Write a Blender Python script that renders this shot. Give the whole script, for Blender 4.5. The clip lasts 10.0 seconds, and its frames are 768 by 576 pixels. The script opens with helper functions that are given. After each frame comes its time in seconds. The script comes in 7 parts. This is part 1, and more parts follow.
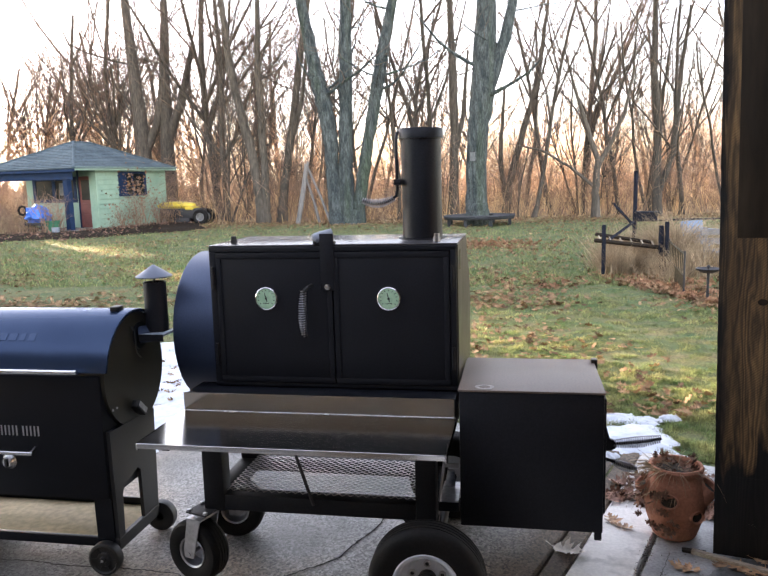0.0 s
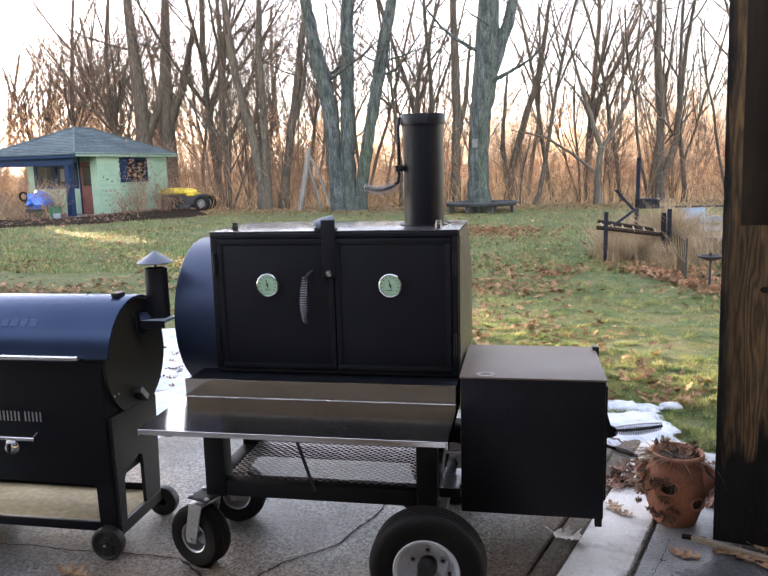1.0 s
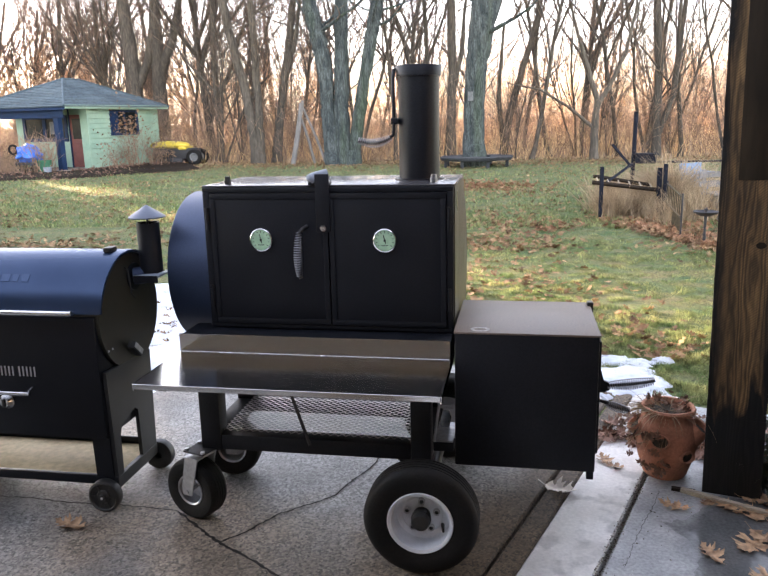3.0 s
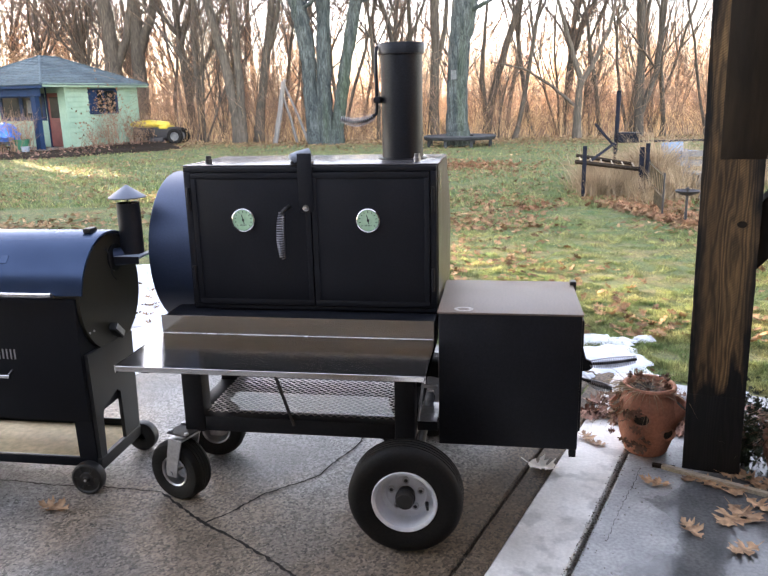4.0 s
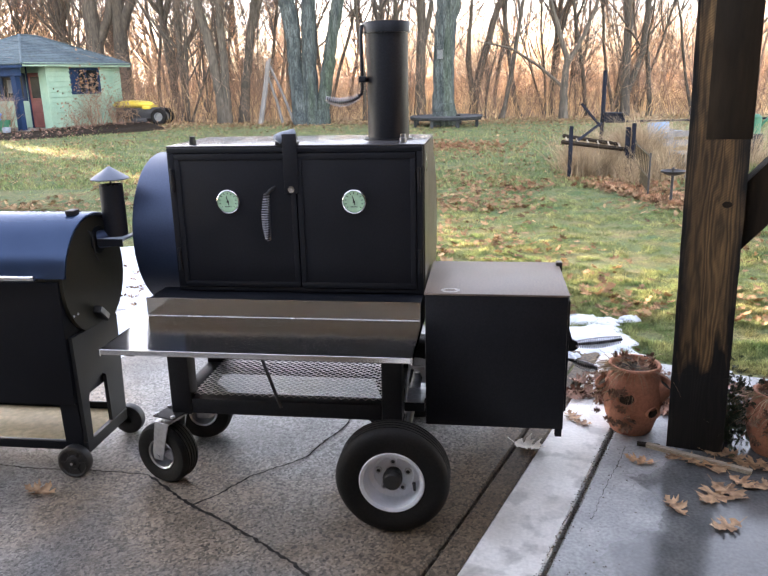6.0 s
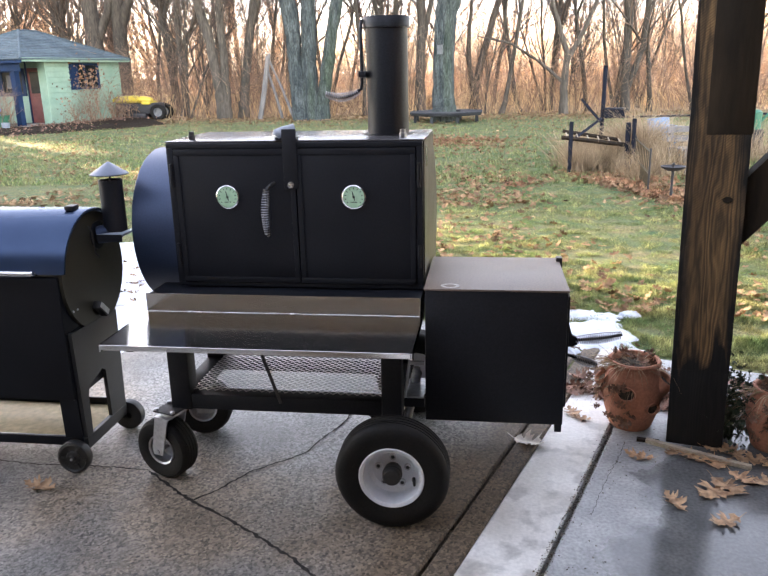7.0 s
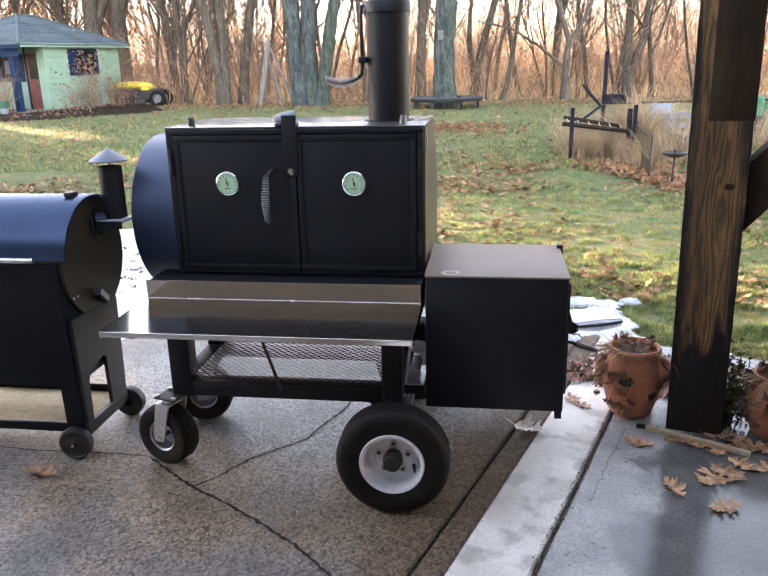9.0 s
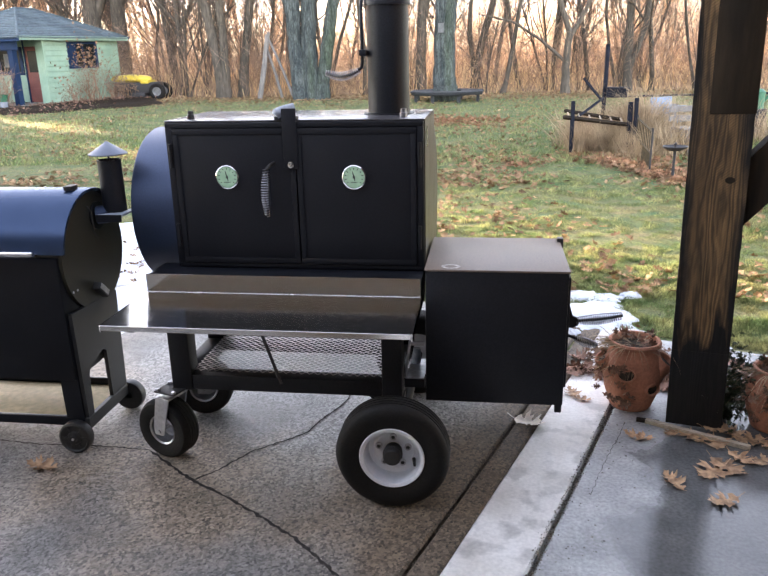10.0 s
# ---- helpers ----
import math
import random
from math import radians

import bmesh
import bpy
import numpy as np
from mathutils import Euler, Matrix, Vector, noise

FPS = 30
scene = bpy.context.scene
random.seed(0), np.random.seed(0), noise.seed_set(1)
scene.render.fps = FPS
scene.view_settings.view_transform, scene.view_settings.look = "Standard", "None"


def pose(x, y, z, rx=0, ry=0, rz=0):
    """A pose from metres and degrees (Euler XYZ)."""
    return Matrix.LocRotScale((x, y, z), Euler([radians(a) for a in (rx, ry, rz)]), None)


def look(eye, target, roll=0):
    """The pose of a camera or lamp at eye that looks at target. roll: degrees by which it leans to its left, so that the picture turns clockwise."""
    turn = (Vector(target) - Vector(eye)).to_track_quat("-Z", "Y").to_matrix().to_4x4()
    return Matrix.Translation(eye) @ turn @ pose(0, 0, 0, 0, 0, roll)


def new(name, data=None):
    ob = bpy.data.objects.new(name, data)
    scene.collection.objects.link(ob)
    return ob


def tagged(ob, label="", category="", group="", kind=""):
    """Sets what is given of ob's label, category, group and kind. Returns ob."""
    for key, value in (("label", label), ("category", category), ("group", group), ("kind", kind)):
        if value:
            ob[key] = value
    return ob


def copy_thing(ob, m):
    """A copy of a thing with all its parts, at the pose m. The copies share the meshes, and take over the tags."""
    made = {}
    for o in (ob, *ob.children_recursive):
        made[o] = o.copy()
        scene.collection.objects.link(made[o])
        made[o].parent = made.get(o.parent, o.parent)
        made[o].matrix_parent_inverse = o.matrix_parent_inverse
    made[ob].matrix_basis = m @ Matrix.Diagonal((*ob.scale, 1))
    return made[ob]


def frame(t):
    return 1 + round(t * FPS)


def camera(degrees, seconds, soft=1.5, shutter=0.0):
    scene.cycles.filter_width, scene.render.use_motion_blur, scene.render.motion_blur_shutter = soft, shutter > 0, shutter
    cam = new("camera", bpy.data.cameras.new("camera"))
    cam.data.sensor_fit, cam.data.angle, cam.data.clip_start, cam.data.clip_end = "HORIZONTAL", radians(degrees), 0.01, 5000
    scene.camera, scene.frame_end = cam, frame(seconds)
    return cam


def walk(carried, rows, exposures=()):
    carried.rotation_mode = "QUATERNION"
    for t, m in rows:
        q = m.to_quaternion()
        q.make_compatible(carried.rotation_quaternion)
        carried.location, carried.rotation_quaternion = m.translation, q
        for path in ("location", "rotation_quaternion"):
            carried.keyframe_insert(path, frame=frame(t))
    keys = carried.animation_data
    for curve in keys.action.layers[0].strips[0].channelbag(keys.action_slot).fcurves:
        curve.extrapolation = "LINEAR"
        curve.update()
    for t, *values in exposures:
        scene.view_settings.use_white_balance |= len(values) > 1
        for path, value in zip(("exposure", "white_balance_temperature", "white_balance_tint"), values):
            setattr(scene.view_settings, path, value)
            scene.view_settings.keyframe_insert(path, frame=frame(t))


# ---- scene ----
cam = camera(54.7, 10.0)
PATH = [
    (0, (1.225, -2.778, 1.513), (0.862, -0.833, 1.223), -1.6),
    (0.5, (1.225, -2.775, 1.512), (0.858, -0.833, 1.204), -1.5),
    (1, (1.224, -2.773, 1.512), (0.857, -0.834, 1.187), -1.5),
    (1.5, (1.222, -2.771, 1.512), (0.856, -0.836, 1.166), -1.4),
    (2, (1.222, -2.769, 1.511), (0.856, -0.838, 1.139), -1.4),
    (2.5, (1.221, -2.763, 1.51), (0.856, -0.84, 1.101), -1.4),
    (4, (1.219, -2.751, 1.508), (0.913, -0.838, 1.011), -1.3),
    (4.5, (1.219, -2.748, 1.508), (0.928, -0.837, 0.993), -1.3),
    (5, (1.221, -2.746, 1.507), (0.953, -0.834, 0.986), -1.3),
    (5.5, (1.22, -2.745, 1.508), (0.95, -0.837, 0.972), -1.3),
    (7, (1.22, -2.741, 1.506), (0.95, -0.839, 0.948), -1.3),
    (7.5, (1.219, -2.741, 1.506), (0.95, -0.842, 0.94), -1.3),
    (8, (1.22, -2.74, 1.506), (0.95, -0.843, 0.932), -1.3),
    (8.5, (1.219, -2.739, 1.506), (0.949, -0.845, 0.923), -1.3),
    (9, (1.219, -2.738, 1.506), (0.949, -0.847, 0.914), -1.3),
    (9.5, (1.218, -2.737, 1.505), (0.949, -0.849, 0.905), -1.3),
    (10, (1.219, -2.735, 1.505), (0.949, -0.849, 0.897), -1.3),
]
walk(cam, [(t, look(e, g, r)) for t, e, g, r in PATH], [(0, 3.6, 7200, 22), (2.5, 3.65, 7200, 22), (4, 4.0, 7200, 22), (10, 4.0, 7200, 22)])

# ---- world, sun, exposure ----
SUN_AZ, SUN_EL = radians(-45), radians(7.5)      # low winter sun behind the woods, ahead and to the left
world = bpy.data.worlds.new("winter_sky")
scene.world = world
world.use_nodes = True
wn = world.node_tree.nodes
wn.clear()
sky = wn.new("ShaderNodeTexSky")
sky.sky_type, sky.sun_disc = "NISHITA", False
sky.sun_elevation, sky.sun_rotation = SUN_EL, SUN_AZ
sky.air_density, sky.dust_density, sky.ozone_density = 0.8, 0.15, 1.0
wback, wout = wn.new("ShaderNodeBackground"), wn.new("ShaderNodeOutputWorld")
wback.inputs["Strength"].default_value = 0.12
haze = wn.new("ShaderNodeHueSaturation")           # thin high haze pales the sky
haze.inputs["Saturation"].default_value = 0.60
world.node_tree.links.new(sky.outputs[0], haze.inputs["Color"])
world.node_tree.links.new(haze.outputs[0], wback.inputs[0])
world.node_tree.links.new(wback.outputs[0], wout.inputs[0])

sun = new("sun", bpy.data.lights.new("sun", "SUN"))
sun.data.energy, sun.data.angle, sun.data.color = 5.0, radians(0.5), (1.0, 0.80, 0.55)
sun.matrix_world = look((-20 * math.sin(-SUN_AZ), 20 * math.cos(SUN_AZ), 20 * math.tan(SUN_EL)), (0, 0, 0))


# ---- materials ----
def mat(name, c1, c2=None, scale=8.0, rough=0.6, rough2=None, metal=0.0, bump=0.0, bscale=60.0, fine=None, stretch=(1, 1, 1),
        coat=0.0, spec=0.5, detail=6.0, vary=0.0, island=False, sheer=0.0):
    """Two-scale noise surface: c1 to c2 over broad noise, fine grain over that, bump and uneven gloss."""
    m = bpy.data.materials.new(name)
    m.use_nodes = True
    nt = m.node_tree
    n, l = nt.nodes, nt.links
    b = n["Principled BSDF"]
    c2 = c2 or tuple(v * 0.75 for v in c1)
    tc, mp = n.new("ShaderNodeTexCoord"), n.new("ShaderNodeMapping")
    mp.inputs["Scale"].default_value = stretch
    l.new(tc.outputs["Object"], mp.inputs[0])
    big, small = n.new("ShaderNodeTexNoise"), n.new("ShaderNodeTexNoise")
    big.inputs["Scale"].default_value, big.inputs["Detail"].default_value = scale, detail
    small.inputs["Scale"].default_value, small.inputs["Detail"].default_value = bscale, 4.0
    l.new(mp.outputs[0], big.inputs[0])
    l.new(mp.outputs[0], small.inputs[0])
    ramp = n.new("ShaderNodeValToRGB")
    ramp.color_ramp.elements[0].position, ramp.color_ramp.elements[1].position = 0.32, 0.68
    ramp.color_ramp.elements[0].color, ramp.color_ramp.elements[1].color = (*c1, 1), (*c2, 1)
    l.new(big.outputs[0], ramp.inputs[0])
    col = ramp.outputs[0]
    k = fine if fine is not None else 0.25
    mr = n.new("ShaderNodeMapRange")
    mr.inputs["From Min"].default_value, mr.inputs["From Max"].default_value = 0.3, 0.7
    mr.inputs["To Min"].default_value, mr.inputs["To Max"].default_value = 1 - k, 1 + k
    l.new(small.outputs[0], mr.inputs[0])
    fac = mr.outputs[0]
    if vary:
        if island:
            rnd = n.new("ShaderNodeNewGeometry").outputs["Random Per Island"]
        else:
            rnd = n.new("ShaderNodeObjectInfo").outputs["Random"]
        vr = n.new("ShaderNodeMapRange")
        vr.inputs["To Min"].default_value, vr.inputs["To Max"].default_value = 1 - vary, 1 + vary
        l.new(rnd, vr.inputs[0])
        mu = n.new("ShaderNodeMath")
        mu.operation = "MULTIPLY"
        l.new(fac, mu.inputs[0])
        l.new(vr.outputs[0], mu.inputs[1])
        fac = mu.outputs[0]
    sc = n.new("ShaderNodeVectorMath")
    sc.operation = "SCALE"
    l.new(col, sc.inputs[0])
    l.new(fac, sc.inputs["Scale"])
    l.new(sc.outputs[0], b.inputs["Base Color"])
    r2 = rough2 if rough2 is not None else min(1.0, rough + 0.12)
    rr = n.new("ShaderNodeMapRange")
    rr.inputs["From Min"].default_value, rr.inputs["From Max"].default_value = 0.3, 0.7
    rr.inputs["To Min"].default_value, rr.inputs["To Max"].default_value = rough, r2
    l.new(big.outputs[0], rr.inputs[0])
    l.new(rr.outputs[0], b.inputs["Roughness"])
    b.inputs["Metallic"].default_value = metal
    b.inputs["Coat Weight"].default_value = coat
    b.inputs["Specular IOR Level"].default_value = spec
    if bump:
        bp = n.new("ShaderNodeBump")
        bp.inputs["Strength"].default_value, bp.inputs["Distance"].default_value = bump, 0.01
        l.new(small.outputs[0], bp.inputs["Height"])
        l.new(bp.outputs[0], b.inputs["Normal"])
    if sheer:
        tr, mx = n.new("ShaderNodeBsdfTranslucent"), n.new("ShaderNodeMixShader")
        l.new(sc.outputs[0], tr.inputs[0])
        mx.inputs[0].default_value = sheer
        l.new(b.outputs[0], mx.inputs[1])
        l.new(tr.outputs[0], mx.inputs[2])
        l.new(mx.outputs[0], n["Material Output"].inputs[0])
    return m


M = {}


def brushed_steel():
    """Stainless sheet brushed lengthways: gloss drawn out across the brushing, faint streaks and smears."""
    m = mat("brushed_stainless", (0.70, 0.68, 0.655), (0.75, 0.735, 0.72), 1.6, 0.13, 0.17, metal=1, bscale=55, stretch=(0.6, 4, 4), fine=0.0, detail=2.0)
    n, l = m.node_tree.nodes, m.node_tree.links
    b = n["Principled BSDF"]
    ge, cr = n.new("ShaderNodeNewGeometry"), n.new("ShaderNodeVectorMath")
    cr.operation = "CROSS_PRODUCT"
    cr.inputs[1].default_value = (1, 0, 0)
    l.new(ge.outputs["Normal"], cr.inputs[0])
    l.new(cr.outputs[0], b.inputs["Tangent"])
    b.inputs["Anisotropic"].default_value = 0.35
    return m


def lichen_bark():
    """Furrowed grey bark with pale lichen plates and green moss."""
    m = mat("lichen_bark", (0.032, 0.043, 0.047), (0.105, 0.122, 0.122), 3.4, 0.9, 1.0, bump=0.6, bscale=26, fine=0.45, stretch=(2.0, 2.0, 0.55), spec=0.2)
    nt = m.node_tree
    n, l = nt.nodes, nt.links
    b = n["Principled BSDF"]
    old = b.inputs["Base Color"].links[0].from_socket
    tc, mp, vo, no = n.new("ShaderNodeTexCoord"), n.new("ShaderNodeMapping"), n.new("ShaderNodeTexVoronoi"), n.new("ShaderNodeTexNoise")
    mp.inputs["Scale"].default_value = (1, 1, 0.09)
    vo.feature = "DISTANCE_TO_EDGE"
    vo.inputs["Scale"].default_value = 20
    no.inputs["Scale"].default_value, no.inputs["Detail"].default_value = 1.7, 6.0
    l.new(tc.outputs["Object"], mp.inputs[0])
    l.new(mp.outputs[0], vo.inputs["Vector"])
    l.new(mp.outputs[0], no.inputs[0])
    mr, rp, mx, sc, bp = n.new("ShaderNodeMapRange"), n.new("ShaderNodeMapRange"), n.new("ShaderNodeMix"), n.new("ShaderNodeVectorMath"), n.new("ShaderNodeBump")
    mr.inputs["From Max"].default_value = 0.22
    mr.inputs["To Min"].default_value, mr.inputs["To Max"].default_value = 0.62, 1.06
    rp.inputs["From Min"].default_value, rp.inputs["From Max"].default_value, rp.inputs["To Max"].default_value = 0.52, 0.72, 0.45
    mx.data_type = "RGBA"
    mx.inputs["B"].default_value = (0.055, 0.085, 0.032, 1)
    sc.operation = "SCALE"
    l.new(vo.outputs["Distance"], mr.inputs[0])
    l.new(no.outputs[0], rp.inputs[0])
    l.new(rp.outputs[0], mx.inputs["Factor"])
    l.new(old, mx.inputs["A"])
    l.new(mx.outputs["Result"], sc.inputs[0])
    l.new(mr.outputs[0], sc.inputs["Scale"])
    l.new(sc.outputs[0], b.inputs["Base Color"])
    bp.inputs["Strength"].default_value, bp.inputs["Distance"].default_value = 0.6, 0.03
    l.new(mr.outputs[0], bp.inputs["Height"])
    l.new(bp.outputs[0], b.inputs["Normal"])
    return m


M["smoker"] = mat("black_stove_paint", (0.0085, 0.0096, 0.0132), (0.0115, 0.0125, 0.0165), 5, 0.42, 0.5, bump=0.05, bscale=160, spec=0.24)
# Firebox top: sky mirrored at a low angle is put into the base.
M["smoker_top"] = mat("dusty_paint_with_sky_tone", (0.145, 0.105, 0.08), (0.20, 0.148, 0.115), 4, 0.42, 0.52, bump=0.015, bscale=140, spec=0.55)
# Roof plate: base lifted above the cabinet's black for the sky it mirrors.
M["top_sky_tone"] = mat("glossy_paint_with_sky_tone", (0.05, 0.049, 0.053), (0.075, 0.07, 0.072), 4, 0.2, 0.25, bump=0.012, bscale=140, spec=0.6)
# End plate: brown of the lawn it mirrors is put into the base.
M["end"] = mat("dusty_paint_with_lawn_tone", (0.045, 0.038, 0.028), (0.07, 0.058, 0.042), 5, 0.3, 0.42, bump=0.05, bscale=140)
M["steel"] = brushed_steel()
M["bright"] = mat("polished_steel", (0.7, 0.7, 0.7), None, 9, 0.18, 0.3, metal=1, fine=0.05)
M["zinc"] = mat("zinc_plate", (0.52, 0.53, 0.55), (0.42, 0.42, 0.44), 20, 0.32, 0.5, metal=1, fine=0.15)
M["coil"] = mat("spring_steel", (0.22, 0.22, 0.24), (0.32, 0.32, 0.34), 40, 0.3, 0.4, metal=1)
M["rubber"] = mat("tyre_rubber", (0.006, 0.006, 0.0062), (0.012, 0.010, 0.009), 12, 0.6, 0.75, bump=0.1, bscale=120, spec=0.22)
M["rim"] = mat("white_rim_paint", (0.62, 0.65, 0.70), (0.72, 0.74, 0.78), 6, 0.35, 0.5, fine=0.05)
M["black"] = mat("black_plastic", (0.012, 0.012, 0.012), (0.02, 0.02, 0.02), 12, 0.4, 0.55)
M["grill"] = mat("powder_coat_black", (0.006, 0.007, 0.010), (0.008, 0.009, 0.012), 6, 0.28, 0.34, bump=0.03, bscale=300, spec=0.2)
# Lid: the sky's blue sheen is put into the paint as metallic blue.
M["lid"] = mat("black_lid_paint_sky_tinted", (0.037, 0.066, 0.132), (0.046, 0.08, 0.152), 6, 0.24, 0.28, metal=0.6, bump=0.02, bscale=300, fine=0.05)
# Drum and elbow: blue sky sheen is put into the black paint's base.
M["drumpaint"] = mat("stove_paint_sky_tinted", (0.040, 0.060, 0.112), (0.048, 0.070, 0.125), 5, 0.48, 0.52, metal=0.6, bump=0.04, bscale=160, fine=0.08)
M["grill_end"] = mat("bronze_powder_coat", (0.022, 0.02, 0.012), (0.028, 0.025, 0.016), 6, 0.45, 0.55, bump=0.05, bscale=300)
M["grill_leg"] = mat("grey_powder_coat", (0.014, 0.015, 0.017), (0.02, 0.021, 0.022), 6, 0.45, 0.55, bump=0.05, bscale=300)
M["tray"] = mat("dusty_tan_tray", (0.44, 0.33, 0.17), (0.60, 0.48, 0.28), 6, 0.6, 0.75, fine=0.2, bscale=40)
M["cap"] = mat("galvanised_cap", (0.09, 0.11, 0.15), (0.13, 0.15, 0.20), 5, 0.42, 0.52, metal=0.4, fine=0.05)
M["dial"] = mat("dial_face", (0.34, 0.58, 0.37), (0.46, 0.68, 0.47), 30, 0.5, 0.55, fine=0.05)
M["ink"] = mat("dial_ink", (0.02, 0.03, 0.02), None, 30, 0.6)
M["mesh"] = mat("expanded_steel", (0.60, 0.56, 0.55), (0.72, 0.68, 0.66), 12, 0.34, 0.44, metal=0.85)
M["terra"] = mat("terracotta", (0.36, 0.145, 0.085), (0.47, 0.21, 0.13), 7, 0.75, 0.9, bump=0.2, bscale=90, fine=0.18)
M["soil"] = mat("potting_soil", (0.03, 0.022, 0.016), (0.06, 0.045, 0.03), 30, 0.95, bump=0.6, bscale=80)
M["timber_dark"] = mat("dark_stained_timber", (0.014, 0.010, 0.007), (0.036, 0.025, 0.016), 5, 0.75, 0.9, bump=0.25, bscale=22, stretch=(2, 2, 0.3), fine=0.2, spec=0.2)
M["lath"] = mat("weathered_lath", (0.36, 0.29, 0.21), (0.46, 0.39, 0.3), 20, 0.8, stretch=(0.2, 4, 4), bump=0.2)
M["snow"] = mat("old_snow", (0.46, 0.51, 0.59), (0.70, 0.74, 0.80), 9, 0.55, 0.8, bump=0.5, bscale=26, fine=0.1)
M["siding"] = mat("mint_siding", (0.20, 0.33, 0.255), (0.30, 0.425, 0.33), 1.5, 0.6, 0.8, fine=0.05, bscale=8)
M["bluepaint"] = mat("blue_trim_paint", (0.005, 0.020, 0.060), (0.010, 0.030, 0.080), 4, 0.6, 0.8, spec=0.2)
M["redpaint"] = mat("red_door_paint", (0.14, 0.04, 0.035), (0.19, 0.06, 0.05), 4, 0.6)
M["shingle"] = mat("grey_blue_shingle", (0.048, 0.078, 0.098), (0.095, 0.132, 0.155), 1.2, 0.85, 0.95, fine=0.25, bscale=10, vary=0.12, bump=0.3)
M["glass"] = mat("dark_window_glass", (0.012, 0.015, 0.018), (0.024, 0.027, 0.03), 3, 0.12, 0.2, spec=0.08)
M["board"] = mat("grey_weathered_board", (0.17, 0.15, 0.13), (0.25, 0.225, 0.2), 3, 0.8, 0.9)
M["birdbox"] = mat("grey_bird_box_wood", (0.10, 0.11, 0.12), (0.16, 0.165, 0.17), 9, 0.85)
M["grey_pole"] = mat("grey_weathered_pole", (0.16, 0.15, 0.145), (0.26, 0.245, 0.235), 6, 0.9, stretch=(2, 2, 0.3))
M["deck"] = mat("dark_grey_deck_board", (0.018, 0.021, 0.026), (0.04, 0.044, 0.05), 3, 0.75, 0.9, vary=0.2)
M["tarp"] = mat("blue_tarp", (0.02, 0.12, 0.55), (0.04, 0.2, 0.7), 6, 0.35, 0.5, bump=0.3, bscale=12)
M["green"] = mat("green_plastic", (0.02, 0.12, 0.07), (0.03, 0.16, 0.09), 8, 0.45)
M["yellow"] = mat("yellow_paint", (0.62, 0.45, 0.04), (0.7, 0.52, 0.08), 5, 0.35, 0.5)
M["fence"] = mat("navy_weathered_paint", (0.008, 0.010, 0.018), (0.018, 0.021, 0.032), 8, 0.75, 0.9, fine=0.3, spec=0.15)
M["iron"] = mat("dark_iron", (0.02, 0.02, 0.025), (0.035, 0.033, 0.035), 12, 0.5, 0.7)
M["gate"] = mat("rusty_iron", (0.045, 0.036, 0.024), (0.10, 0.08, 0.05), 20, 0.8, 0.9, spec=0.1)
M["iron_rim"] = mat("dull_grey_rim", (0.13, 0.135, 0.14), (0.2, 0.2, 0.205), 8, 0.5, 0.6)
M["ash"] = mat("pale_ash_mark", (0.34, 0.30, 0.27), (0.46, 0.42, 0.38), 60, 0.7, 0.85)
M["paleblue"] = mat("pale_blue_plastic", (0.09, 0.20, 0.34), (0.13, 0.25, 0.40), 6, 0.45)
M["pipe"] = mat("grey_blue_pipe", (0.20, 0.23, 0.28), (0.27, 0.3, 0.35), 9, 0.4, 0.55)
M["bark"] = lichen_bark()
M["bark2"] = mat("brown_bark", (0.050, 0.043, 0.035), (0.098, 0.083, 0.068), 2, 0.9, 1.0, bump=0.9, bscale=7, fine=0.35, stretch=(2.5, 2.5, 0.5), vary=0.2)
M["twig"] = mat("bare_twigs", (0.085, 0.06, 0.045), (0.15, 0.108, 0.082), 1.2, 0.9, 1.0, fine=0.2, vary=0.25)
M["brush"] = mat("undergrowth_twigs", (0.46, 0.275, 0.16), (0.64, 0.41, 0.255), 0.6, 0.9, 1.0, fine=0.2, vary=0.4, island=True, sheer=0.5)
M["thicket"] = mat("dark_brush_twigs", (0.19, 0.122, 0.085), (0.31, 0.205, 0.145), 0.6, 0.9, 1.0, fine=0.2, vary=0.4, island=True)
M["reed"] = mat("dry_tall_grass", (0.72, 0.50, 0.27), (0.86, 0.64, 0.38), 0.5, 0.85, 1.0, fine=0.2, vary=0.35, island=True, sheer=0.5)
M["straw"] = mat("dry_ornamental_grass", (0.27, 0.19, 0.115), (0.50, 0.385, 0.255), 3, 0.85, 1.0, fine=0.2, vary=0.35, island=True, sheer=0.2)
M["blade"] = mat("winter_lawn_grass", (0.098, 0.178, 0.062), (0.33, 0.32, 0.145), 3.2, 0.75, 0.9, fine=0.5, bscale=13, vary=0.5, island=True, sheer=0.5)
M["leaf"] = mat("fallen_oak_leaf", (0.12, 0.066, 0.034), (0.40, 0.265, 0.155), 5.0, 0.8, 0.95, fine=0.2, vary=0.6, island=True, sheer=0.1, spec=0.2)
M["drift"] = mat("red_brown_drift_leaf", (0.16, 0.072, 0.038), (0.40, 0.225, 0.135), 4.0, 0.8, 0.95, fine=0.2, vary=0.4, island=True, sheer=0.1, spec=0.2)
M["litter"] = mat("damp_leaf_litter", (0.11, 0.055, 0.038), (0.30, 0.185, 0.14), 9.0, 0.7, 0.9, fine=0.2, vary=0.6, island=True, spec=0.3)
M["leaf_one"] = mat("curled_oak_leaf", (0.20, 0.098, 0.045), (0.52, 0.33, 0.19), 26, 0.55, 0.7, fine=0.3, bscale=60, vary=0.3, bump=0.3)
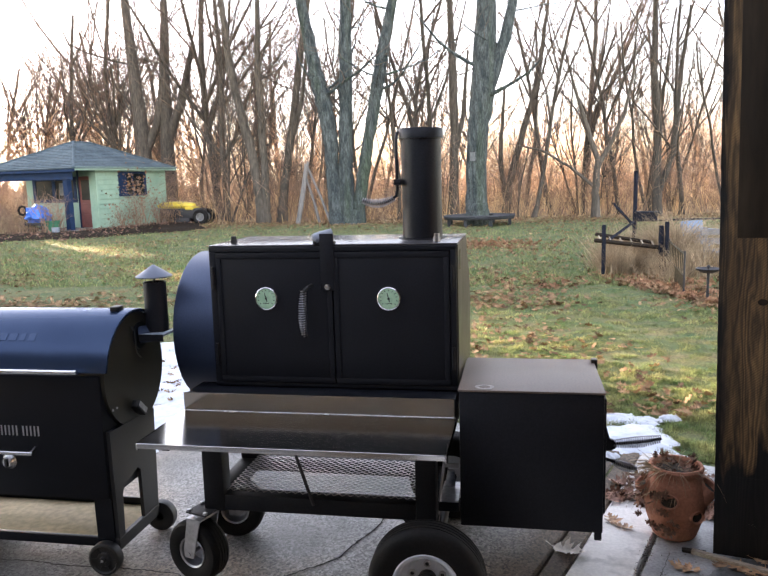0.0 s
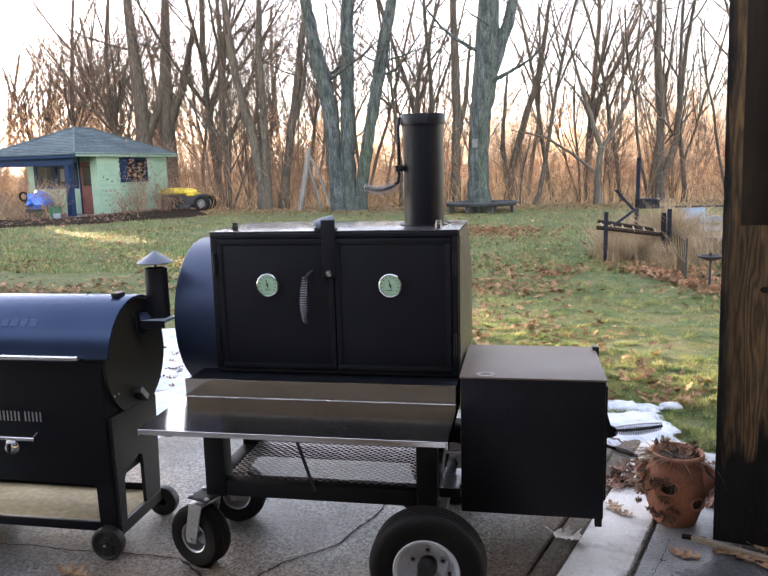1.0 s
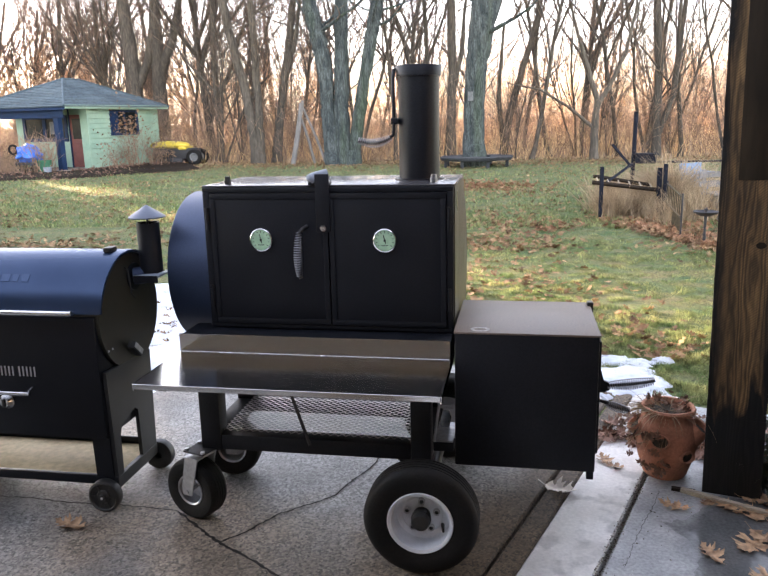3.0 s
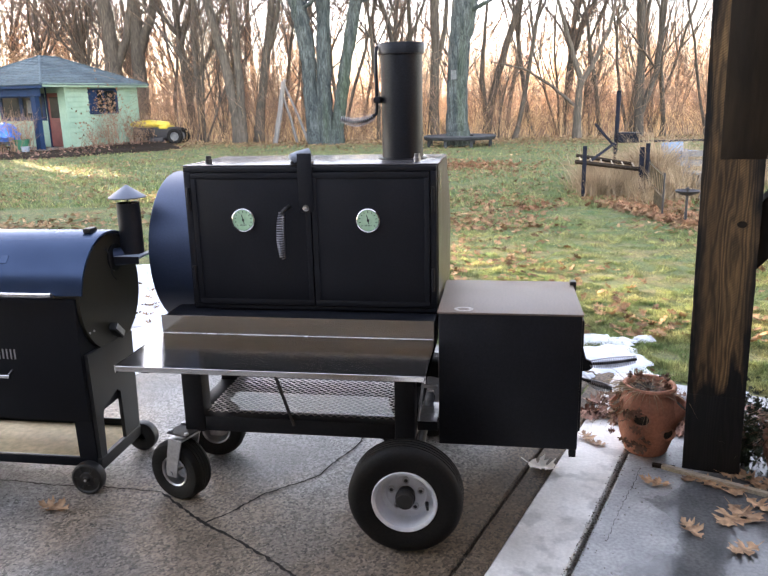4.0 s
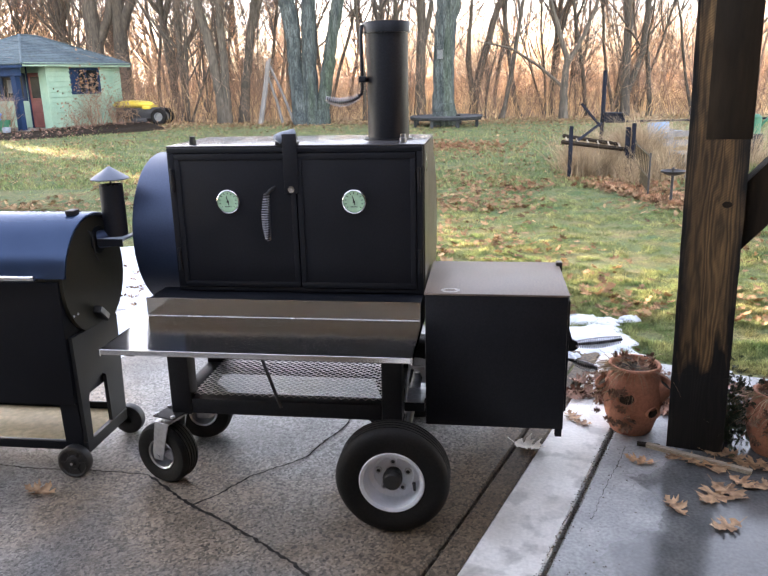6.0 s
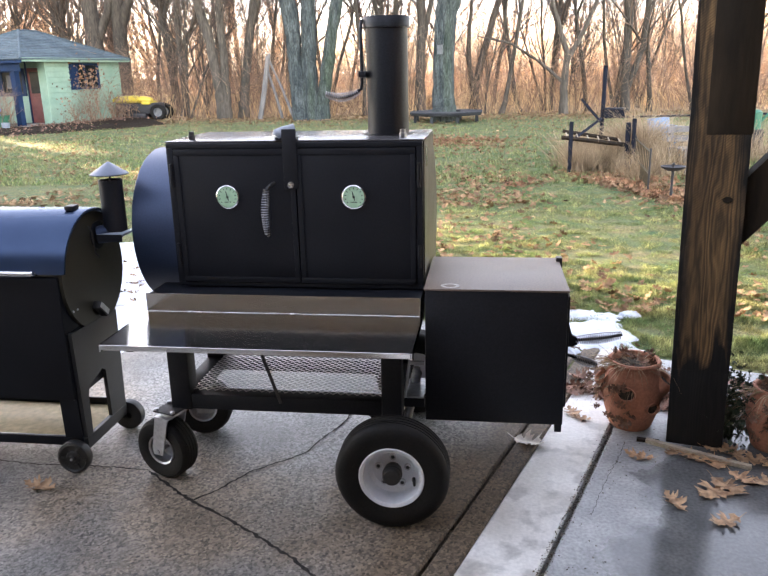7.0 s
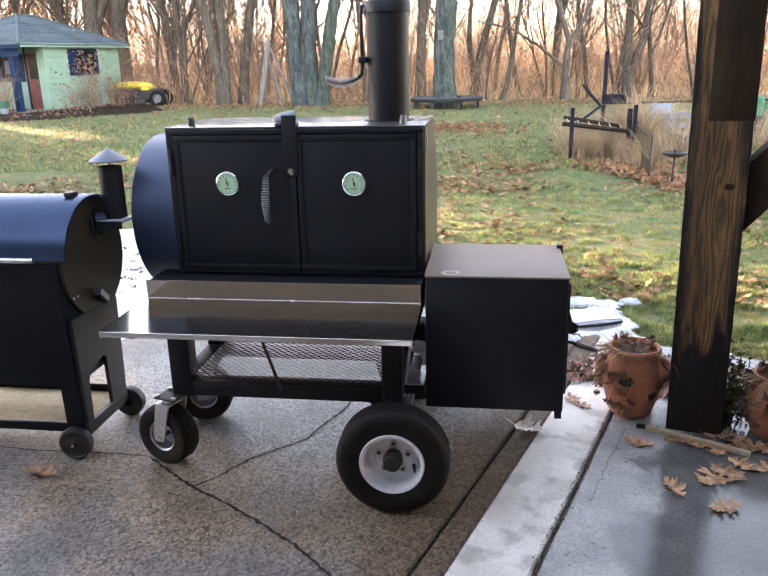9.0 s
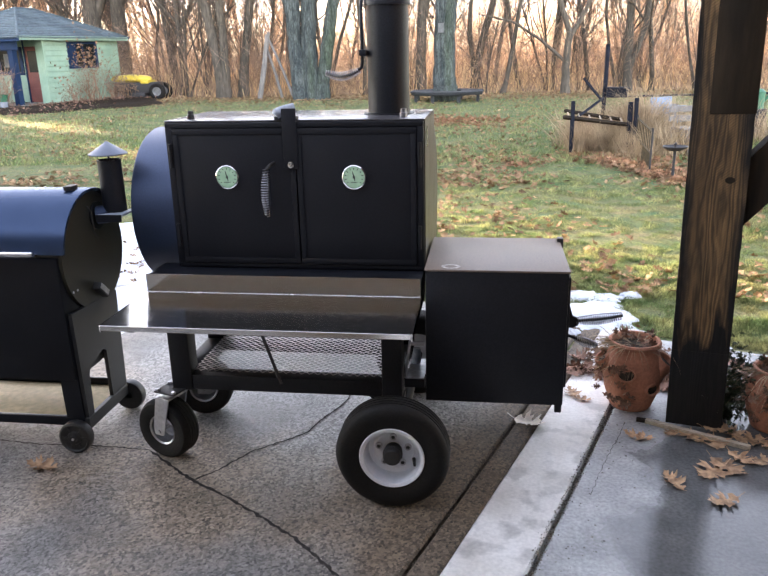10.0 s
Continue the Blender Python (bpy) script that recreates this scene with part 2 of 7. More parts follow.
M["leaf_pale"] = mat("pale_oak_leaf", (0.74, 0.66, 0.56), (0.86, 0.80, 0.71), 14, 0.6, 0.75, fine=0.15, bscale=60)
M["dead"] = mat("withered_foliage", (0.13, 0.065, 0.04), (0.23, 0.125, 0.08), 14, 0.8, 0.95, vary=0.4, island=True)
M["dark_leaf"] = mat("dark_evergreen_leaf", (0.02, 0.035, 0.015), (0.04, 0.06, 0.025), 14, 0.6, 0.8, vary=0.4, island=True)
M["mulch"] = mat("dark_mulch", (0.012, 0.008, 0.006), (0.036, 0.024, 0.016), 9, 0.95, bump=1.0, bscale=22, fine=0.3, spec=0.1)
# Path strip: base raised so the colour carries reflected glare too.
M["smooth"] = mat("smooth_concrete", (0.54, 0.51, 0.465), (0.76, 0.745, 0.72), 4.0, 0.35, 0.6, bump=0.12, bscale=70, fine=0.1, detail=10)
M["house"] = mat("tan_house_siding", (0.27, 0.235, 0.20), (0.34, 0.30, 0.26), 2, 0.7)
M["soffit"] = mat("brown_board_soffit", (0.10, 0.07, 0.045), (0.15, 0.105, 0.07), 3, 0.75, stretch=(0.3, 4, 4))
M["crack"] = mat("dirt_filled_crack", (0.014, 0.012, 0.011), (0.035, 0.03, 0.026), 30, 0.95)


def aggregate():
    """Worn exposed-aggregate concrete: small stones of several greys in paste, with broad stains."""
    m = mat("aggregate_concrete", (0.158, 0.156, 0.150), (0.284, 0.282, 0.276), 1.6, 0.30, 0.47, bump=0.35, bscale=210, fine=0.25)
    nt = m.node_tree
    n, l = nt.nodes, nt.links
    b = n["Principled BSDF"]
    old = b.inputs["Base Color"].links[0].from_socket
    tc, vo = n.new("ShaderNodeTexCoord"), n.new("ShaderNodeTexVoronoi")
    vo.inputs["Scale"].default_value = 115
    l.new(tc.outputs["Object"], vo.inputs["Vector"])
    mr = n.new("ShaderNodeMapRange")
    mr.inputs["To Min"].default_value, mr.inputs["To Max"].default_value = 0.15, 1.95
    l.new(vo.outputs["Color"], mr.inputs[0])
    sc = n.new("ShaderNodeVectorMath")
    sc.operation = "SCALE"
    no, rp, mx = n.new("ShaderNodeTexNoise"), n.new("ShaderNodeMapRange"), n.new("ShaderNodeMix")
    no.inputs["Scale"].default_value, no.inputs["Detail"].default_value = 0.9, 6.0
    rp.inputs["From Min"].default_value, rp.inputs["From Max"].default_value = 0.46, 0.60
    rp.inputs["To Max"].default_value = 0.75
    mx.data_type = "RGBA"
    mx.inputs["B"].default_value = (0.20, 0.140, 0.085, 1)       # tan grease and leaf stains
    l.new(tc.outputs["Object"], no.inputs[0])
    l.new(no.outputs[0], rp.inputs[0])
    l.new(rp.outputs[0], mx.inputs["Factor"])
    l.new(old, mx.inputs["A"])
    # brown grime washed up along the long joint
    dt, gr, gn, gm = n.new("ShaderNodeVectorMath"), n.new("ShaderNodeMapRange"), n.new("ShaderNodeMath"), n.new("ShaderNodeMix")
    dt.operation, gn.operation, gm.data_type = "DOT_PRODUCT", "MULTIPLY_ADD", "RGBA"
    dt.inputs[1].default_value = (0.941, -0.338, 0)
    gn.inputs[1].default_value = 0.7
    gr.inputs["From Min"].default_value, gr.inputs["From Max"].default_value, gr.inputs["To Max"].default_value = 1.10, 1.48, 0.9
    gm.inputs["B"].default_value = (0.105, 0.070, 0.040, 1)
    l.new(tc.outputs["Object"], dt.inputs[0])
    l.new(no.outputs[0], gn.inputs[0])
    l.new(dt.outputs["Value"], gn.inputs[2])
    l.new(gn.outputs[0], gr.inputs[0])
    l.new(gr.outputs[0], gm.inputs["Factor"])
    # the grime is matt where bare stone is worn smooth
    rr = n.new("ShaderNodeMath")
    rr.operation, rr.inputs[1].default_value = "MULTIPLY_ADD", 0.42
    worn = b.inputs["Roughness"].links[0].from_socket
    l.new(gr.outputs[0], rr.inputs[0])
    l.new(worn, rr.inputs[2])
    l.new(rr.outputs[0], b.inputs["Roughness"])
    l.new(mx.outputs["Result"], gm.inputs["A"])
    l.new(gm.outputs["Result"], sc.inputs[0])
    l.new(mr.outputs[0], sc.inputs["Scale"])
    l.new(sc.outputs[0], b.inputs["Base Color"])
    return m


M["aggregate"] = aggregate()


def stained(m, scale, dark, light, lo=0.42, hi=0.60):
    """Damp and dirty patches: broad uneven darkening of the base colour."""
    n, l = m.node_tree.nodes, m.node_tree.links
    b = n["Principled BSDF"]
    old = b.inputs["Base Color"].links[0].from_socket
    tc, no, mr, sc = n.new("ShaderNodeTexCoord"), n.new("ShaderNodeTexNoise"), n.new("ShaderNodeMapRange"), n.new("ShaderNodeVectorMath")
    no.inputs["Scale"].default_value, no.inputs["Detail"].default_value, no.inputs["Distortion"].default_value = scale, 9.0, 0.15
    mr.inputs["From Min"].default_value, mr.inputs["From Max"].default_value = lo, hi
    mr.inputs["To Min"].default_value, mr.inputs["To Max"].default_value = dark, light
    sc.operation = "SCALE"
    l.new(tc.outputs["Object"], no.inputs[0])
    l.new(no.outputs[0], mr.inputs[0])
    l.new(old, sc.inputs[0])
    l.new(mr.outputs[0], sc.inputs["Scale"])
    l.new(sc.outputs[0], b.inputs["Base Color"])


def damp_concrete():
    """Smooth patio concrete with wet dark pools beside paler drying areas, hairline mottling and specks."""
    m = mat("damp_patio_concrete", (0.24, 0.248, 0.252), (0.40, 0.405, 0.405), 6.0, 0.3, 0.5, bump=0.05, bscale=80, fine=0.25, detail=9)
    n, l = m.node_tree.nodes, m.node_tree.links
    b = n["Principled BSDF"]
    old = b.inputs["Base Color"].links[0].from_socket
    tc, no, wet, dk, rg, sc = (n.new("ShaderNodeTexCoord"), n.new("ShaderNodeTexNoise"), n.new("ShaderNodeMapRange"), n.new("ShaderNodeMapRange"), n.new("ShaderNodeMapRange"), n.new("ShaderNodeVectorMath"))
    mp = n.new("ShaderNodeMapping")
    mp.inputs["Location"].default_value = (0.75, 0.35, 0.0)
    no.inputs["Scale"].default_value, no.inputs["Detail"].default_value, no.inputs["Distortion"].default_value = 2.6, 6.0, 0.4
    # the slab has dried beside the path and is still wet farther out
    dt, ma = n.new("ShaderNodeVectorMath"), n.new("ShaderNodeMath")
    dt.operation, ma.operation = "DOT_PRODUCT", "MULTIPLY_ADD"
    dt.inputs[1].default_value = (0.941, -0.338, 0)
    ma.inputs[1].default_value = 0.75
    wet.inputs["From Min"].default_value, wet.inputs["From Max"].default_value = 2.24, 2.12
    dk.inputs["To Min"].default_value, dk.inputs["To Max"].default_value = 0.36, 1.0
    rg.inputs["To Min"].default_value, rg.inputs["To Max"].default_value = 0.13, 0.42
    sc.operation = "SCALE"
    l.new(tc.outputs["Object"], mp.inputs[0])
    l.new(mp.outputs[0], no.inputs[0])
    l.new(tc.outputs["Object"], dt.inputs[0])
    l.new(no.outputs[0], ma.inputs[0])
    l.new(dt.outputs["Value"], ma.inputs[2])
    l.new(ma.outputs[0], wet.inputs[0])
    l.new(wet.outputs[0], dk.inputs[0])
    l.new(wet.outputs[0], rg.inputs[0])
    l.new(old, sc.inputs[0])
    l.new(dk.outputs[0], sc.inputs["Scale"])
    l.new(sc.outputs[0], b.inputs["Base Color"])
    l.new(rg.outputs[0], b.inputs["Roughness"])
    return m


M["crumb"] = mat("joint_dirt", (0.035, 0.028, 0.021), (0.20, 0.165, 0.125), 40, 0.85, vary=0.5, island=True)
M["slab_grey"] = damp_concrete()
stained(M["smooth"], 9.0, 0.7, 1.05, 0.38, 0.5)
stained(M["aggregate"], 1.7, 0.6, 1.18, 0.36, 0.64)


def sawn_timber():
    """Rough-sawn face: wavering upright grain and slanting saw kerfs."""
    m = mat("rough_sawn_timber", (0.095, 0.053, 0.022), (0.30, 0.18, 0.08), 3.2, 0.75, 0.9, bump=0.3, bscale=30, stretch=(2.2, 2.2, 0.35), fine=0.3)
    nt = m.node_tree
    n, l = nt.nodes, nt.links
    b = n["Principled BSDF"]
    old = b.inputs["Base Color"].links[0].from_socket
    tc = n.new("ShaderNodeTexCoord")
    fac, height = None, None
    for rot, scale, dist, lo, hi in ((0.0, 58.0, 22.0, 0.45, 1.14), (128.0, 150.0, 2.6, 0.62, 1.10)):
        mp, wv, mr = n.new("ShaderNodeMapping"), n.new("ShaderNodeTexWave"), n.new("ShaderNodeMapRange")
        mp.inputs["Rotation"].default_value = (0, radians(rot), 0)
        mp.inputs["Scale"].default_value = (1, 1, 0.10) if rot == 0 else (1, 1, 1)
        wv.inputs["Scale"].default_value, wv.inputs["Distortion"].default_value = scale / 6.28 * 1.6, dist
        wv.inputs["Detail"].default_value, wv.inputs["Detail Scale"].default_value = 3.0, 1.2
        mr.inputs["To Min"].default_value, mr.inputs["To Max"].default_value = lo, hi
        l.new(tc.outputs["Object"], mp.inputs[0])
        l.new(mp.outputs[0], wv.inputs[0])
        l.new(wv.outputs["Fac"], mr.inputs[0])
        if fac is None:
            fac = mr.outputs[0]
        else:
            mu = n.new("ShaderNodeMath")
            mu.operation = "MULTIPLY"
            l.new(fac, mu.inputs[0])
            l.new(mr.outputs[0], mu.inputs[1])
            fac = mu.outputs[0]
    sc, bp = n.new("ShaderNodeVectorMath"), n.new("ShaderNodeBump")
    sc.operation = "SCALE"
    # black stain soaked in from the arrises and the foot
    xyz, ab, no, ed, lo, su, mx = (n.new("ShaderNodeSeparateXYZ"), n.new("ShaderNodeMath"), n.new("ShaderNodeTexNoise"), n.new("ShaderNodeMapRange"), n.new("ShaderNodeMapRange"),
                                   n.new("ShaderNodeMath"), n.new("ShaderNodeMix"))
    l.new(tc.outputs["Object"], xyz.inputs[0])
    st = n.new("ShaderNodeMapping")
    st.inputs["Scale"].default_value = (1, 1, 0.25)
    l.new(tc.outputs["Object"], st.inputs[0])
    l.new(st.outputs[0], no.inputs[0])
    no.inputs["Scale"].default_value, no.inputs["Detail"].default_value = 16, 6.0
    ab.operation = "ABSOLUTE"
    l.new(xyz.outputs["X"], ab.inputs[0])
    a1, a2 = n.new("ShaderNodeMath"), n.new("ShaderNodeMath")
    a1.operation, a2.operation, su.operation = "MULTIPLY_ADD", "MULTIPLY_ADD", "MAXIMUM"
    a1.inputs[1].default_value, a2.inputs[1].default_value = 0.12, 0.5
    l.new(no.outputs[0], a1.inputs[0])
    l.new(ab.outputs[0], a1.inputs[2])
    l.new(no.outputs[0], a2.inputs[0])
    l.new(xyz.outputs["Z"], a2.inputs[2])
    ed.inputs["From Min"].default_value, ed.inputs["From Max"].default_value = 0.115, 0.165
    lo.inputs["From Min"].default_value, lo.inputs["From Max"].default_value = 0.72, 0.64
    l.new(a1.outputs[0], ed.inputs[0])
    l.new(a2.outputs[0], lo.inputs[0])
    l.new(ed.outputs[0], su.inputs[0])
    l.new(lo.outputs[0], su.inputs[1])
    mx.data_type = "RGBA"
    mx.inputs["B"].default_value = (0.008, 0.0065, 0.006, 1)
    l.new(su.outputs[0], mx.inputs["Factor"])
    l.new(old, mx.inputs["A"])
    l.new(mx.outputs["Result"], sc.inputs[0])
    l.new(fac, sc.inputs["Scale"])
    l.new(sc.outputs[0], b.inputs["Base Color"])
    bp.inputs["Strength"].default_value, bp.inputs["Distance"].default_value = 0.22, 0.005
    l.new(fac, bp.inputs["Height"])
    l.new(bp.outputs[0], b.inputs["Normal"])
    return m


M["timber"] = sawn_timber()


def lawn_soil():
    """One ground sheet: mottled lawn green near by, tan dry field past the wood's edge."""
    m = mat("lawn_ground", (0.030, 0.088, 0.021), (0.165, 0.14, 0.058), 2.6, 0.9, 1.0, bump=1.0, bscale=60, fine=0.75)
    nt = m.node_tree
    n, l = nt.nodes, nt.links
    b = n["Principled BSDF"]
    old = b.inputs["Base Color"].links[0].from_socket
    tc, xyz, no = n.new("ShaderNodeTexCoord"), n.new("ShaderNodeSeparateXYZ"), n.new("ShaderNodeTexNoise")
    no.inputs["Scale"].default_value = 0.35
    l.new(tc.outputs["Object"], xyz.inputs[0])
    l.new(tc.outputs["Object"], no.inputs[0])
    ad = n.new("ShaderNodeMath")
    ad.operation = "MULTIPLY_ADD"
    ad.inputs[1].default_value = 5.0
    l.new(no.outputs[0], ad.inputs[0])
    l.new(xyz.outputs["Y"], ad.inputs[2])
    mr = n.new("ShaderNodeMapRange")
    mr.inputs["From Min"].default_value, mr.inputs["From Max"].default_value = 28.5, 31.0
    l.new(ad.outputs[0], mr.inputs[0])
    mx = n.new("ShaderNodeMix")
    mx.data_type = "RGBA"
    l.new(mr.outputs[0], mx.inputs["Factor"])
    l.new(old, mx.inputs["A"])
    mx.inputs["B"].default_value = (0.40, 0.27, 0.16, 1)
    l.new(mx.outputs["Result"], b.inputs["Base Color"])
    return m


M["ground"] = lawn_soil()


# ---- builders ----
def flush(bm, name, material, smooth=False):
    me = bpy.data.meshes.new(name)
    bmesh.ops.recalc_face_normals(bm, faces=bm.faces)
    bm.to_mesh(me)
    bm.free()
    me.materials.append(M[material])
    if smooth:
        me.polygons.foreach_set("use_smooth", [True] * len(me.polygons))
        me.set_sharp_from_angle(angle=radians(38))
    return me


def part(name, bm, material, parent=None, label="", smooth=False, at=None):
    """One mesh object, under a thing or a part."""
    ob = new(name, flush(bm, name, material, smooth))
    if parent is not None:
        ob.parent = parent
    if at is not None:
        ob.matrix_basis = at
    return tagged(ob, label)


def thing(name, label, category, m=None, group="", kind=""):
    ob = new(name)
    ob.empty_display_size = 0.1
    if m is not None:
        ob.matrix_basis = m
    return tagged(ob, label, category, group, kind)


def raw(name, verts, faces, material, parent=None, label="", smooth=False):
    me = bpy.data.meshes.new(name)
    me.from_pydata(verts, [], faces)
    me.materials.append(M[material])
    if smooth:
        me.polygons.foreach_set("use_smooth", [True] * len(me.polygons))
    ob = new(name, me)
    if parent is not None:
        ob.parent = parent
    return tagged(ob, label)


def box(bm, x0, x1, y0, y1, z0, z1, bevel=0.0, seg=2, m=None):
    c = [bm.verts.new(v) for v in ((x0, y0, z0), (x1, y0, z0), (x1, y1, z0), (x0, y1, z0), (x0, y0, z1), (x1, y0, z1), (x1, y1, z1), (x0, y1, z1))]
    fs = [bm.faces.new([c[i] for i in f]) for f in ((3, 2, 1, 0), (4, 5, 6, 7), (0, 1, 5, 4), (1, 2, 6, 5), (2, 3, 7, 6), (3, 0, 4, 7))]
    if m is not None:
        bmesh.ops.transform(bm, matrix=m, verts=c)
    if bevel:
        es = list({e for f in fs for e in f.edges})
        bmesh.ops.bevel(bm, geom=es, offset=bevel, segments=seg, profile=0.5, affect="EDGES")
    return bm


def B(*a, **k):
    return box(bmesh.new(), *a, **k)


def frame_of(d):
    d = Vector(d).normalized()
    u = d.cross(Vector((0, 0, 1)) if abs(d.z) < 0.95 else Vector((1, 0, 0))).normalized()
    return u, d.cross(u)


def tube(bm, pts, r, n=10, caps=True):
    """A round bar along pts; r is one radius or one for each point."""
    pts = [Vector(p) for p in pts]
    rs = list(r) if isinstance(r, (list, tuple)) else [r] * len(pts)
    rings, u = [], None
    for i, p in enumerate(pts):
        d = (pts[min(i + 1, len(pts) - 1)] - pts[max(i - 1, 0)]).normalized()
        if u is None:
            u, w = frame_of(d)
        else:
            u = (u - d * u.dot(d)).normalized()
            w = d.cross(u)
        rings.append([bm.verts.new(p + (u * math.cos(2 * math.pi * k / n) + w * math.sin(2 * math.pi * k / n)) * rs[i]) for k in range(n)])
    for a, b in zip(rings, rings[1:]):
        for k in range(n):
            bm.faces.new((a[k], a[(k + 1) % n], b[(k + 1) % n], b[k]))
    if caps:
        bm.faces.new(rings[0][::-1])
        bm.faces.new(rings[-1])
    return bm


def lathe(profile, n=32, m=None, close=False):
    """Turn (radius, height) pairs round z."""
    bm = bmesh.new()
    rings = []
    for r, z in profile:
        if r < 1e-5:
            rings.append([bm.verts.new((0, 0, z))])
        else:
            rings.append([bm.verts.new((r * math.cos(2 * math.pi * k / n), r * math.sin(2 * math.pi * k / n), z)) for k in range(n)])
    pairs = list(zip(rings, rings[1:])) + ([(rings[-1], rings[0])] if close else [])
    for a, b in pairs:
        for k in range(n):
            q = (k + 1) % n
            if len(a) == 1 and len(b) == 1:
                continue
            if len(a) == 1:
                bm.faces.new((a[0], b[q], b[k]))
            elif len(b) == 1:
                bm.faces.new((a[k], a[q], b[0]))
            else:
                bm.faces.new((a[k], a[q], b[q], b[k]))
    if m is not None:
        bmesh.ops.transform(bm, matrix=m, verts=bm.verts)
    return bm


def coil(bm, pts_fn, turns, radius_fn, wire, per=12, n=5):
    """A spring wound round a path: pts_fn(s) and radius_fn(s) for s in 0..1."""
    pts = []
    total = int(turns * per)
    for i in range(total + 1):
        s = i / total
        p, d = Vector(pts_fn(s)), Vector(pts_fn(min(1, s + 0.01))) - Vector(pts_fn(max(0, s - 0.01)))
        u, w = frame_of(d)
        a = 2 * math.pi * turns * s
        pts.append(p + (u * math.cos(a) + w * math.sin(a)) * radius_fn(s))
    return tube(bm, pts, wire, n)


def prism(outline, axis, a, b):
    """A flat outline of 2D points pushed along an axis from a to b. axis x: points are (y, z); y: (x, z); z: (x, y)."""
    bm = bmesh.new()

    def at(p, v):
        return {"x": (v, p[0], p[1]), "y": (p[0], v, p[1]), "z": (p[0], p[1], v)}[axis]
    lo, hi = [bm.verts.new(at(p, a)) for p in outline], [bm.verts.new(at(p, b)) for p in outline]
    bm.faces.new(lo[::-1])
    bm.faces.new(hi)
    k = len(outline)
    for i in range(k):
        bm.faces.new((lo[i], lo[(i + 1) % k], hi[(i + 1) % k], hi[i]))
    return bm


def lawn_z(y):
    return -0.0085 * (y - 1.0) - 0.012 if y > 1.0 else -0.012


# ---- setting: ground, slabs, house ----
def build_ground():
    ys = [-60, -20, -8, -3, 0, 1, 2, 3, 4, 5, 6, 8, 10, 12, 14, 16, 18, 20, 22, 24, 26, 28, 30, 34, 40, 50, 70, 110, 200, 500, 1500]
    xs = [-1500, -400, -150, -80, -50, -36, -28, -22, -18, -15, -12, -10, -8, -6, -4.5, -3, -2, -1, 0, 1, 2, 3, 4.5, 6, 8, 11, 15, 22, 36, 60, 150, 400, 1500]
    verts, faces = [], []
    for y in ys:
        for x in xs:
            z = lawn_z(min(y, 60)) - (0.1 if y < 1.0 else 0)
            if y > 1.5 and y < 60:
                z += 0.04 * noise.noise(Vector((x * 0.4, y * 0.4, 0)))
            verts.append((x, y, z))
    w = len(xs)
    for j in range(len(ys) - 1):
        for i in range(w - 1):
            faces.append((j * w + i, j * w + i + 1, (j + 1) * w + i + 1, (j + 1) * w + i))
    ob = raw("ground", verts, faces, "ground", smooth=True)
    tagged(ob, "mottled green winter lawn running to a dry field", "ground", kind="structure")


build_ground()

U, W = Vector((0.338, 0.941, 0)), Vector((0.941, -0.338, 0))     # along and across the driveway joints


def slab(name, w0, w1, s0, s1, material, label, category):
    bm = bmesh.new()
    box(bm, w0, w1, s0, s1, -0.1, 0.0, bevel=0.008, seg=1)
    m = Matrix(((W.x, U.x, 0, 0), (W.y, U.y, 0, 0), (0, 0, 1, 0), (0, 0, 0, 1)))
    bmesh.ops.transform(bm, matrix=m, verts=bm.verts)
    ob = part(name, bm, material)
    return tagged(ob, label, category, kind="structure")


slab("driveway", -5.0, 1.224, -6.0, 2.0, "aggregate", "worn grey exposed-aggregate concrete driveway with cracks", "driveway")
slab("driveway_strip", 1.236, 1.326, -6.0, 1.9, "aggregate", "narrow worn aggregate concrete strip beside a joint", "driveway")
slab("path_slab", 1.327, 1.562, -6.0, 1.9, "smooth", "smooth concrete path strip, pale with glare in its colour", "pavement")
slab("patio", 1.578, 6.0, -6.0, 1.8, "slab_grey", "grey-blue smooth concrete patio slab", "pavement")


def crack(path, width, seed):
    """A jagged crack filled with dirt, as a narrow uneven ribbon."""
    rng = random.Random(seed)
    pts = []
    for (x0, y0), (x1, y1) in zip(path, path[1:]):
        steps = max(2, int(math.hypot(x1 - x0, y1 - y0) / 0.016))
        for i in range(steps):
            f = i / steps
            pts.append((x0 + (x1 - x0) * f + rng.uniform(-1, 1) * 0.0036, y0 + (y1 - y0) * f + rng.uniform(-1, 1) * 0.0036))
    pts.append(path[-1])
    verts, faces = [], []
    for i, (x, y) in enumerate(pts):
        a, b = pts[max(i - 1, 0)], pts[min(i + 1, len(pts) - 1)]
        d = Vector((b[0] - a[0], b[1] - a[1])).normalized()
        h = width * rng.uniform(0.25, 0.7) * (0.35 if i in (0, len(pts) - 1) else 1)
        verts += [(x - d.y * h, y + d.x * h, 0.0025), (x + d.y * h, y - d.x * h, 0.0025)]
        if i:
            k = 2 * i
            faces.append((k - 2, k - 1, k + 1, k))
    ob = raw("crack", verts, faces, "crack")
    return tagged(ob, "jagged dirt-filled crack across the concrete", "crack", kind="structure")


crack([(0.628, 0.358), (0.597, 0.214), (0.525, 0.046), (0.502, -0.047), (0.421, -0.128), (0.318, -0.216), (0.23, -0.367), (0.156, -0.449)], 0.0085, 3)
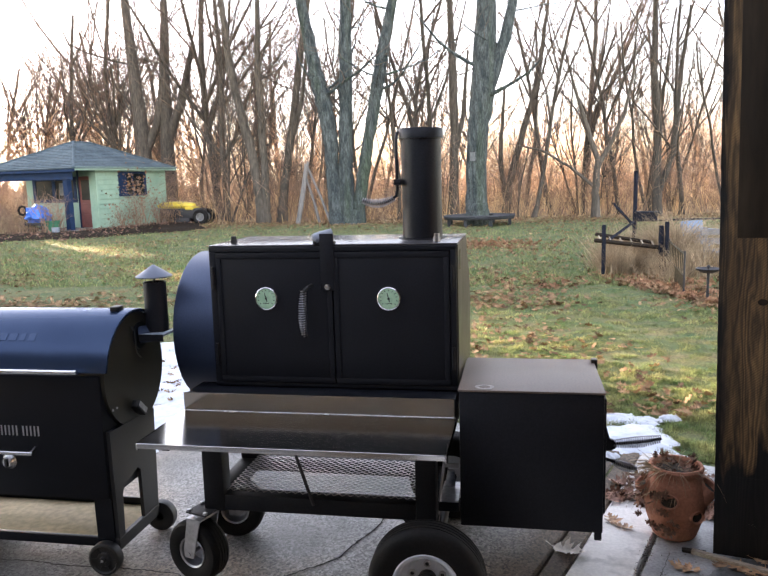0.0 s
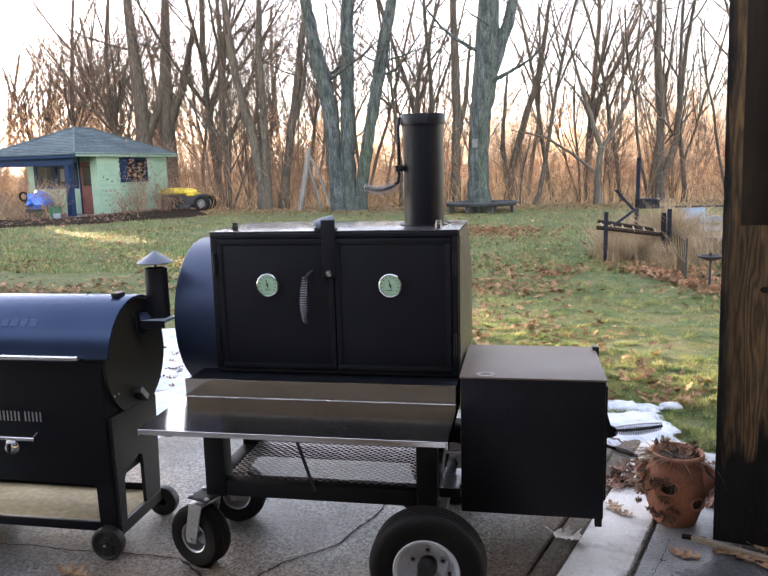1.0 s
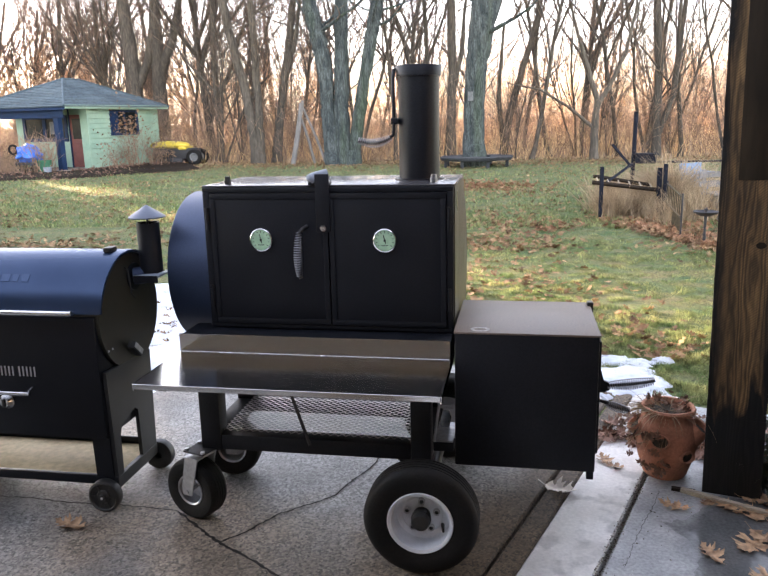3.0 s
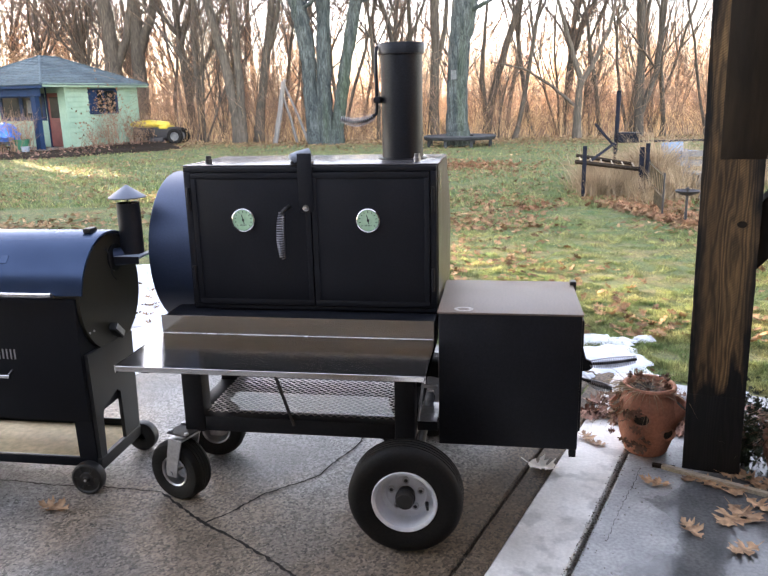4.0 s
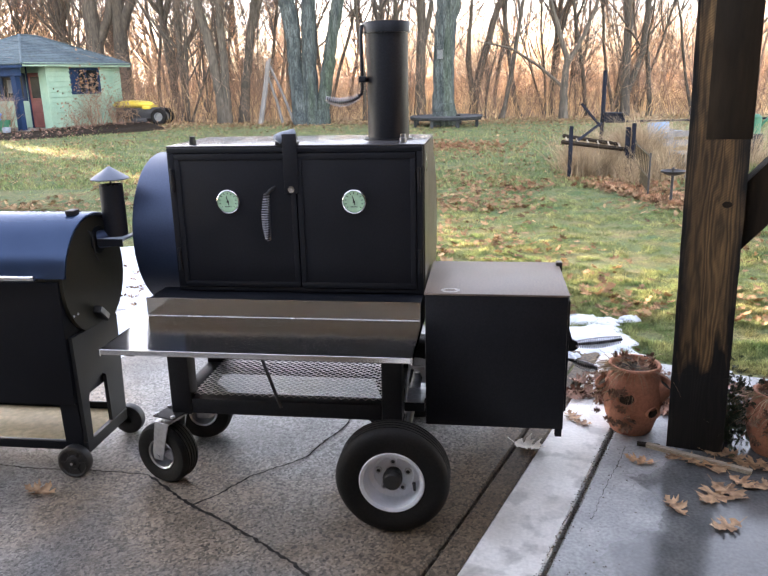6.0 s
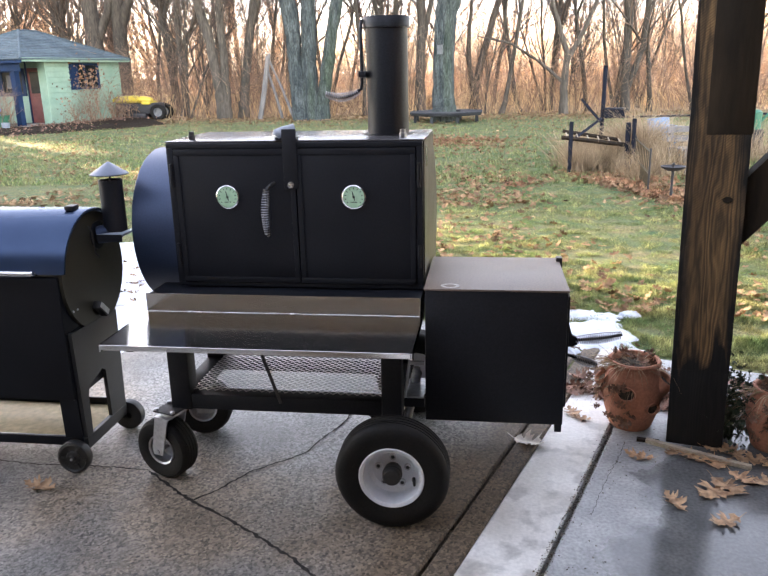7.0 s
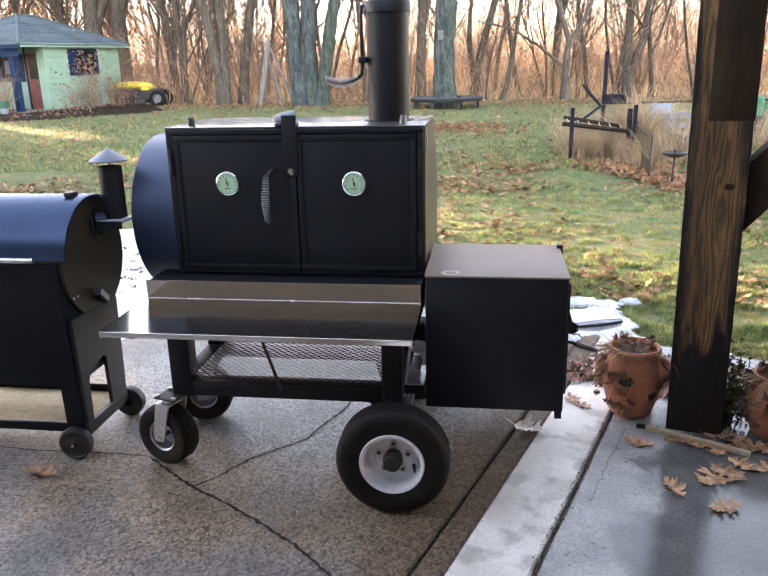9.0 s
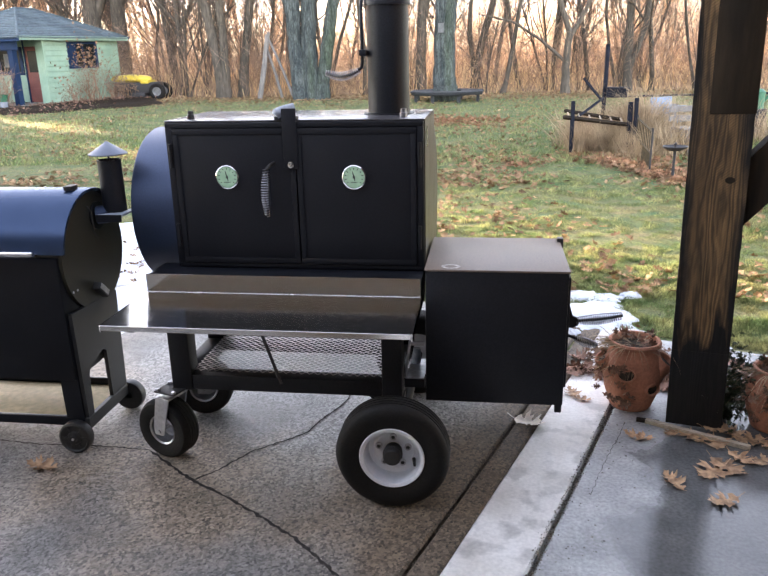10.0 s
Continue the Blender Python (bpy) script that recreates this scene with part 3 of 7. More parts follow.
crack([(-0.093, -0.256), (0.038, -0.361), (0.156, -0.449), (0.254, -0.50), (0.348, -0.556), (0.62, -0.74), (1.0, -1.1)], 0.0115, 4)
crack([(-0.093, -0.256), (-0.231, -0.243), (-0.363, -0.244), (-0.60, -0.251), (-0.76, -0.238), (-1.4, -0.26)], 0.006, 5)


crack([(1.808, 0.158), (1.775, 0.06), (1.72, -0.07), (1.655, -0.238), (1.60, -0.40)], 0.0018, 6)


def build_house():
    bm = bmesh.new()
    box(bm, -9, 9, -5.2, -5.0, -0.1, 2.7)
    tagged(part("wall_house", bm, "house"), "tan sided house wall", "wall", kind="structure")
    # This ceiling is an unseen addition; its edge sets the light on the drive.
    tagged(part("ceiling", B(-9, 1.9, -5.0, -2.5, 2.55, 2.7), "soffit"), "unseen brown boarded ceiling added to shade the drive", "ceiling", kind="structure")
    tagged(part("porch_roof", B(1.902, 9, -5.0, 0.45, 2.55, 2.7), "soffit"), "brown boarded porch roof over the patio", "ceiling", kind="structure")
    tagged(part("porch_beam", B(1.95, 9, 0.17, 0.36, 2.33, 2.548, bevel=0.006), "timber_dark"), "dark timber beam carrying the porch roof", "beam", kind="structure")
    tagged(part("wall_east", B(8.8, 9.0, -5.0, 0.4, -0.1, 2.55), "house"), "tan sided wall closing the porch", "wall", kind="structure")


build_house()


# ---- the offset smoker ----
def spring_handle(parent, p0, p1, sag, turns, r, material="coil"):
    """A steel rod inside a fat coil spring, from p0 to p1."""
    p0, p1 = Vector(p0), Vector(p1)

    def path(s):
        return p0.lerp(p1, s) + Vector(sag) * math.sin(math.pi * s)
    rod = part("handle", tube(bmesh.new(), [path(i / 8) for i in range(9)], 0.006, 8), "black", parent, "black steel handle rod", True)
    bm = bmesh.new()
    coil(bm, path, turns, lambda s: r * (0.62 + 0.38 * math.sin(math.pi * min(max(s, 0.0), 1.0))), 0.0019)
    part("spring_grip", bm, material, rod, "bright coil-spring grip", True)
    return rod


def dial(parent, x, z, y):
    m = Matrix.Translation((x, y, z)) @ Matrix.Rotation(radians(90), 4, "X") @ Matrix.Diagonal((1.07, 1.07, 1, 1))
    bez = part("thermometer", lathe([(0, 0), (0.041, 0), (0.0425, 0.006), (0.0425, 0.013), (0.039, 0.015), (0.037, 0.011), (0, 0.011)], 40, m), "bright",
               parent, "round steel thermometer with a pale green face", True)
    part("dial_face", lathe([(0.0368, 0.0112), (0.0368, 0.0122), (0, 0.0122)], 40, m), "dial", bez, "pale green dial face")
    bm = bmesh.new()
    for k in range(11):
        a = radians(-40 + 26 * k)
        box(bm, 0.027, 0.033, -0.0012, 0.0012, 0.0124, 0.0130, m=m @ Matrix.Rotation(a, 4, "Z"))
    for k in (-2, -1, 0, 1, 2):
        box(bm, k * 0.005 - 0.0014, k * 0.005 + 0.0014, -0.020, -0.016, 0.0124, 0.0130, m=m)
    part("dial_marks", bm, "ink", bez, "dark tick marks")
    bm = bmesh.new()
    box(bm, -0.0015, 0.0015, -0.013, 0.021, 0.0132, 0.0142, m=m @ Matrix.Rotation(radians(14), 4, "Z"))
    box(bm, -0.004, 0.004, -0.004, 0.004, 0.0134, 0.0148, m=m)
    part("needle", bm, "ink", bez, "black needle")


def tyre_wheel(parent, name, centre, r, width, rim_r, side, label, hub=True, rim_mat="rim", grooves=4, tilt=0.0, yaw=0.0):
    """A pneumatic wheel with its axle along y; side -1 shows its outer face to -y."""
    m = Matrix.Translation(centre) @ Matrix.Rotation(radians(yaw), 4, "Z") @ Matrix.Rotation(radians(90), 4, "X")
    if side > 0:
        m = m @ Matrix.Rotation(math.pi, 4, "X")
    h = width / 2
    prof = [(rim_r, -h * 0.72), (rim_r * 1.1, -h * 0.85), (r * 0.78, -h), (r * 0.9, -h * 0.97), (r * 0.965, -h * 0.8)]
    for k in range(grooves):
        c = -h * 0.62 + (k + 0.5) * h * 1.24 / grooves
        g = h * 0.05
        prof += [(r, c - h * 0.62 / grooves + g), (r, c - g * 0.8), (r * 0.97, c - g * 0.5), (r * 0.97, c + g * 0.5), (r, c + g * 0.8), (r, c + h * 0.62 / grooves - g)]
    prof += [(r * 0.965, h * 0.8), (r * 0.9, h * 0.97), (r * 0.78, h), (rim_r * 1.1, h * 0.85), (rim_r, h * 0.72)]
    wheel = part(name, lathe(prof, 56, m, close=True), "rubber", parent, label, True)
    ro = rim_r * 1.06
    part("rim", lathe([(ro, h * 0.80), (ro * 1.015, h * 0.86), (ro * 0.985, h * 0.92), (rim_r * 0.94, h * 0.84), (rim_r * 0.91, h * 0.3), (rim_r * 0.90, h * 0.05), (rim_r * 0.84, -h * 0.18),
                       (rim_r * 0.68, -h * 0.26), (rim_r * 0.63, -h * 0.14), (rim_r * 0.3, -h * 0.14), (0, -h * 0.14), (0, -h * 0.5), (rim_r * 0.98, -h * 0.5),
                       (ro, -h * 0.7)], 48, m), rim_mat, wheel, "white painted steel rim" if rim_mat == "rim" else "zinc steel rim", True)
    if hub:
        part("hub_cap", lathe([(0.030, -h * 0.14), (0.030, h * 0.25), (0.034, h * 0.26), (0.034, h * 0.42), (0.031, h * 0.46), (0.031, h * 0.76), (0.027, h * 0.86), (0.012, h * 0.90), (0, h * 0.90)], 24, m),
             "black", wheel, "black plastic hub cap", True)
        for k in range(5):
            a = radians(90 + 72 * k)
            mm = m @ Matrix.Translation((0.053 * math.cos(a), 0.053 * math.sin(a), -h * 0.14))
            part("lug_nut", lathe([(0.0125, 0), (0.0115, 0.009), (0.0075, 0.010), (0.007, 0.003), (0, 0.003)], 12, mm), "zinc", wheel, "zinc lug nut")
            part("lug_stud", lathe([(0.0068, 0.0035), (0.0068, 0.0085), (0, 0.009)], 8, mm), "black", wheel, "dark lug stud")
        a = radians(-25)
        q0 = m @ Vector((rim_r * 0.74 * math.cos(a), rim_r * 0.74 * math.sin(a), -h * 0.2))
        q1 = m @ Vector((rim_r * 0.80 * math.cos(a), rim_r * 0.84 * math.sin(a), h * 0.45))
        part("valve", tube(bmesh.new(), [q0, q0.lerp(q1, 0.5), q1], [0.0065, 0.005, 0.0042], 8), "black", wheel, "black valve stem", True)
    return wheel


def build_smoker():
    s = thing("offset_smoker", "large black steel offset smoker with stainless work shelf", "smoker")
    # drum: a hollow steel cylinder that ends in a flat plate
    yc, zc, r = 0.35, 0.885, 0.33
    m = Matrix.Translation((0, yc, zc)) @ Matrix.Rotation(radians(90), 4, "Y")
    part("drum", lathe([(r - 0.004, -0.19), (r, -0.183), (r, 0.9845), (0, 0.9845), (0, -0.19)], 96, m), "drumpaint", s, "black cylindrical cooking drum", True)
    # cabinet standing out of the drum
    bm = bmesh.new()
    box(bm, 0.0, 0.985, 0.012, 0.46, 0.70, 1.262, bevel=0.006)
    part("cabinet", bm, "smoker", s, "black box body with square edges", True)
    part("roof_plate", B(-0.004, 0.989, 0.004, 0.465, 1.2625, 1.270, bevel=0.003), "top_sky_tone", s, "glossy black flat top plate greyed with sky reflection", True)
    out = [(0.012, 0.70), (0.012, 1.262), (0.46, 1.262)]
    for k in range(25):
        a = radians(68 - 180 * k / 24)
        out.append((yc + r * math.cos(a), zc + r * math.sin(a)))
    part("end_plate", prism(out, "x", 0.9855, 0.9905), "end", s, "dusty black steel end plate browned with the lawn's reflection")
    # front frame round the doors
    bm = bmesh.new()
    box(bm, 0.0, 0.985, -0.004, 0.012, 1.243, 1.262, bevel=0.002)
    box(bm, 0.0, 0.985, -0.004, 0.012, 0.700, 0.716, bevel=0.002)
    box(bm, 0.0, 0.026, -0.004, 0.012, 0.716, 1.243, bevel=0.002)
    box(bm, 0.962, 0.985, -0.004, 0.012, 0.716, 1.243, bevel=0.002)
    part("door_frame", bm, "smoker", s, "", True)
    for x0, x1 in ((0.029, 0.503), (0.509, 0.959)):
        d = part("door", B(x0, x1, -0.006, 0.010, 0.719, 1.240, bevel=0.003), "smoker", s, "flat black steel door", True)
        bm = bmesh.new()
        box(bm, x0, x1, -0.0105, -0.007, 1.218, 1.240, bevel=0.0015)
        box(bm, x0, x1, -0.0105, -0.007, 0.719, 0.741, bevel=0.0015)
        box(bm, x0, x0 + 0.020, -0.0105, -0.007, 0.7412, 1.2178, bevel=0.0015)
        box(bm, x1 - 0.020, x1, -0.0105, -0.007, 0.7412, 1.2178, bevel=0.0015)
        part("door_edge", bm, "smoker", d, "", True)
        dial(d, 0.236 if x0 < 0.3 else 0.727, 1.060, -0.007)
        if x0 < 0.3:
            part("handle_stub", tube(bmesh.new(), [(0.420, -0.008, 1.112), (0.413, -0.040, 1.107), (0.400, -0.050, 1.092)], 0.007, 8), "black", d, "", True)
            spring_handle(d, (0.400, -0.050, 1.094), (0.396, -0.050, 0.918), (-0.004, -0.008, 0), 19, 0.0165)
            m2 = Matrix.Translation((0.488, -0.0172, 1.106)) @ Matrix.Rotation(radians(90), 4, "X")
            part("bolt", lathe([(0.0135, 0), (0.0135, 0.004), (0.0105, 0.004), (0.0105, 0.012), (0.006, 0.013), (0.006, 0.018), (0, 0.018)], 6, m2), "bright", d, "bright hex bolt", False)
        for z in (0.83, 1.14):
            hx = x0 - 0.012 if x0 < 0.3 else x1 + 0.012
            part("hinge", tube(bmesh.new(), [(hx, -0.012, z - 0.045), (hx, -0.012, z + 0.045)], 0.007, 10), "smoker", d, "", True)
    # latch strap and roller at the middle of the top edge
    part("strap", B(0.461, 0.516, -0.017, -0.0108, 1.090, 1.312, bevel=0.002), "smoker", s, "upright black latch strap", True)
    part("strap_arm", B(0.432, 0.516, -0.0105, 0.03, 1.2705, 1.282, bevel=0.002), "smoker", s, "", True)
    part("counter_roller", tube(bmesh.new(), [(0.436, -0.005, 1.288), (0.438, -0.004, 1.291), (0.458, 0.006, 1.298), (0.500, 0.03, 1.308)], [0.014, 0.02, 0.0215, 0.0215], 20), "pipe", s, "grey steel latch knuckle", True)
    for x in (0.075, 0.905):
        mm = Matrix.Translation((x, 0.08, 1.270))
        part("lift_nut", lathe([(0.014, 0), (0.014, 0.016), (0.0115, 0.018), (0.0115, 0.03), (0, 0.031)], 6, mm), "black" if x < 0.5 else "coil", s, "hex nut on the top plate")
    # chimney with flap and spring handle
    cx, cy, cr = 0.828, 0.25, 0.081
    mm = Matrix.Translation((cx, cy, 1.270))
    part("chimney", lathe([(cr, 0), (cr, 0.425), (cr - 0.006, 0.425), (cr - 0.006, 0.02), (0, 0.02)], 48, mm), "smoker", s, "tall black round chimney pipe", True)
    part("chimney_flange", lathe([(cr + 0.018, 0.0), (cr + 0.018, 0.004), (cr + 0.001, 0.0045)], 48, mm), "smoker", s, "", True)
    part("chimney_cap", lathe([(cr + 0.001, 0.400), (cr + 0.009, 0.400), (cr + 0.009, 0.437), (cr + 0.006, 0.441), (0, 0.443)], 48, mm), "smoker", s, "black damper cap", True)
    rod = part("damper_rod", tube(bmesh.new(), [(0.742, 0.235, 1.70), (0.736, 0.215, 1.695), (0.735, 0.2, 1.66), (0.735, 0.2, 1.47), (0.731, 0.2, 1.445), (0.715, 0.2, 1.437)], 0.0065, 10), "smoker", s, "bent black damper rod", True)
    part("rod_clip", B(0.724, 0.752, 0.185, 0.245, 1.488, 1.512, bevel=0.003), "smoker", s, "", True)
    spring_handle(s, (0.722, 0.2, 1.437), (0.590, 0.195, 1.430), (0, 0, -0.018), 17, 0.0165)
    part("end_sticker", B(0.991, 0.9922, 0.08, 0.115, 1.16, 1.235, bevel=0.0005), "bright", s, "small pale maker's plate")
    # stainless shelf with splash plate
    bm = bmesh.new()
    box(bm, -0.095, 0.985, -0.497, -0.112, 0.6205, 0.6265)
    box(bm, -0.095, 0.985, -0.500, -0.4945, 0.607, 0.6265, bevel=0.0022, seg=2)
    box(bm, -0.0975, -0.0925, -0.494, -0.112, 0.600, 0.6265)
    box(bm, 0.983, 0.988, -0.494, -0.112, 0.600, 0.6265)
    part("work_shelf", bm, "steel", s, "brushed stainless steel work shelf", False)
    bm = B(-0.093, 0.982, -0.116, -0.1125, 0.6268, 0.699, bevel=0.001)
    part("splash_plate", bm, "steel", s, "upright stainless splash plate")
    bm = bmesh.new()
    rng = random.Random(8)
    for k in range(64):
        x = -0.09 + k * 0.0168 + rng.uniform(-0.004, 0.004)
        tube(bm, [(x, -0.1175, 0.6272), (x + rng.uniform(0.008, 0.02), -0.1175, 0.6272)], 0.0009, 5)
    part("weld_bead", bm, "bright", s, "broken line of bright weld beads")
    part("drum_belly", B(-0.088, 0.984, -0.11, 0.06, 0.575, 0.695, bevel=0.004), "smoker", s, "", True)
    # trolley frame
    zt, zb = 0.60, 0.285
    for x0, x1, y0 in ((0.036, 0.117, -0.268), (0.850, 0.925, -0.268), (0.036, 0.117, 0.12), (0.850, 0.925, 0.12)):
        part("leg", B(x0, x1, y0, y0 + 0.076, zb - 0.005, zt, bevel=0.006), "smoker", s, "square black steel tube leg", True)
    for y in (-0.266, 0.122):
        part("rail", B(0.118, 0.849, y, y + 0.07, zb, 0.346, bevel=0.005), "smoker", s, "black steel lower rail", True)
    for x in (0.04, 0.853):
        part("side_rail", B(x, x + 0.068, -0.190, 0.119, zb, 0.344, bevel=0.005), "smoker", s, "", True)
    for x in (-0.02, 0.92):
        part("shelf_bracket", B(x, x + 0.03, -0.46, 0.0, 0.588, 0.6195, bevel=0.003), "smoker", s, "", True)
    part("top_rail", B(0.118, 0.849, -0.266, -0.20, 0.55, 0.597, bevel=0.005), "smoker", s, "", True)
    part("axle_gusset", prism([(0.80, 0.284), (0.93, 0.284), (0.93, 0.235), (0.865, 0.235)], "y", -0.262, -0.20), "smoker", s, "")
    # diamond mesh shelf
    verts, faces = [], []
    x0, x1, y0, y1, z = 0.112, 0.858, -0.235, 0.13, 0.352
    cw, ch, t = 0.0305, 0.0145, 0.0021
    nx, ny = int((x1 - x0) / cw), int((y1 - y0) / ch)

    def strand(a, b, za, zb_):
        d = Vector((b[0] - a[0], b[1] - a[1])).normalized()
        k = len(verts)
        o = Vector((-d.y, d.x)) * t
        for p, q in ((a, za), (b, zb_)):
            verts.extend([(p[0] - o.x, p[1] - o.y, q), (p[0] + o.x, p[1] + o.y, q + 0.0006), (p[0], p[1], q - 0.0022)])
        faces.extend([(k, k + 1, k + 4, k + 3), (k + 1, k + 2, k + 5, k + 4), (k + 2, k, k + 3, k + 5)])
    for j in range(ny):
        for i in range(nx):
            ax, ay = x0 + i * cw, y0 + j * ch
            if j % 2 == 0:
                strand((ax, ay), (ax + cw / 2, ay + ch), z, z + 0.0015)
                strand((ax + cw / 2, ay + ch), (ax + cw, ay), z + 0.0015, z)
            else:
                strand((ax, ay + ch), (ax + cw / 2, ay), z, z + 0.0015)
                strand((ax + cw / 2, ay), (ax + cw, ay + ch), z + 0.0015, z)
    raw("mesh_shelf", verts, faces, "mesh", s, "diamond expanded-metal lower shelf")
    part("prop_rod", tube(bmesh.new(), [(0.392, -0.29, 0.60), (0.475, -0.29, 0.335)], 0.0065, 8), "iron", s, "slanting steel prop rod", True)
    # wheels
    tyre_wheel(s, "tyre", (0.918, -0.495, 0.195), 0.195, 0.114, 0.104, -1, "large black trailer tyre")
    tyre_wheel(s, "tyre", (0.921, 0.40, 0.192), 0.192, 0.114, 0.103, 1, "large black trailer tyre")
    part("axle", tube(bmesh.new(), [(0.921, -0.46, 0.192), (0.921, 0.39, 0.192)], 0.022, 14), "smoker", s, "steel axle tube", True)
    part("axle_block", B(0.885, 0.95, -0.262, -0.19, 0.175, 0.2345, bevel=0.004), "smoker", s)
    for cx2, cyy, yaw in ((0.000, -0.262, -18), (0.010, 0.110, 8)):
        rr = Matrix.Translation((cx2, cyy, 0)) @ Matrix.Rotation(radians(yaw), 4, "Z")
        w = tyre_wheel(s, "caster_wheel", (cx2, cyy, 0.122), 0.122, 0.092, 0.057, -1, "black pneumatic caster wheel", hub=False, rim_mat="zinc", yaw=yaw)
        for sgn in (-1, 1):
            bm = bmesh.new()
            a, b = sgn * 0.053 - 0.0025, sgn * 0.053 + 0.0025
            out = [(-0.022, 0.108), (0.022, 0.108), (0.03, 0.14), (0.062, 0.262), (0.0, 0.262), (-0.024, 0.14)]
            lo, hi = [bm.verts.new((x, a, z2)) for x, z2 in out], [bm.verts.new((x, b, z2)) for x, z2 in out]
            bm.faces.new(lo[::-1]), bm.faces.new(hi)
            for i in range(6):
                bm.faces.new((lo[i], lo[(i + 1) % 6], hi[(i + 1) % 6], hi[i]))
            bmesh.ops.transform(bm, matrix=rr, verts=bm.verts)
            part("fork_side", bm, "zinc", w, "zinc caster fork")
        bm = bmesh.new()
        box(bm, -0.004, 0.066, -0.0555, 0.0555, 0.2625, 0.268, bevel=0.001, m=rr)
        bmesh.ops.create_cone(bm, cap_ends=True, segments=24, radius1=0.036, radius2=0.034, depth=0.014, matrix=rr @ Matrix.Translation((0.035, 0, 0.275)))
        part("swivel", bm, "zinc", w, "zinc swivel head")
        part("mount_plate", B(-0.012, 0.085, -0.046, 0.046, 0.2822, 0.2885, bevel=0.001, m=rr), "iron", w, "dark mounting plate")
        for sx in (-0.003, 0.076):
            for sy in (-0.036, 0.036):
                q = rr @ Matrix.Translation((sx, sy, 0.289))
                part("mount_bolt", lathe([(0.009, 0), (0.009, 0.007), (0, 0.008)], 6, q), "zinc", w)
        part("axle_bolt", tube(bmesh.new(), [rr @ Vector((0, -0.060, 0.122)), rr @ Vector((0, 0.060, 0.122))], 0.008, 8), "zinc", w)
    # firebox
    part("firebox", B(1.003, 1.514, -0.160, 0.322, 0.226, 0.742, bevel=0.004), "smoker", s, "square black steel firebox", True)
    part("firebox_lid", B(0.999, 1.518, -0.164, 0.326, 0.7425, 0.750, bevel=0.002), "smoker_top", s, "sun-faded flat firebox top with sky reflection in its colour", True)
    part("ring_mark", lathe([(0.022, 0), (0.022, 0.0006), (0.035, 0.0006), (0.035, 0)], 36, Matrix.Translation((1.093, -0.122, 0.7505)) @ Matrix.Diagonal((1, 0.8, 1, 1)), close=True), "ash", s, "pale ring left by a hot pot")
    part("lid_stop", B(1.505, 1.53, 0.26, 0.30, 0.7205, 0.765, bevel=0.004), "black", s, "")
    part("firebox_collar", B(0.991, 1.0025, -0.02, 0.30, 0.50, 0.715, bevel=0.002), "smoker", s)
    for yy in (-0.156, 0.29):
        part("firebox_foot", B(1.486, 1.511, yy, yy + 0.028, 0.195, 0.2255, bevel=0.002), "smoker", s)
    part("firebox_door", B(1.5145, 1.524, -0.135, 0.30, 0.29, 0.72, bevel=0.002), "smoker", s, "", True)
    bm = prism([(1.5245, 0.600), (1.532, 0.600), (1.556, 0.515), (1.574, 0.507), (1.578, 0.478), (1.560, 0.468), (1.5245, 0.468)], "y", 0.03, 0.045)
    part("latch_plate", bm, "smoker", s, "black latch plate")
    spring_handle(s, (1.57, 0.04, 0.494), (1.745, 0.06, 0.512), (0, 0, -0.004), 21, 0.021)
    part("vent_rod", tube(bmesh.new(), [(1.524, 0.0, 0.452), (1.56, 0.0, 0.44), (1.57, 0.0, 0.436)], 0.006, 8), "smoker", s, "", True)
    spring_handle(s, (1.565, 0.0, 0.437), (1.650, 0.01, 0.408), (0, 0, -0.004), 13, 0.017)
    part("firebox_arm", B(0.926, 1.002, -0.20, -0.165, 0.296, 0.332, bevel=0.003), "smoker", s)
    # side rail on the drum's blind end
    bm = prism([(-0.300, -0.055), (-0.193, -0.055), (-0.193, 0.25), (-0.206, 0.25), (-0.218, -0.005), (-0.26, -0.02)], "z", 0.910, 0.918)
    sd = part("side_ledge", bm, "pipe", s, "small grey side ledge")
    part("ledge_lip", B(-0.300, -0.193, -0.060, -0.0555, 0.889, 0.918, bevel=0.0015), "smoker", sd, "")
    # drain pipe, plate and ties between frame and firebox
    part("drain_pipe", tube(bmesh.new(), [(0.960, -0.05, 0.395), (0.957, -0.052, 0.36), (0.954, -0.055, 0.30), (0.952, -0.055, 0.26)], [0.014, 0.019, 0.019, 0.017], 16), "pipe", s, "grey-blue drain pipe", True)
    part("drip_plate", B(0.929, 0.999, -0.20, -0.02, 0.3325, 0.337, bevel=0.001), "zinc", s, "thin steel drip plate")
    part("tie_bar", B(0.950, 1.002, -0.205, -0.19, 0.468, 0.481, bevel=0.002), "zinc", s, "short bright steel tie bar")
    part("shelf_strut", tube(bmesh.new(), [(0.962, -0.205, 0.588), (0.930, -0.205, 0.338)], 0.005, 8), "zinc", s, "slim steel shelf strut", True)
    return s


build_smoker()


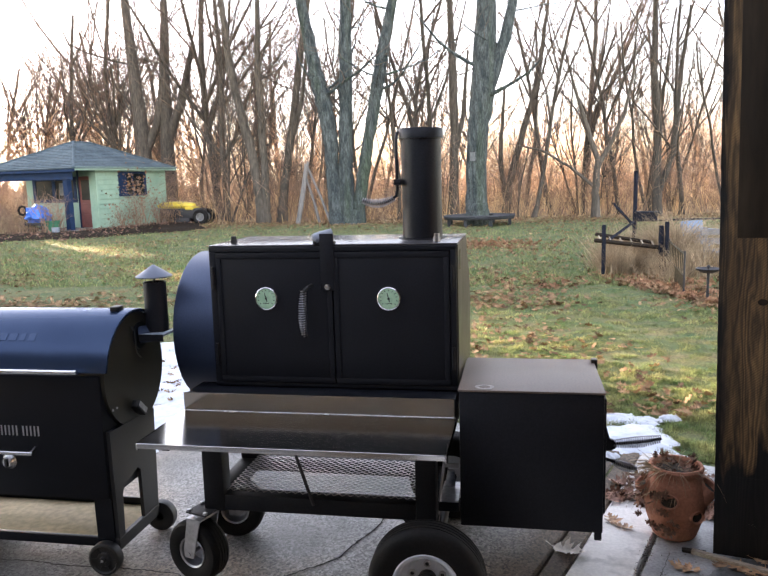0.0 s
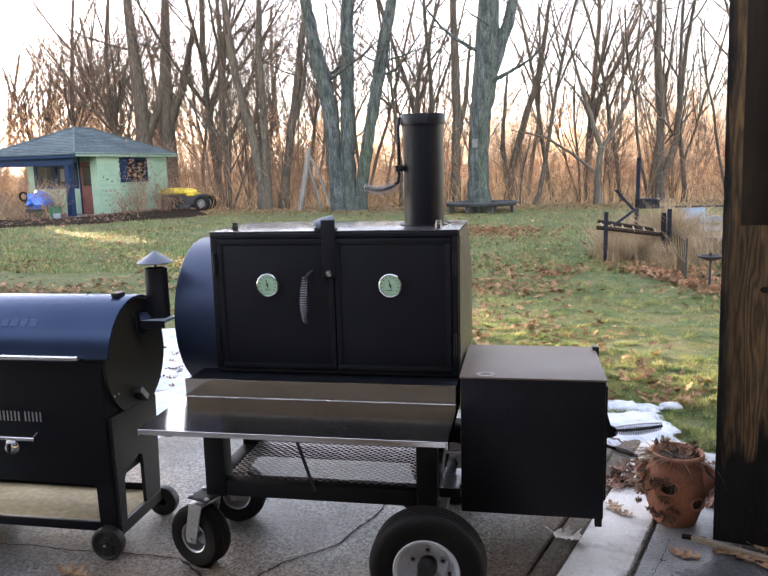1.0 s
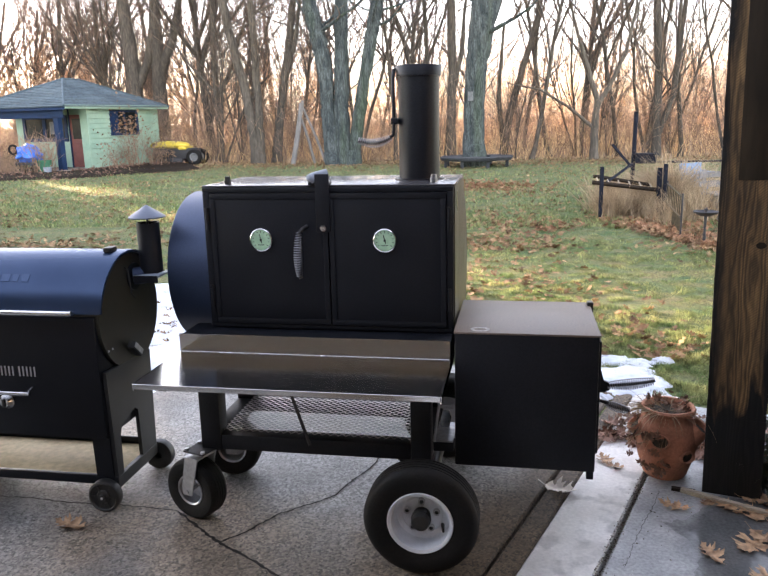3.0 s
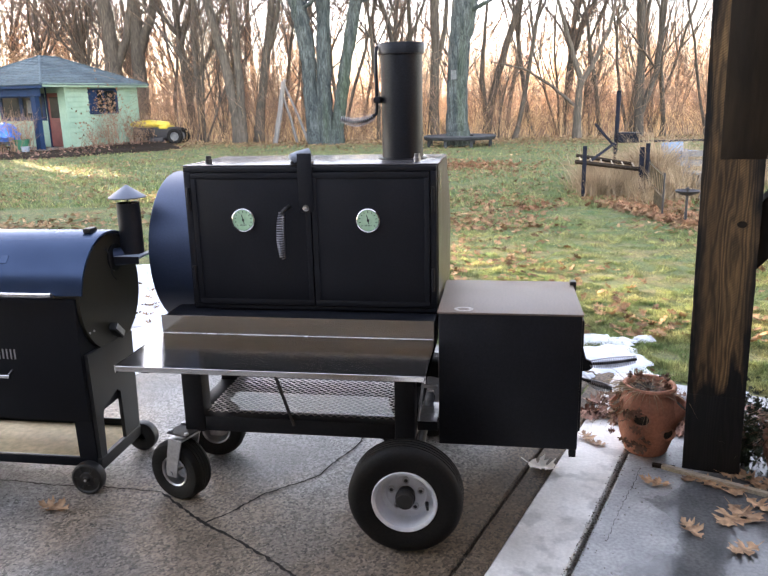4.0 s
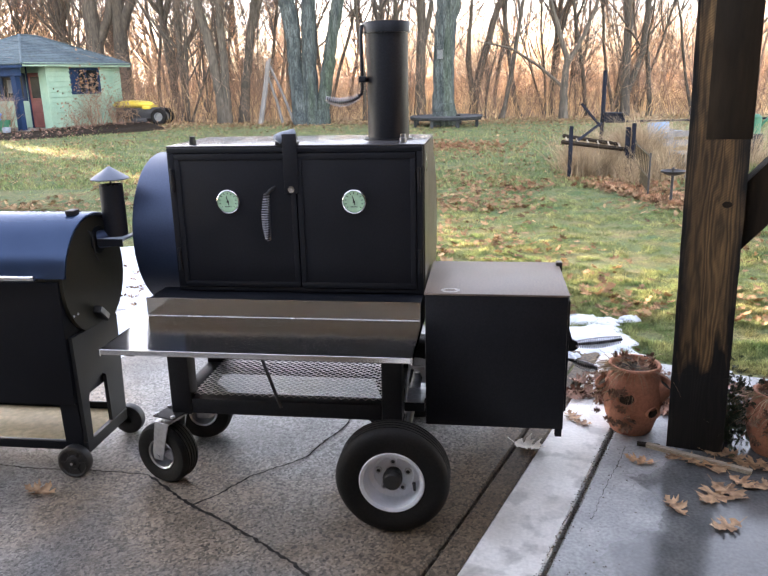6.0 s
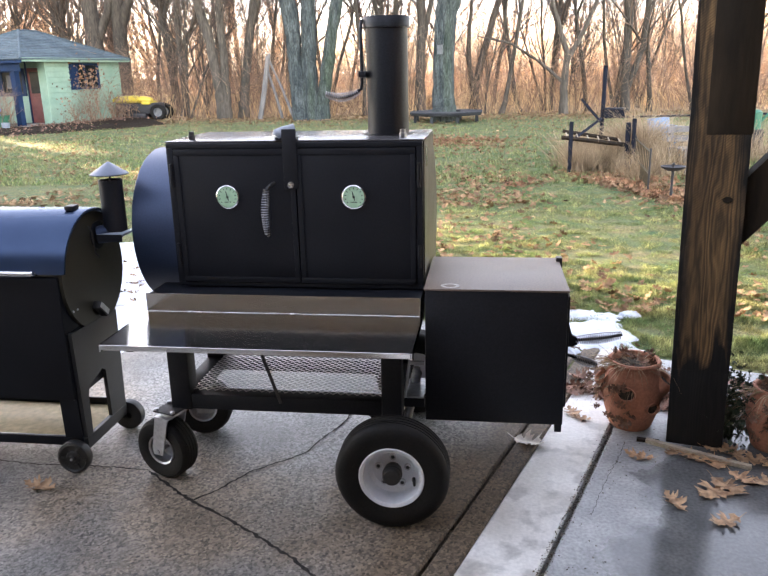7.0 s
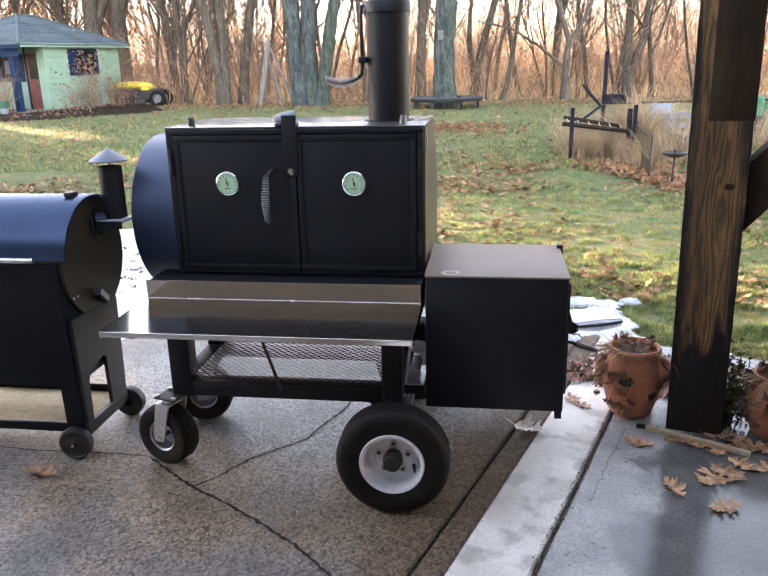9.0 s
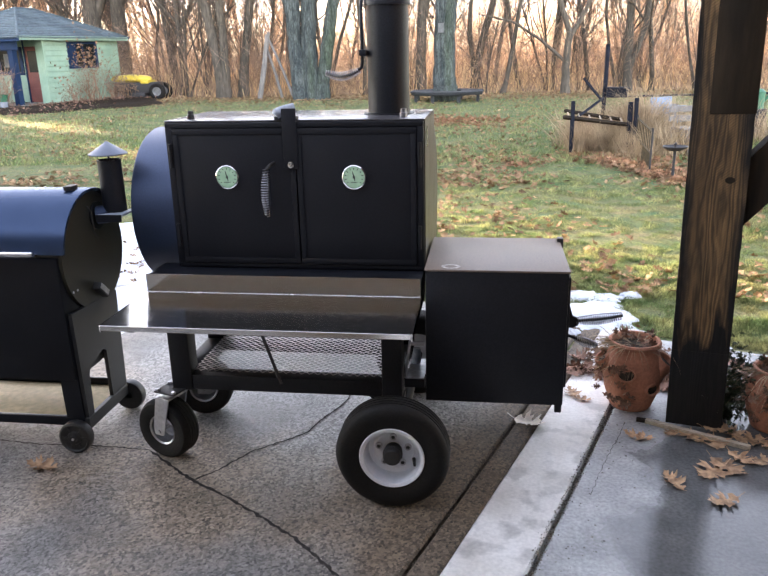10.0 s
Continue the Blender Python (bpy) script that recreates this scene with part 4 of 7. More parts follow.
# ---- the pellet grill ----
def build_grill():
    g = thing("pellet_grill", "black barrel pellet grill on wheeled legs", "grill")
    yc, zc, r, x0, x1 = -0.035, 0.770, 0.238, -1.24, -0.335
    m = Matrix.Translation((0, yc, zc)) @ Matrix.Rotation(radians(90), 4, "Y")
    part("barrel", lathe([(r - 0.004, x0 + 0.006), (r - 0.004, x1 - 0.004), (0, x1 - 0.004), (0, x0 + 0.006)], 72, m), "grill_end", g, "bronze-black barrel end", True)
    # lid: an arc shell over the barrel's front and top
    bm = bmesh.new()
    rings = []
    for i in range(33):
        a = radians(170 - 130 * i / 32)
        c, s_ = math.cos(a), math.sin(a)
        rings.append([bm.verts.new((x, yc + q * c, zc + q * s_)) for x, q in ((x0, r), (x1 + 0.012, r), (x1 + 0.012, r + 0.009), (x1 + 0.006, r + 0.012), (x0, r + 0.012))])
    for a, b in zip(rings, rings[1:]):
        for k in range(5):
            bm.faces.new((a[k], a[(k + 1) % 5], b[(k + 1) % 5], b[k]))
    bm.faces.new(rings[0])
    bm.faces.new(rings[-1][::-1])
    lid = part("lid", bm, "lid", g, "glossy black curved lid with sky blue in its colour", True)
    for k, w in enumerate((0.030, 0.024, 0.034, 0.03, 0.026, 0.03)):
        a = radians(180 - 42)
        q = Matrix.Translation((-0.66 - 0.042 * k, yc + (r + 0.011) * math.cos(a), zc + (r + 0.011) * math.sin(a))) @ Matrix.Rotation(radians(48), 4, "X")
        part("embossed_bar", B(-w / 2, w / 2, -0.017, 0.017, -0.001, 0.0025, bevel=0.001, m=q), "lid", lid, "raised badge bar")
    bar = part("lid_handle", tube(bmesh.new(), [(-1.18, -0.325, 0.826), (-0.425, -0.325, 0.826), (-0.412, -0.325, 0.829)], 0.010, 14), "bright", g, "long steel bar handle", True)
    for x in (-0.435, -1.15):
        part("handle_post", tube(bmesh.new(), [(x, -0.325, 0.826), (x, yc - r - 0.005, 0.815)], 0.008, 10), "bright", bar, "", True)
    part("lid_stop", B(-0.400, -0.365, -0.09, -0.04, 1.017, 1.036, bevel=0.004), "black", g, "small black lid stop", True)
    # lower front panel with vents
    pan = part("front_panel", B(x0 + 0.05, -0.354, -0.281, 0.06, 0.305, 0.800, bevel=0.006), "grill", g, "black lower cabinet panel", True)
    for k in range(13):
        x = -0.63 - 0.0165 * k - (0.012 if k > 4 else 0)
        part("vent_slot", B(x - 0.003, x + 0.003, -0.2828, -0.2812, 0.556, 0.596), "zinc", pan, "pale vent slot")
    b2 = part("cabinet_handle", tube(bmesh.new(), [(-1.10, -0.315, 0.496), (-0.640, -0.315, 0.496)], 0.0085, 12), "bright", g, "steel bar handle", True)
    for x in (-0.652, -1.08):
        part("handle_post", tube(bmesh.new(), [(x, -0.315, 0.496), (x, -0.280, 0.508)], 0.0065, 8), "bright", b2, "", True)
    mm = Matrix.Translation((-0.765, -0.281, 0.450)) @ Matrix.Rotation(radians(90), 4, "X")
    kn = part("control_knob", lathe([(0.031, 0), (0.031, 0.006), (0.027, 0.009), (0.021, 0.022), (0.018, 0.026), (0, 0.026)], 32, mm), "bright", g, "steel control knob", True)
    part("knob_grip", B(-0.0045, 0.0045, -0.018, 0.018, 0.0265, 0.034, bevel=0.002, m=mm), "black", kn, "")
    # end legs: an inverted U plate at each end, with tapered legs
    for xa in (-0.353, x0 + 0.03):
        thing_part_leg(g, xa)
    part("bottom_tray", B(x0 + 0.06, -0.354, -0.238, 0.062, 0.118, 0.130, bevel=0.003), "tray", g, "dusty tan bottom shelf", True)
    part("tray_lip", B(x0 + 0.06, -0.395, -0.262, -0.2385, 0.100, 0.135, bevel=0.003), "grill", g, "", True)
    part("rear_skirt", B(x0 + 0.06, -0.36, 0.063, 0.069, 0.105, 0.16), "grill", g, "")
    for x, y in ((-0.385, -0.283), (-0.345, 0.105), (-1.15, -0.283), (-1.15, 0.105)):
        m2 = Matrix.Translation((x, y, 0.0665)) @ Matrix.Rotation(radians(90), 4, "X") @ Matrix.Diagonal((0.88, 0.88, 1, 1))
        if y > 0:
            m2 = m2 @ Matrix.Rotation(math.pi, 4, "X")
        w = part("wheel", lathe([(0.02, -0.02), (0.06, -0.022), (0.073, -0.019), (0.0755, -0.012), (0.0755, 0.012), (0.073, 0.019), (0.064, 0.022), (0.060, 0.016), (0.034, 0.014),
                                 (0.030, 0.019), (0.016, 0.020), (0.014, 0.028), (0, 0.029)], 40, m2), "black", g, "small black plastic wheel", True)
        for k in range(6):
            q = m2 @ Matrix.Rotation(radians(60 * k), 4, "Z")
            part("spoke", B(0.030, 0.060, -0.004, 0.004, 0.0145, 0.019, bevel=0.001, m=q), "black", w)
        part("axle_cap", lathe([(0.006, 0.029), (0.006, 0.032), (0, 0.033)], 12, m2), "zinc", w, "bright axle end")
    # chimney with its elbow and cone
    mc = Matrix.Translation((-0.268, 0.045, 0))
    ch = part("chimney", lathe([(0.046, 0.912), (0.046, 1.120), (0.042, 1.120), (0.042, 0.93), (0, 0.93)], 32, mc), "smoker", g, "short black chimney pipe", True)
    part("cone_cap", lathe([(0.0735, 1.140), (0.074, 1.144), (0.004, 1.190), (0, 1.190), (0, 1.182), (0.070, 1.140)], 36, mc), "cap", ch, "grey conical rain cap", True)
    part("cap_stem", tube(bmesh.new(), [(-0.268, 0.045, 1.06), (-0.268, 0.045, 1.165)], 0.004, 6), "grill", ch)
    part("elbow", tube(bmesh.new(), [(-0.337, 0.02, 0.900), (-0.31, 0.03, 0.902), (-0.285, 0.04, 0.908), (-0.268, 0.045, 0.922)], [0.036, 0.037, 0.040, 0.043], 20), "drumpaint", ch, "", True)
    part("elbow_flange", tube(bmesh.new(), [(-0.341, 0.02, 0.900), (-0.334, 0.02, 0.900)], 0.056, 24), "grill", ch, "", True)
    part("probe_wire", tube(bmesh.new(), [(-0.335, -0.05, 0.95), (-0.315, -0.06, 0.93), (-0.31, -0.065, 0.88), (-0.315, -0.055, 0.845), (-0.31, -0.035, 0.82)], 0.003, 6), "black", g, "thin black probe wire", True)
    # clip and screws on the barrel's end
    q = Matrix.Translation((-0.322, -0.060, 0.612)) @ Matrix.Rotation(radians(-42), 4, "X")
    part("bucket_hook", B(-0.012, 0.02, -0.042, 0.042, -0.016, 0.016, bevel=0.004, m=q), "black", g, "black grease spout hook", True)
    part("hook_plate", B(0.0205, 0.023, -0.040, 0.030, -0.010, 0.012, bevel=0.001, m=q), "zinc", g, "bright spout edge")
    for y in (-0.235, -0.205):
        mq = Matrix.Translation((-0.333, y, 0.655)) @ Matrix.Rotation(radians(90), 4, "Y")
        part("screw", lathe([(0.005, 0), (0.004, 0.003), (0, 0.0035)], 10, mq), "zinc", g)
    return g


def thing_part_leg(g, xa):
    """An end plate with two tapering legs and an arched cut-out between them."""
    leg = part("end_leg_plate", prism([(-0.264, 0.575), (-0.252, 0.09), (-0.212, 0.09), (-0.205, 0.30), (-0.190, 0.33), (-0.080, 0.362), (-0.056, 0.345), (-0.050, 0.09), (0.068, 0.09),
                                       (0.088, 0.565)], "x", xa, xa + 0.016), "grill_leg", g, "dark grey arched end leg plate")
    part("leg_skin", prism([(-0.2735, 0.575), (-0.258, 0.09), (-0.2435, 0.09), (-0.2595, 0.575)], "x", xa - 0.075 if xa > -1 else xa + 0.03, xa - 0.0005 if xa > -1 else xa + 0.09), "grill", leg, "black front leg skin")
    part("foot_rail", B(xa - 0.002, xa + 0.018, -0.258, 0.072, 0.085, 0.1345, bevel=0.003), "grill_leg", leg, "")
    return leg


build_grill()


# ---- porch post, pots and litter on the patio ----
def build_post():
    p = thing("porch_post", "rough-sawn brown timber porch post with blackened foot", "post", pose(2.107, 0.262, 0, 0, -0.9, -14))
    bm = bmesh.new()
    n = 44
    rng = random.Random(2)
    h = 0.106
    rings = []
    for i in range(n + 1):
        z = 0.33 + (2.33 - 0.33) * i / n
        ring = []
        for cx, cy in ((-1, -1), (-0.4, -1), (0.25, -1), (1, -1), (1, -0.2), (1, 1), (0, 1), (-1, 1), (-1, 0.1)):
            ring.append(bm.verts.new((cx * h + rng.uniform(-1, 1) * 0.0012, cy * h + rng.uniform(-1, 1) * 0.0012, z)))
        rings.append(ring)
    for a, b in zip(rings, rings[1:]):
        for k in range(9):
            bm.faces.new((a[k], a[(k + 1) % 9], b[(k + 1) % 9], b[k]))
    bm.faces.new(rings[0][::-1]), bm.faces.new(rings[-1])
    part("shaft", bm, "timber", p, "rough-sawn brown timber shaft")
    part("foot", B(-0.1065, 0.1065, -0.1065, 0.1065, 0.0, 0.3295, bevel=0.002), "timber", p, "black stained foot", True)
    part("head", B(-0.046, 0.110, -0.1095, 0.110, 1.26, 2.32, bevel=0.004), "timber_dark", p, "dark upper board", True)
    mm = Matrix.Translation((0.045, -0.106, 1.02)) @ Matrix.Rotation(radians(90), 4, "X")
    part("knot", lathe([(0.019, -0.004), (0.017, 0.002), (0.006, 0.0035), (0, 0.002)], 14, mm @ Matrix.Diagonal((1, 0.7, 1, 1))), "timber_dark", p, "dark knot", True)
    out = [(0.108, 0.845), (0.108, 1.10), (0.75, 1.85), (0.75, 1.60)]
    part("brace", prism(out, "y", -0.07, 0.07), "timber_dark", p, "dark diagonal timber brace")


build_post()


LEAF_RIM = ((0.012, -0.41), (0.05, -0.37), (0.16, -0.35), (0.23, -0.25), (0.13, -0.23), (0.075, -0.17), (0.12, -0.14), (0.25, -0.15), (0.37, -0.04), (0.25, -0.03), (0.31, 0.08), (0.16, 0.04),
            (0.085, 0.10), (0.13, 0.13), (0.22, 0.16), (0.29, 0.28), (0.18, 0.25), (0.17, 0.34), (0.08, 0.29), (0.06, 0.33), (0.10, 0.41), (0.04, 0.43))


def leaf_mesh(size, seed):
    """A pin-oak leaf: toothed lobes a side about a midrib, a pointed tip and a stalk, curled as one sheet."""
    rng = random.Random(seed)
    curl, sway, bend = rng.uniform(0.3, 1.3), rng.uniform(-0.5, 0.5), rng.uniform(0.1, 0.5)
    wide_ = rng.uniform(0.85, 1.2)

    def at(x, y):
        x = x * wide_
        return ((x + sway * y * y * 0.3) * size, y * size, (0.03 + curl * x * x + bend * y * y + sway * x * y + 0.03 * math.sin(17 * y + 9 * x)) * size)
    verts = [at(0, y) for y in (-0.41, -0.17, 0.1, 0.3, 0.52)]
    faces = []
    for sg in (-1, 1):
        k = len(verts)
        verts += [at(sg * x * rng.uniform(0.88, 1.1), y) for x, y in LEAF_RIM]
        for spine, a, b in (((0, 1), 0, 5), ((1, 2), 5, 12), ((2, 3), 12, 18), ((3, 4), 18, 21)):
            ring = [spine[0]] + list(range(k + a, k + b + 1)) + [spine[1]]
            faces.append(tuple(ring if sg > 0 else ring[::-1]))
    k = len(verts)
    verts += [at(-0.010, -0.60), at(0.010, -0.60)]
    faces.append((5, k, k + 1, 5 + len(LEAF_RIM)))
    return verts, faces


def single_leaves():
    spots = [(1.845, 0.037, 0.10, 70, 1, "leaf_one"), (1.905, -0.285, 0.105, 20, 2, "leaf_one"), (2.062, -0.204, 0.135, 130, 3, "leaf_one"), (2.121, -0.164, 0.13, 215, 4, "leaf_one"),
             (1.409, 0.116, 0.115, 250, 5, "leaf_pale"), (-0.458, -0.421, 0.12, 80, 6, "leaf_one"), (2.258, -0.113, 0.10, 300, 7, "leaf_one"), (2.05, 0.055, 0.10, 40, 8, "leaf_one"),
             (2.13, 0.02, 0.11, 170, 9, "leaf_one"), (2.189, -0.098, 0.10, 210, 10, "leaf_one"), (2.048, -0.395, 0.10, 110, 11, "leaf_one"), (1.98, 0.09, 0.08, 330, 12, "leaf_one"),
             (2.22, 0.10, 0.1, 20, 13, "leaf_one"), (2.27, 0.05, 0.11, 95, 14, "leaf_one"), (2.38, -0.16, 0.12, 10, 15, "leaf_one"), (1.62, 0.42, 0.09, 10, 16, "leaf_one"),
             (1.66, 0.36, 0.07, 70, 17, "leaf_one"), (2.16, 0.13, 0.09, 250, 18, "leaf_one"), (2.33, 0.0, 0.10, 190, 19, "leaf_one")]
    for x, y, s, a, seed, mt in spots:
        v, f = leaf_mesh(s * 1.3, seed)
        ob = raw("oak_leaf", v, f, mt, smooth=True)
        ob.matrix_basis = pose(x, y, 0.002, 0, 0, a)
        tagged(ob, "pale dry curled oak leaf on the concrete" if mt == "leaf_pale" else "brown dry curled oak leaf on the concrete", "leaf", "leaves on the concrete")


single_leaves()


def strew(name, label, n, region, material, seed, size=(0.06, 0.12), tilt=0.5):
    """Many fallen leaves in one mesh: region gives places (x, y, z)."""
    rng = random.Random(seed)
    protos = [leaf_mesh(1.0, 40 + k) for k in range(5)]
    verts, faces = [], []
    for _ in range(n):
        x, y, z = region(rng)
        s = rng.uniform(*size)
        m = pose(x, y, z + 0.01 * rng.random(), math.degrees(rng.gauss(0, tilt)), math.degrees(rng.gauss(0, tilt)), rng.uniform(0, 360))
        v, f = protos[rng.randrange(5)]
        k = len(verts)
        verts += [tuple(m @ (Vector(p) * s)) for p in v]
        faces += [tuple(i + k for i in q) for q in f]
    ob = raw(name, verts, faces, material)
    return tagged(ob, label, "leaves", kind="stuff")


def strip_edge(rng):
    w = rng.uniform(1.30, 2.8)
    s = 1.14 + abs(rng.gauss(0.08 if w < 1.75 else 0.2, 0.2))
    p = U * s + W * w
    return p.x, p.y, 0.004


strew("leaf_litter", "heap of brown fallen leaves along the patio's edge", 300, strip_edge, "litter", 31, (0.07, 0.12), 0.5)


def wild(bm_verts, bm_faces, base, direction, length, width, rng, droop=0.4, segs=3):
    """One thin tapering blade or stem, as a bent ribbon of three sides."""
    p, d = Vector(base), Vector(direction).normalized()
    side = d.cross(Vector((rng.uniform(-1, 1), rng.uniform(-1, 1), 0.2))).normalized()
    prev = None
    for i in range(segs + 1):
        f = i / segs
        w = width * (1 - 0.85 * f)
        k = len(bm_verts)
        bm_verts.extend([tuple(p - side * w), tuple(p + side * w)])
        if prev is not None:
            bm_faces.append((prev, prev + 1, k + 1, k))
        prev = k
        p = p + d * (length / segs)
        d = (d + Vector((rng.uniform(-0.15, 0.15), rng.uniform(-0.15, 0.15), -droop / segs * (0.4 + f)))).normalized()


def build_pot(x, y, sc, rot, pockets, label, spill):
    t = thing("strawberry_pot", label, "pot", pose(x, y, 0, 0, 0, rot))
    prof = [(0, 0), (0.088, 0), (0.097, 0.012), (0.122, 0.09), (0.136, 0.165), (0.134, 0.215), (0.118, 0.262), (0.103, 0.292), (0.104, 0.303), (0.117, 0.308), (0.120, 0.322), (0.114, 0.331),
            (0.103, 0.330), (0.098, 0.318), (0.098, 0.300), (0, 0.298)]
    bm = lathe([(a * sc, b * sc) for a, b in prof], 44)
    part("body", bm, "terra", t, "terracotta pocket jar", True)
    part("soil", lathe([(0.096 * sc, 0.300 * sc), (0.05 * sc, 0.312 * sc), (0, 0.308 * sc)], 20), "soil", t, "dark potting soil", True)
    for a, z, k, tip in pockets:
        rr = {0.10: 0.124, 0.13: 0.130, 0.20: 0.135, 0.22: 0.133}[z] * sc
        e = sc * k
        q = Matrix.Rotation(radians(a), 4, "Z") @ Matrix.Translation((rr - 0.006 * sc, 0, z * sc)) @ Matrix.Rotation(radians(tip), 4, "Y") @ Matrix.Diagonal((0.75, 1.0, 1, 1))
        cup = lathe([(0.034 * e, -0.03 * e), (0.038 * e, 0.012 * e), (0.037 * e, 0.020 * e), (0.032 * e, 0.018 * e), (0.029 * e, 0.004 * e), (0, -0.004 * e)], 24, q)
        c = part("pocket", cup, "terra", t, "lipped planting pocket", True)
        part("pocket_soil", lathe([(0.0300 * e, 0.007 * e), (0, 0.009 * e)], 18, q), "soil", c)
    rng = random.Random(int(x * 100))
    v, f = [], []
    for _ in range(80):
        a, r = rng.uniform(0, 6.28), rng.uniform(0, 0.09) * sc
        wild(v, f, (r * math.cos(a), r * math.sin(a), 0.302 * sc), (math.cos(a) * 0.8, math.sin(a) * 0.8, rng.uniform(0.1, 0.9)), rng.uniform(0.05, 0.15) * sc, 0.0016, rng, 1.5, 4)
    for sa in spill:
        for _ in range(24):
            a = radians(sa + rng.gauss(0, 16))
            wild(v, f, (0.105 * sc * math.cos(a), 0.105 * sc * math.sin(a), rng.choice((0.325, 0.32, 0.22)) * sc), (math.cos(a), math.sin(a), rng.uniform(-0.2, 0.4)), rng.uniform(0.06, 0.2) * sc, 0.0018, rng, 2.4, 5)
    raw("stem_tangle", v, f, "straw", t, "tangle of dry straw-coloured stems")
    v, f = [], []
    for sa in spill:
        for _ in range(6):
            a = radians(sa + rng.gauss(0, 18))
            rr = rng.uniform(0.115, 0.17) * sc
            m = pose(rr * math.cos(a), rr * math.sin(a), rng.uniform(0.06, 0.30) * sc, rng.uniform(0, 360), rng.uniform(0, 360), rng.uniform(0, 360))
            lv, lf = leaf_mesh(rng.uniform(0.04, 0.075), rng.randrange(99))
            k = len(v)
            v += [tuple(m @ Vector(p)) for p in lv]
            f += [tuple(i + k for i in q) for q in lf]
    for _ in range(34):
        a, rr = rng.uniform(0, 6.28), 0.11 * sc * math.sqrt(rng.random())
        m = pose(rr * math.cos(a), rr * math.sin(a), (0.315 + 0.05 * rng.random()) * sc, rng.gauss(0, 50), rng.gauss(0, 50), rng.uniform(0, 360))
        lv, lf = leaf_mesh(rng.uniform(0.03, 0.055), rng.randrange(99))
        k = len(v)
        v += [tuple(m @ Vector(p)) for p in lv]
        f += [tuple(i + k for i in q) for q in lf]
    raw("withered_foliage", v, f, "dead", t, "curled withered brown leaves")
    return t


build_pot(1.86, 0.345, 0.925, 0, [(-112, 0.20, 1.15, 72), (-58, 0.13, 1.0, 84), (-12, 0.22, 1.75, 34), (178, 0.22, 1.4, 38), (80, 0.2, 1.1, 60)], "terracotta strawberry pot with withered plants on the path", (178, 200, 222, 250))
build_pot(2.39, 0.185, 0.8, 40, [(-150, 0.20, 1.2, 60), (-100, 0.13, 1.0, 80)], "terracotta strawberry pot with trailing dark plants beside the post", (150, 185, 215))


def build_trailing():
    v, f = [], []
    rng = random.Random(12)
    for _ in range(420):
        x, y, z = 2.245 + rng.gauss(0, 0.035), 0.25 + rng.gauss(0, 0.05), abs(rng.gauss(0.14, 0.09))
        lv, lf = leaf_mesh(rng.uniform(0.02, 0.04), rng.randrange(20))
        m = pose(x, y, z, rng.uniform(0, 360), rng.uniform(0, 360), rng.uniform(0, 360))
        k = len(v)
        v += [tuple(m @ Vector(p)) for p in lv]
        f += [tuple(i + k for i in q) for q in lf]
    for _ in range(60):
        wild(v, f, (2.225 + rng.gauss(0, 0.02), 0.27 + rng.gauss(0, 0.03), 0.0), (rng.gauss(0, 0.3), rng.gauss(0, 0.3), 1), rng.uniform(0.1, 0.3), 0.002, rng, 1.0, 4)
    ob = raw("trailing_plant", v, f, "dark_leaf")
    tagged(ob, "dark straggling evergreen plant between post and pot", "plant")


build_trailing()


def build_lath():
    a, b = Vector((1.895, 0.172, 0)), Vector((2.25, -0.02, 0))
    d = (b - a)
    m = Matrix.Translation(a) @ Matrix.Rotation(math.atan2(d.y, d.x), 4, "Z")
    tagged(part("wooden_lath", B(0, d.length, -0.011, 0.011, 0.0005, 0.019, bevel=0.002, m=m), "lath"), "thin weathered wooden lath lying on the concrete", "stick")
    m2 = Matrix.Translation((1.86, 0.185, 0)) @ Matrix.Rotation(radians(-12), 4, "Z")
    tagged(part("wooden_offcut", B(0, 0.09, -0.012, 0.012, 0.0005, 0.013, bevel=0.002, m=m2), "timber_dark"), "short dark wooden offcut on the concrete", "stick")


build_lath()


def snow_patch(cx, cy, rx, ry, rot, seed, base=0.0, lift=0.022):
    """A melting snow patch: a low lumpy sheet with a ragged rim."""
    rng = random.Random(seed)
    verts, faces = [(0, 0, lift)], []
    rn, an = 7, 40
    for j in range(1, rn + 1):
        for i in range(an):
            a = 2 * math.pi * i / an
            e = 1 + 0.5 * noise.noise(Vector((math.cos(a) * 2.4, math.sin(a) * 1.7, seed))) + 0.28 * noise.noise(Vector((math.cos(a) * 6, math.sin(a) * 6, seed)))
            q = j / rn
            z = lift * (1 - q ** 2.2) + (0.012 * noise.noise(Vector((q * 5 * math.cos(a), q * 5 * math.sin(a), seed + 3))) if j < rn else -0.006)
            verts.append((q * e * rx * math.cos(a), q * e * ry * math.sin(a), z))
    for i in range(an):
        faces.append((0, 1 + i, 1 + (i + 1) % an))
    for j in range(rn - 1):
        for i in range(an):
            a, b = 1 + j * an + i, 1 + j * an + (i + 1) % an
            faces.append((a, a + an, b + an, b))
    ob = raw("snow_patch", verts, faces, "snow", smooth=True)
    ob.matrix_basis = pose(cx, cy, base, 0, 0, rot)
    tagged(ob, "melting patch of old white snow on the lawn's edge", "snow", "snow patches")


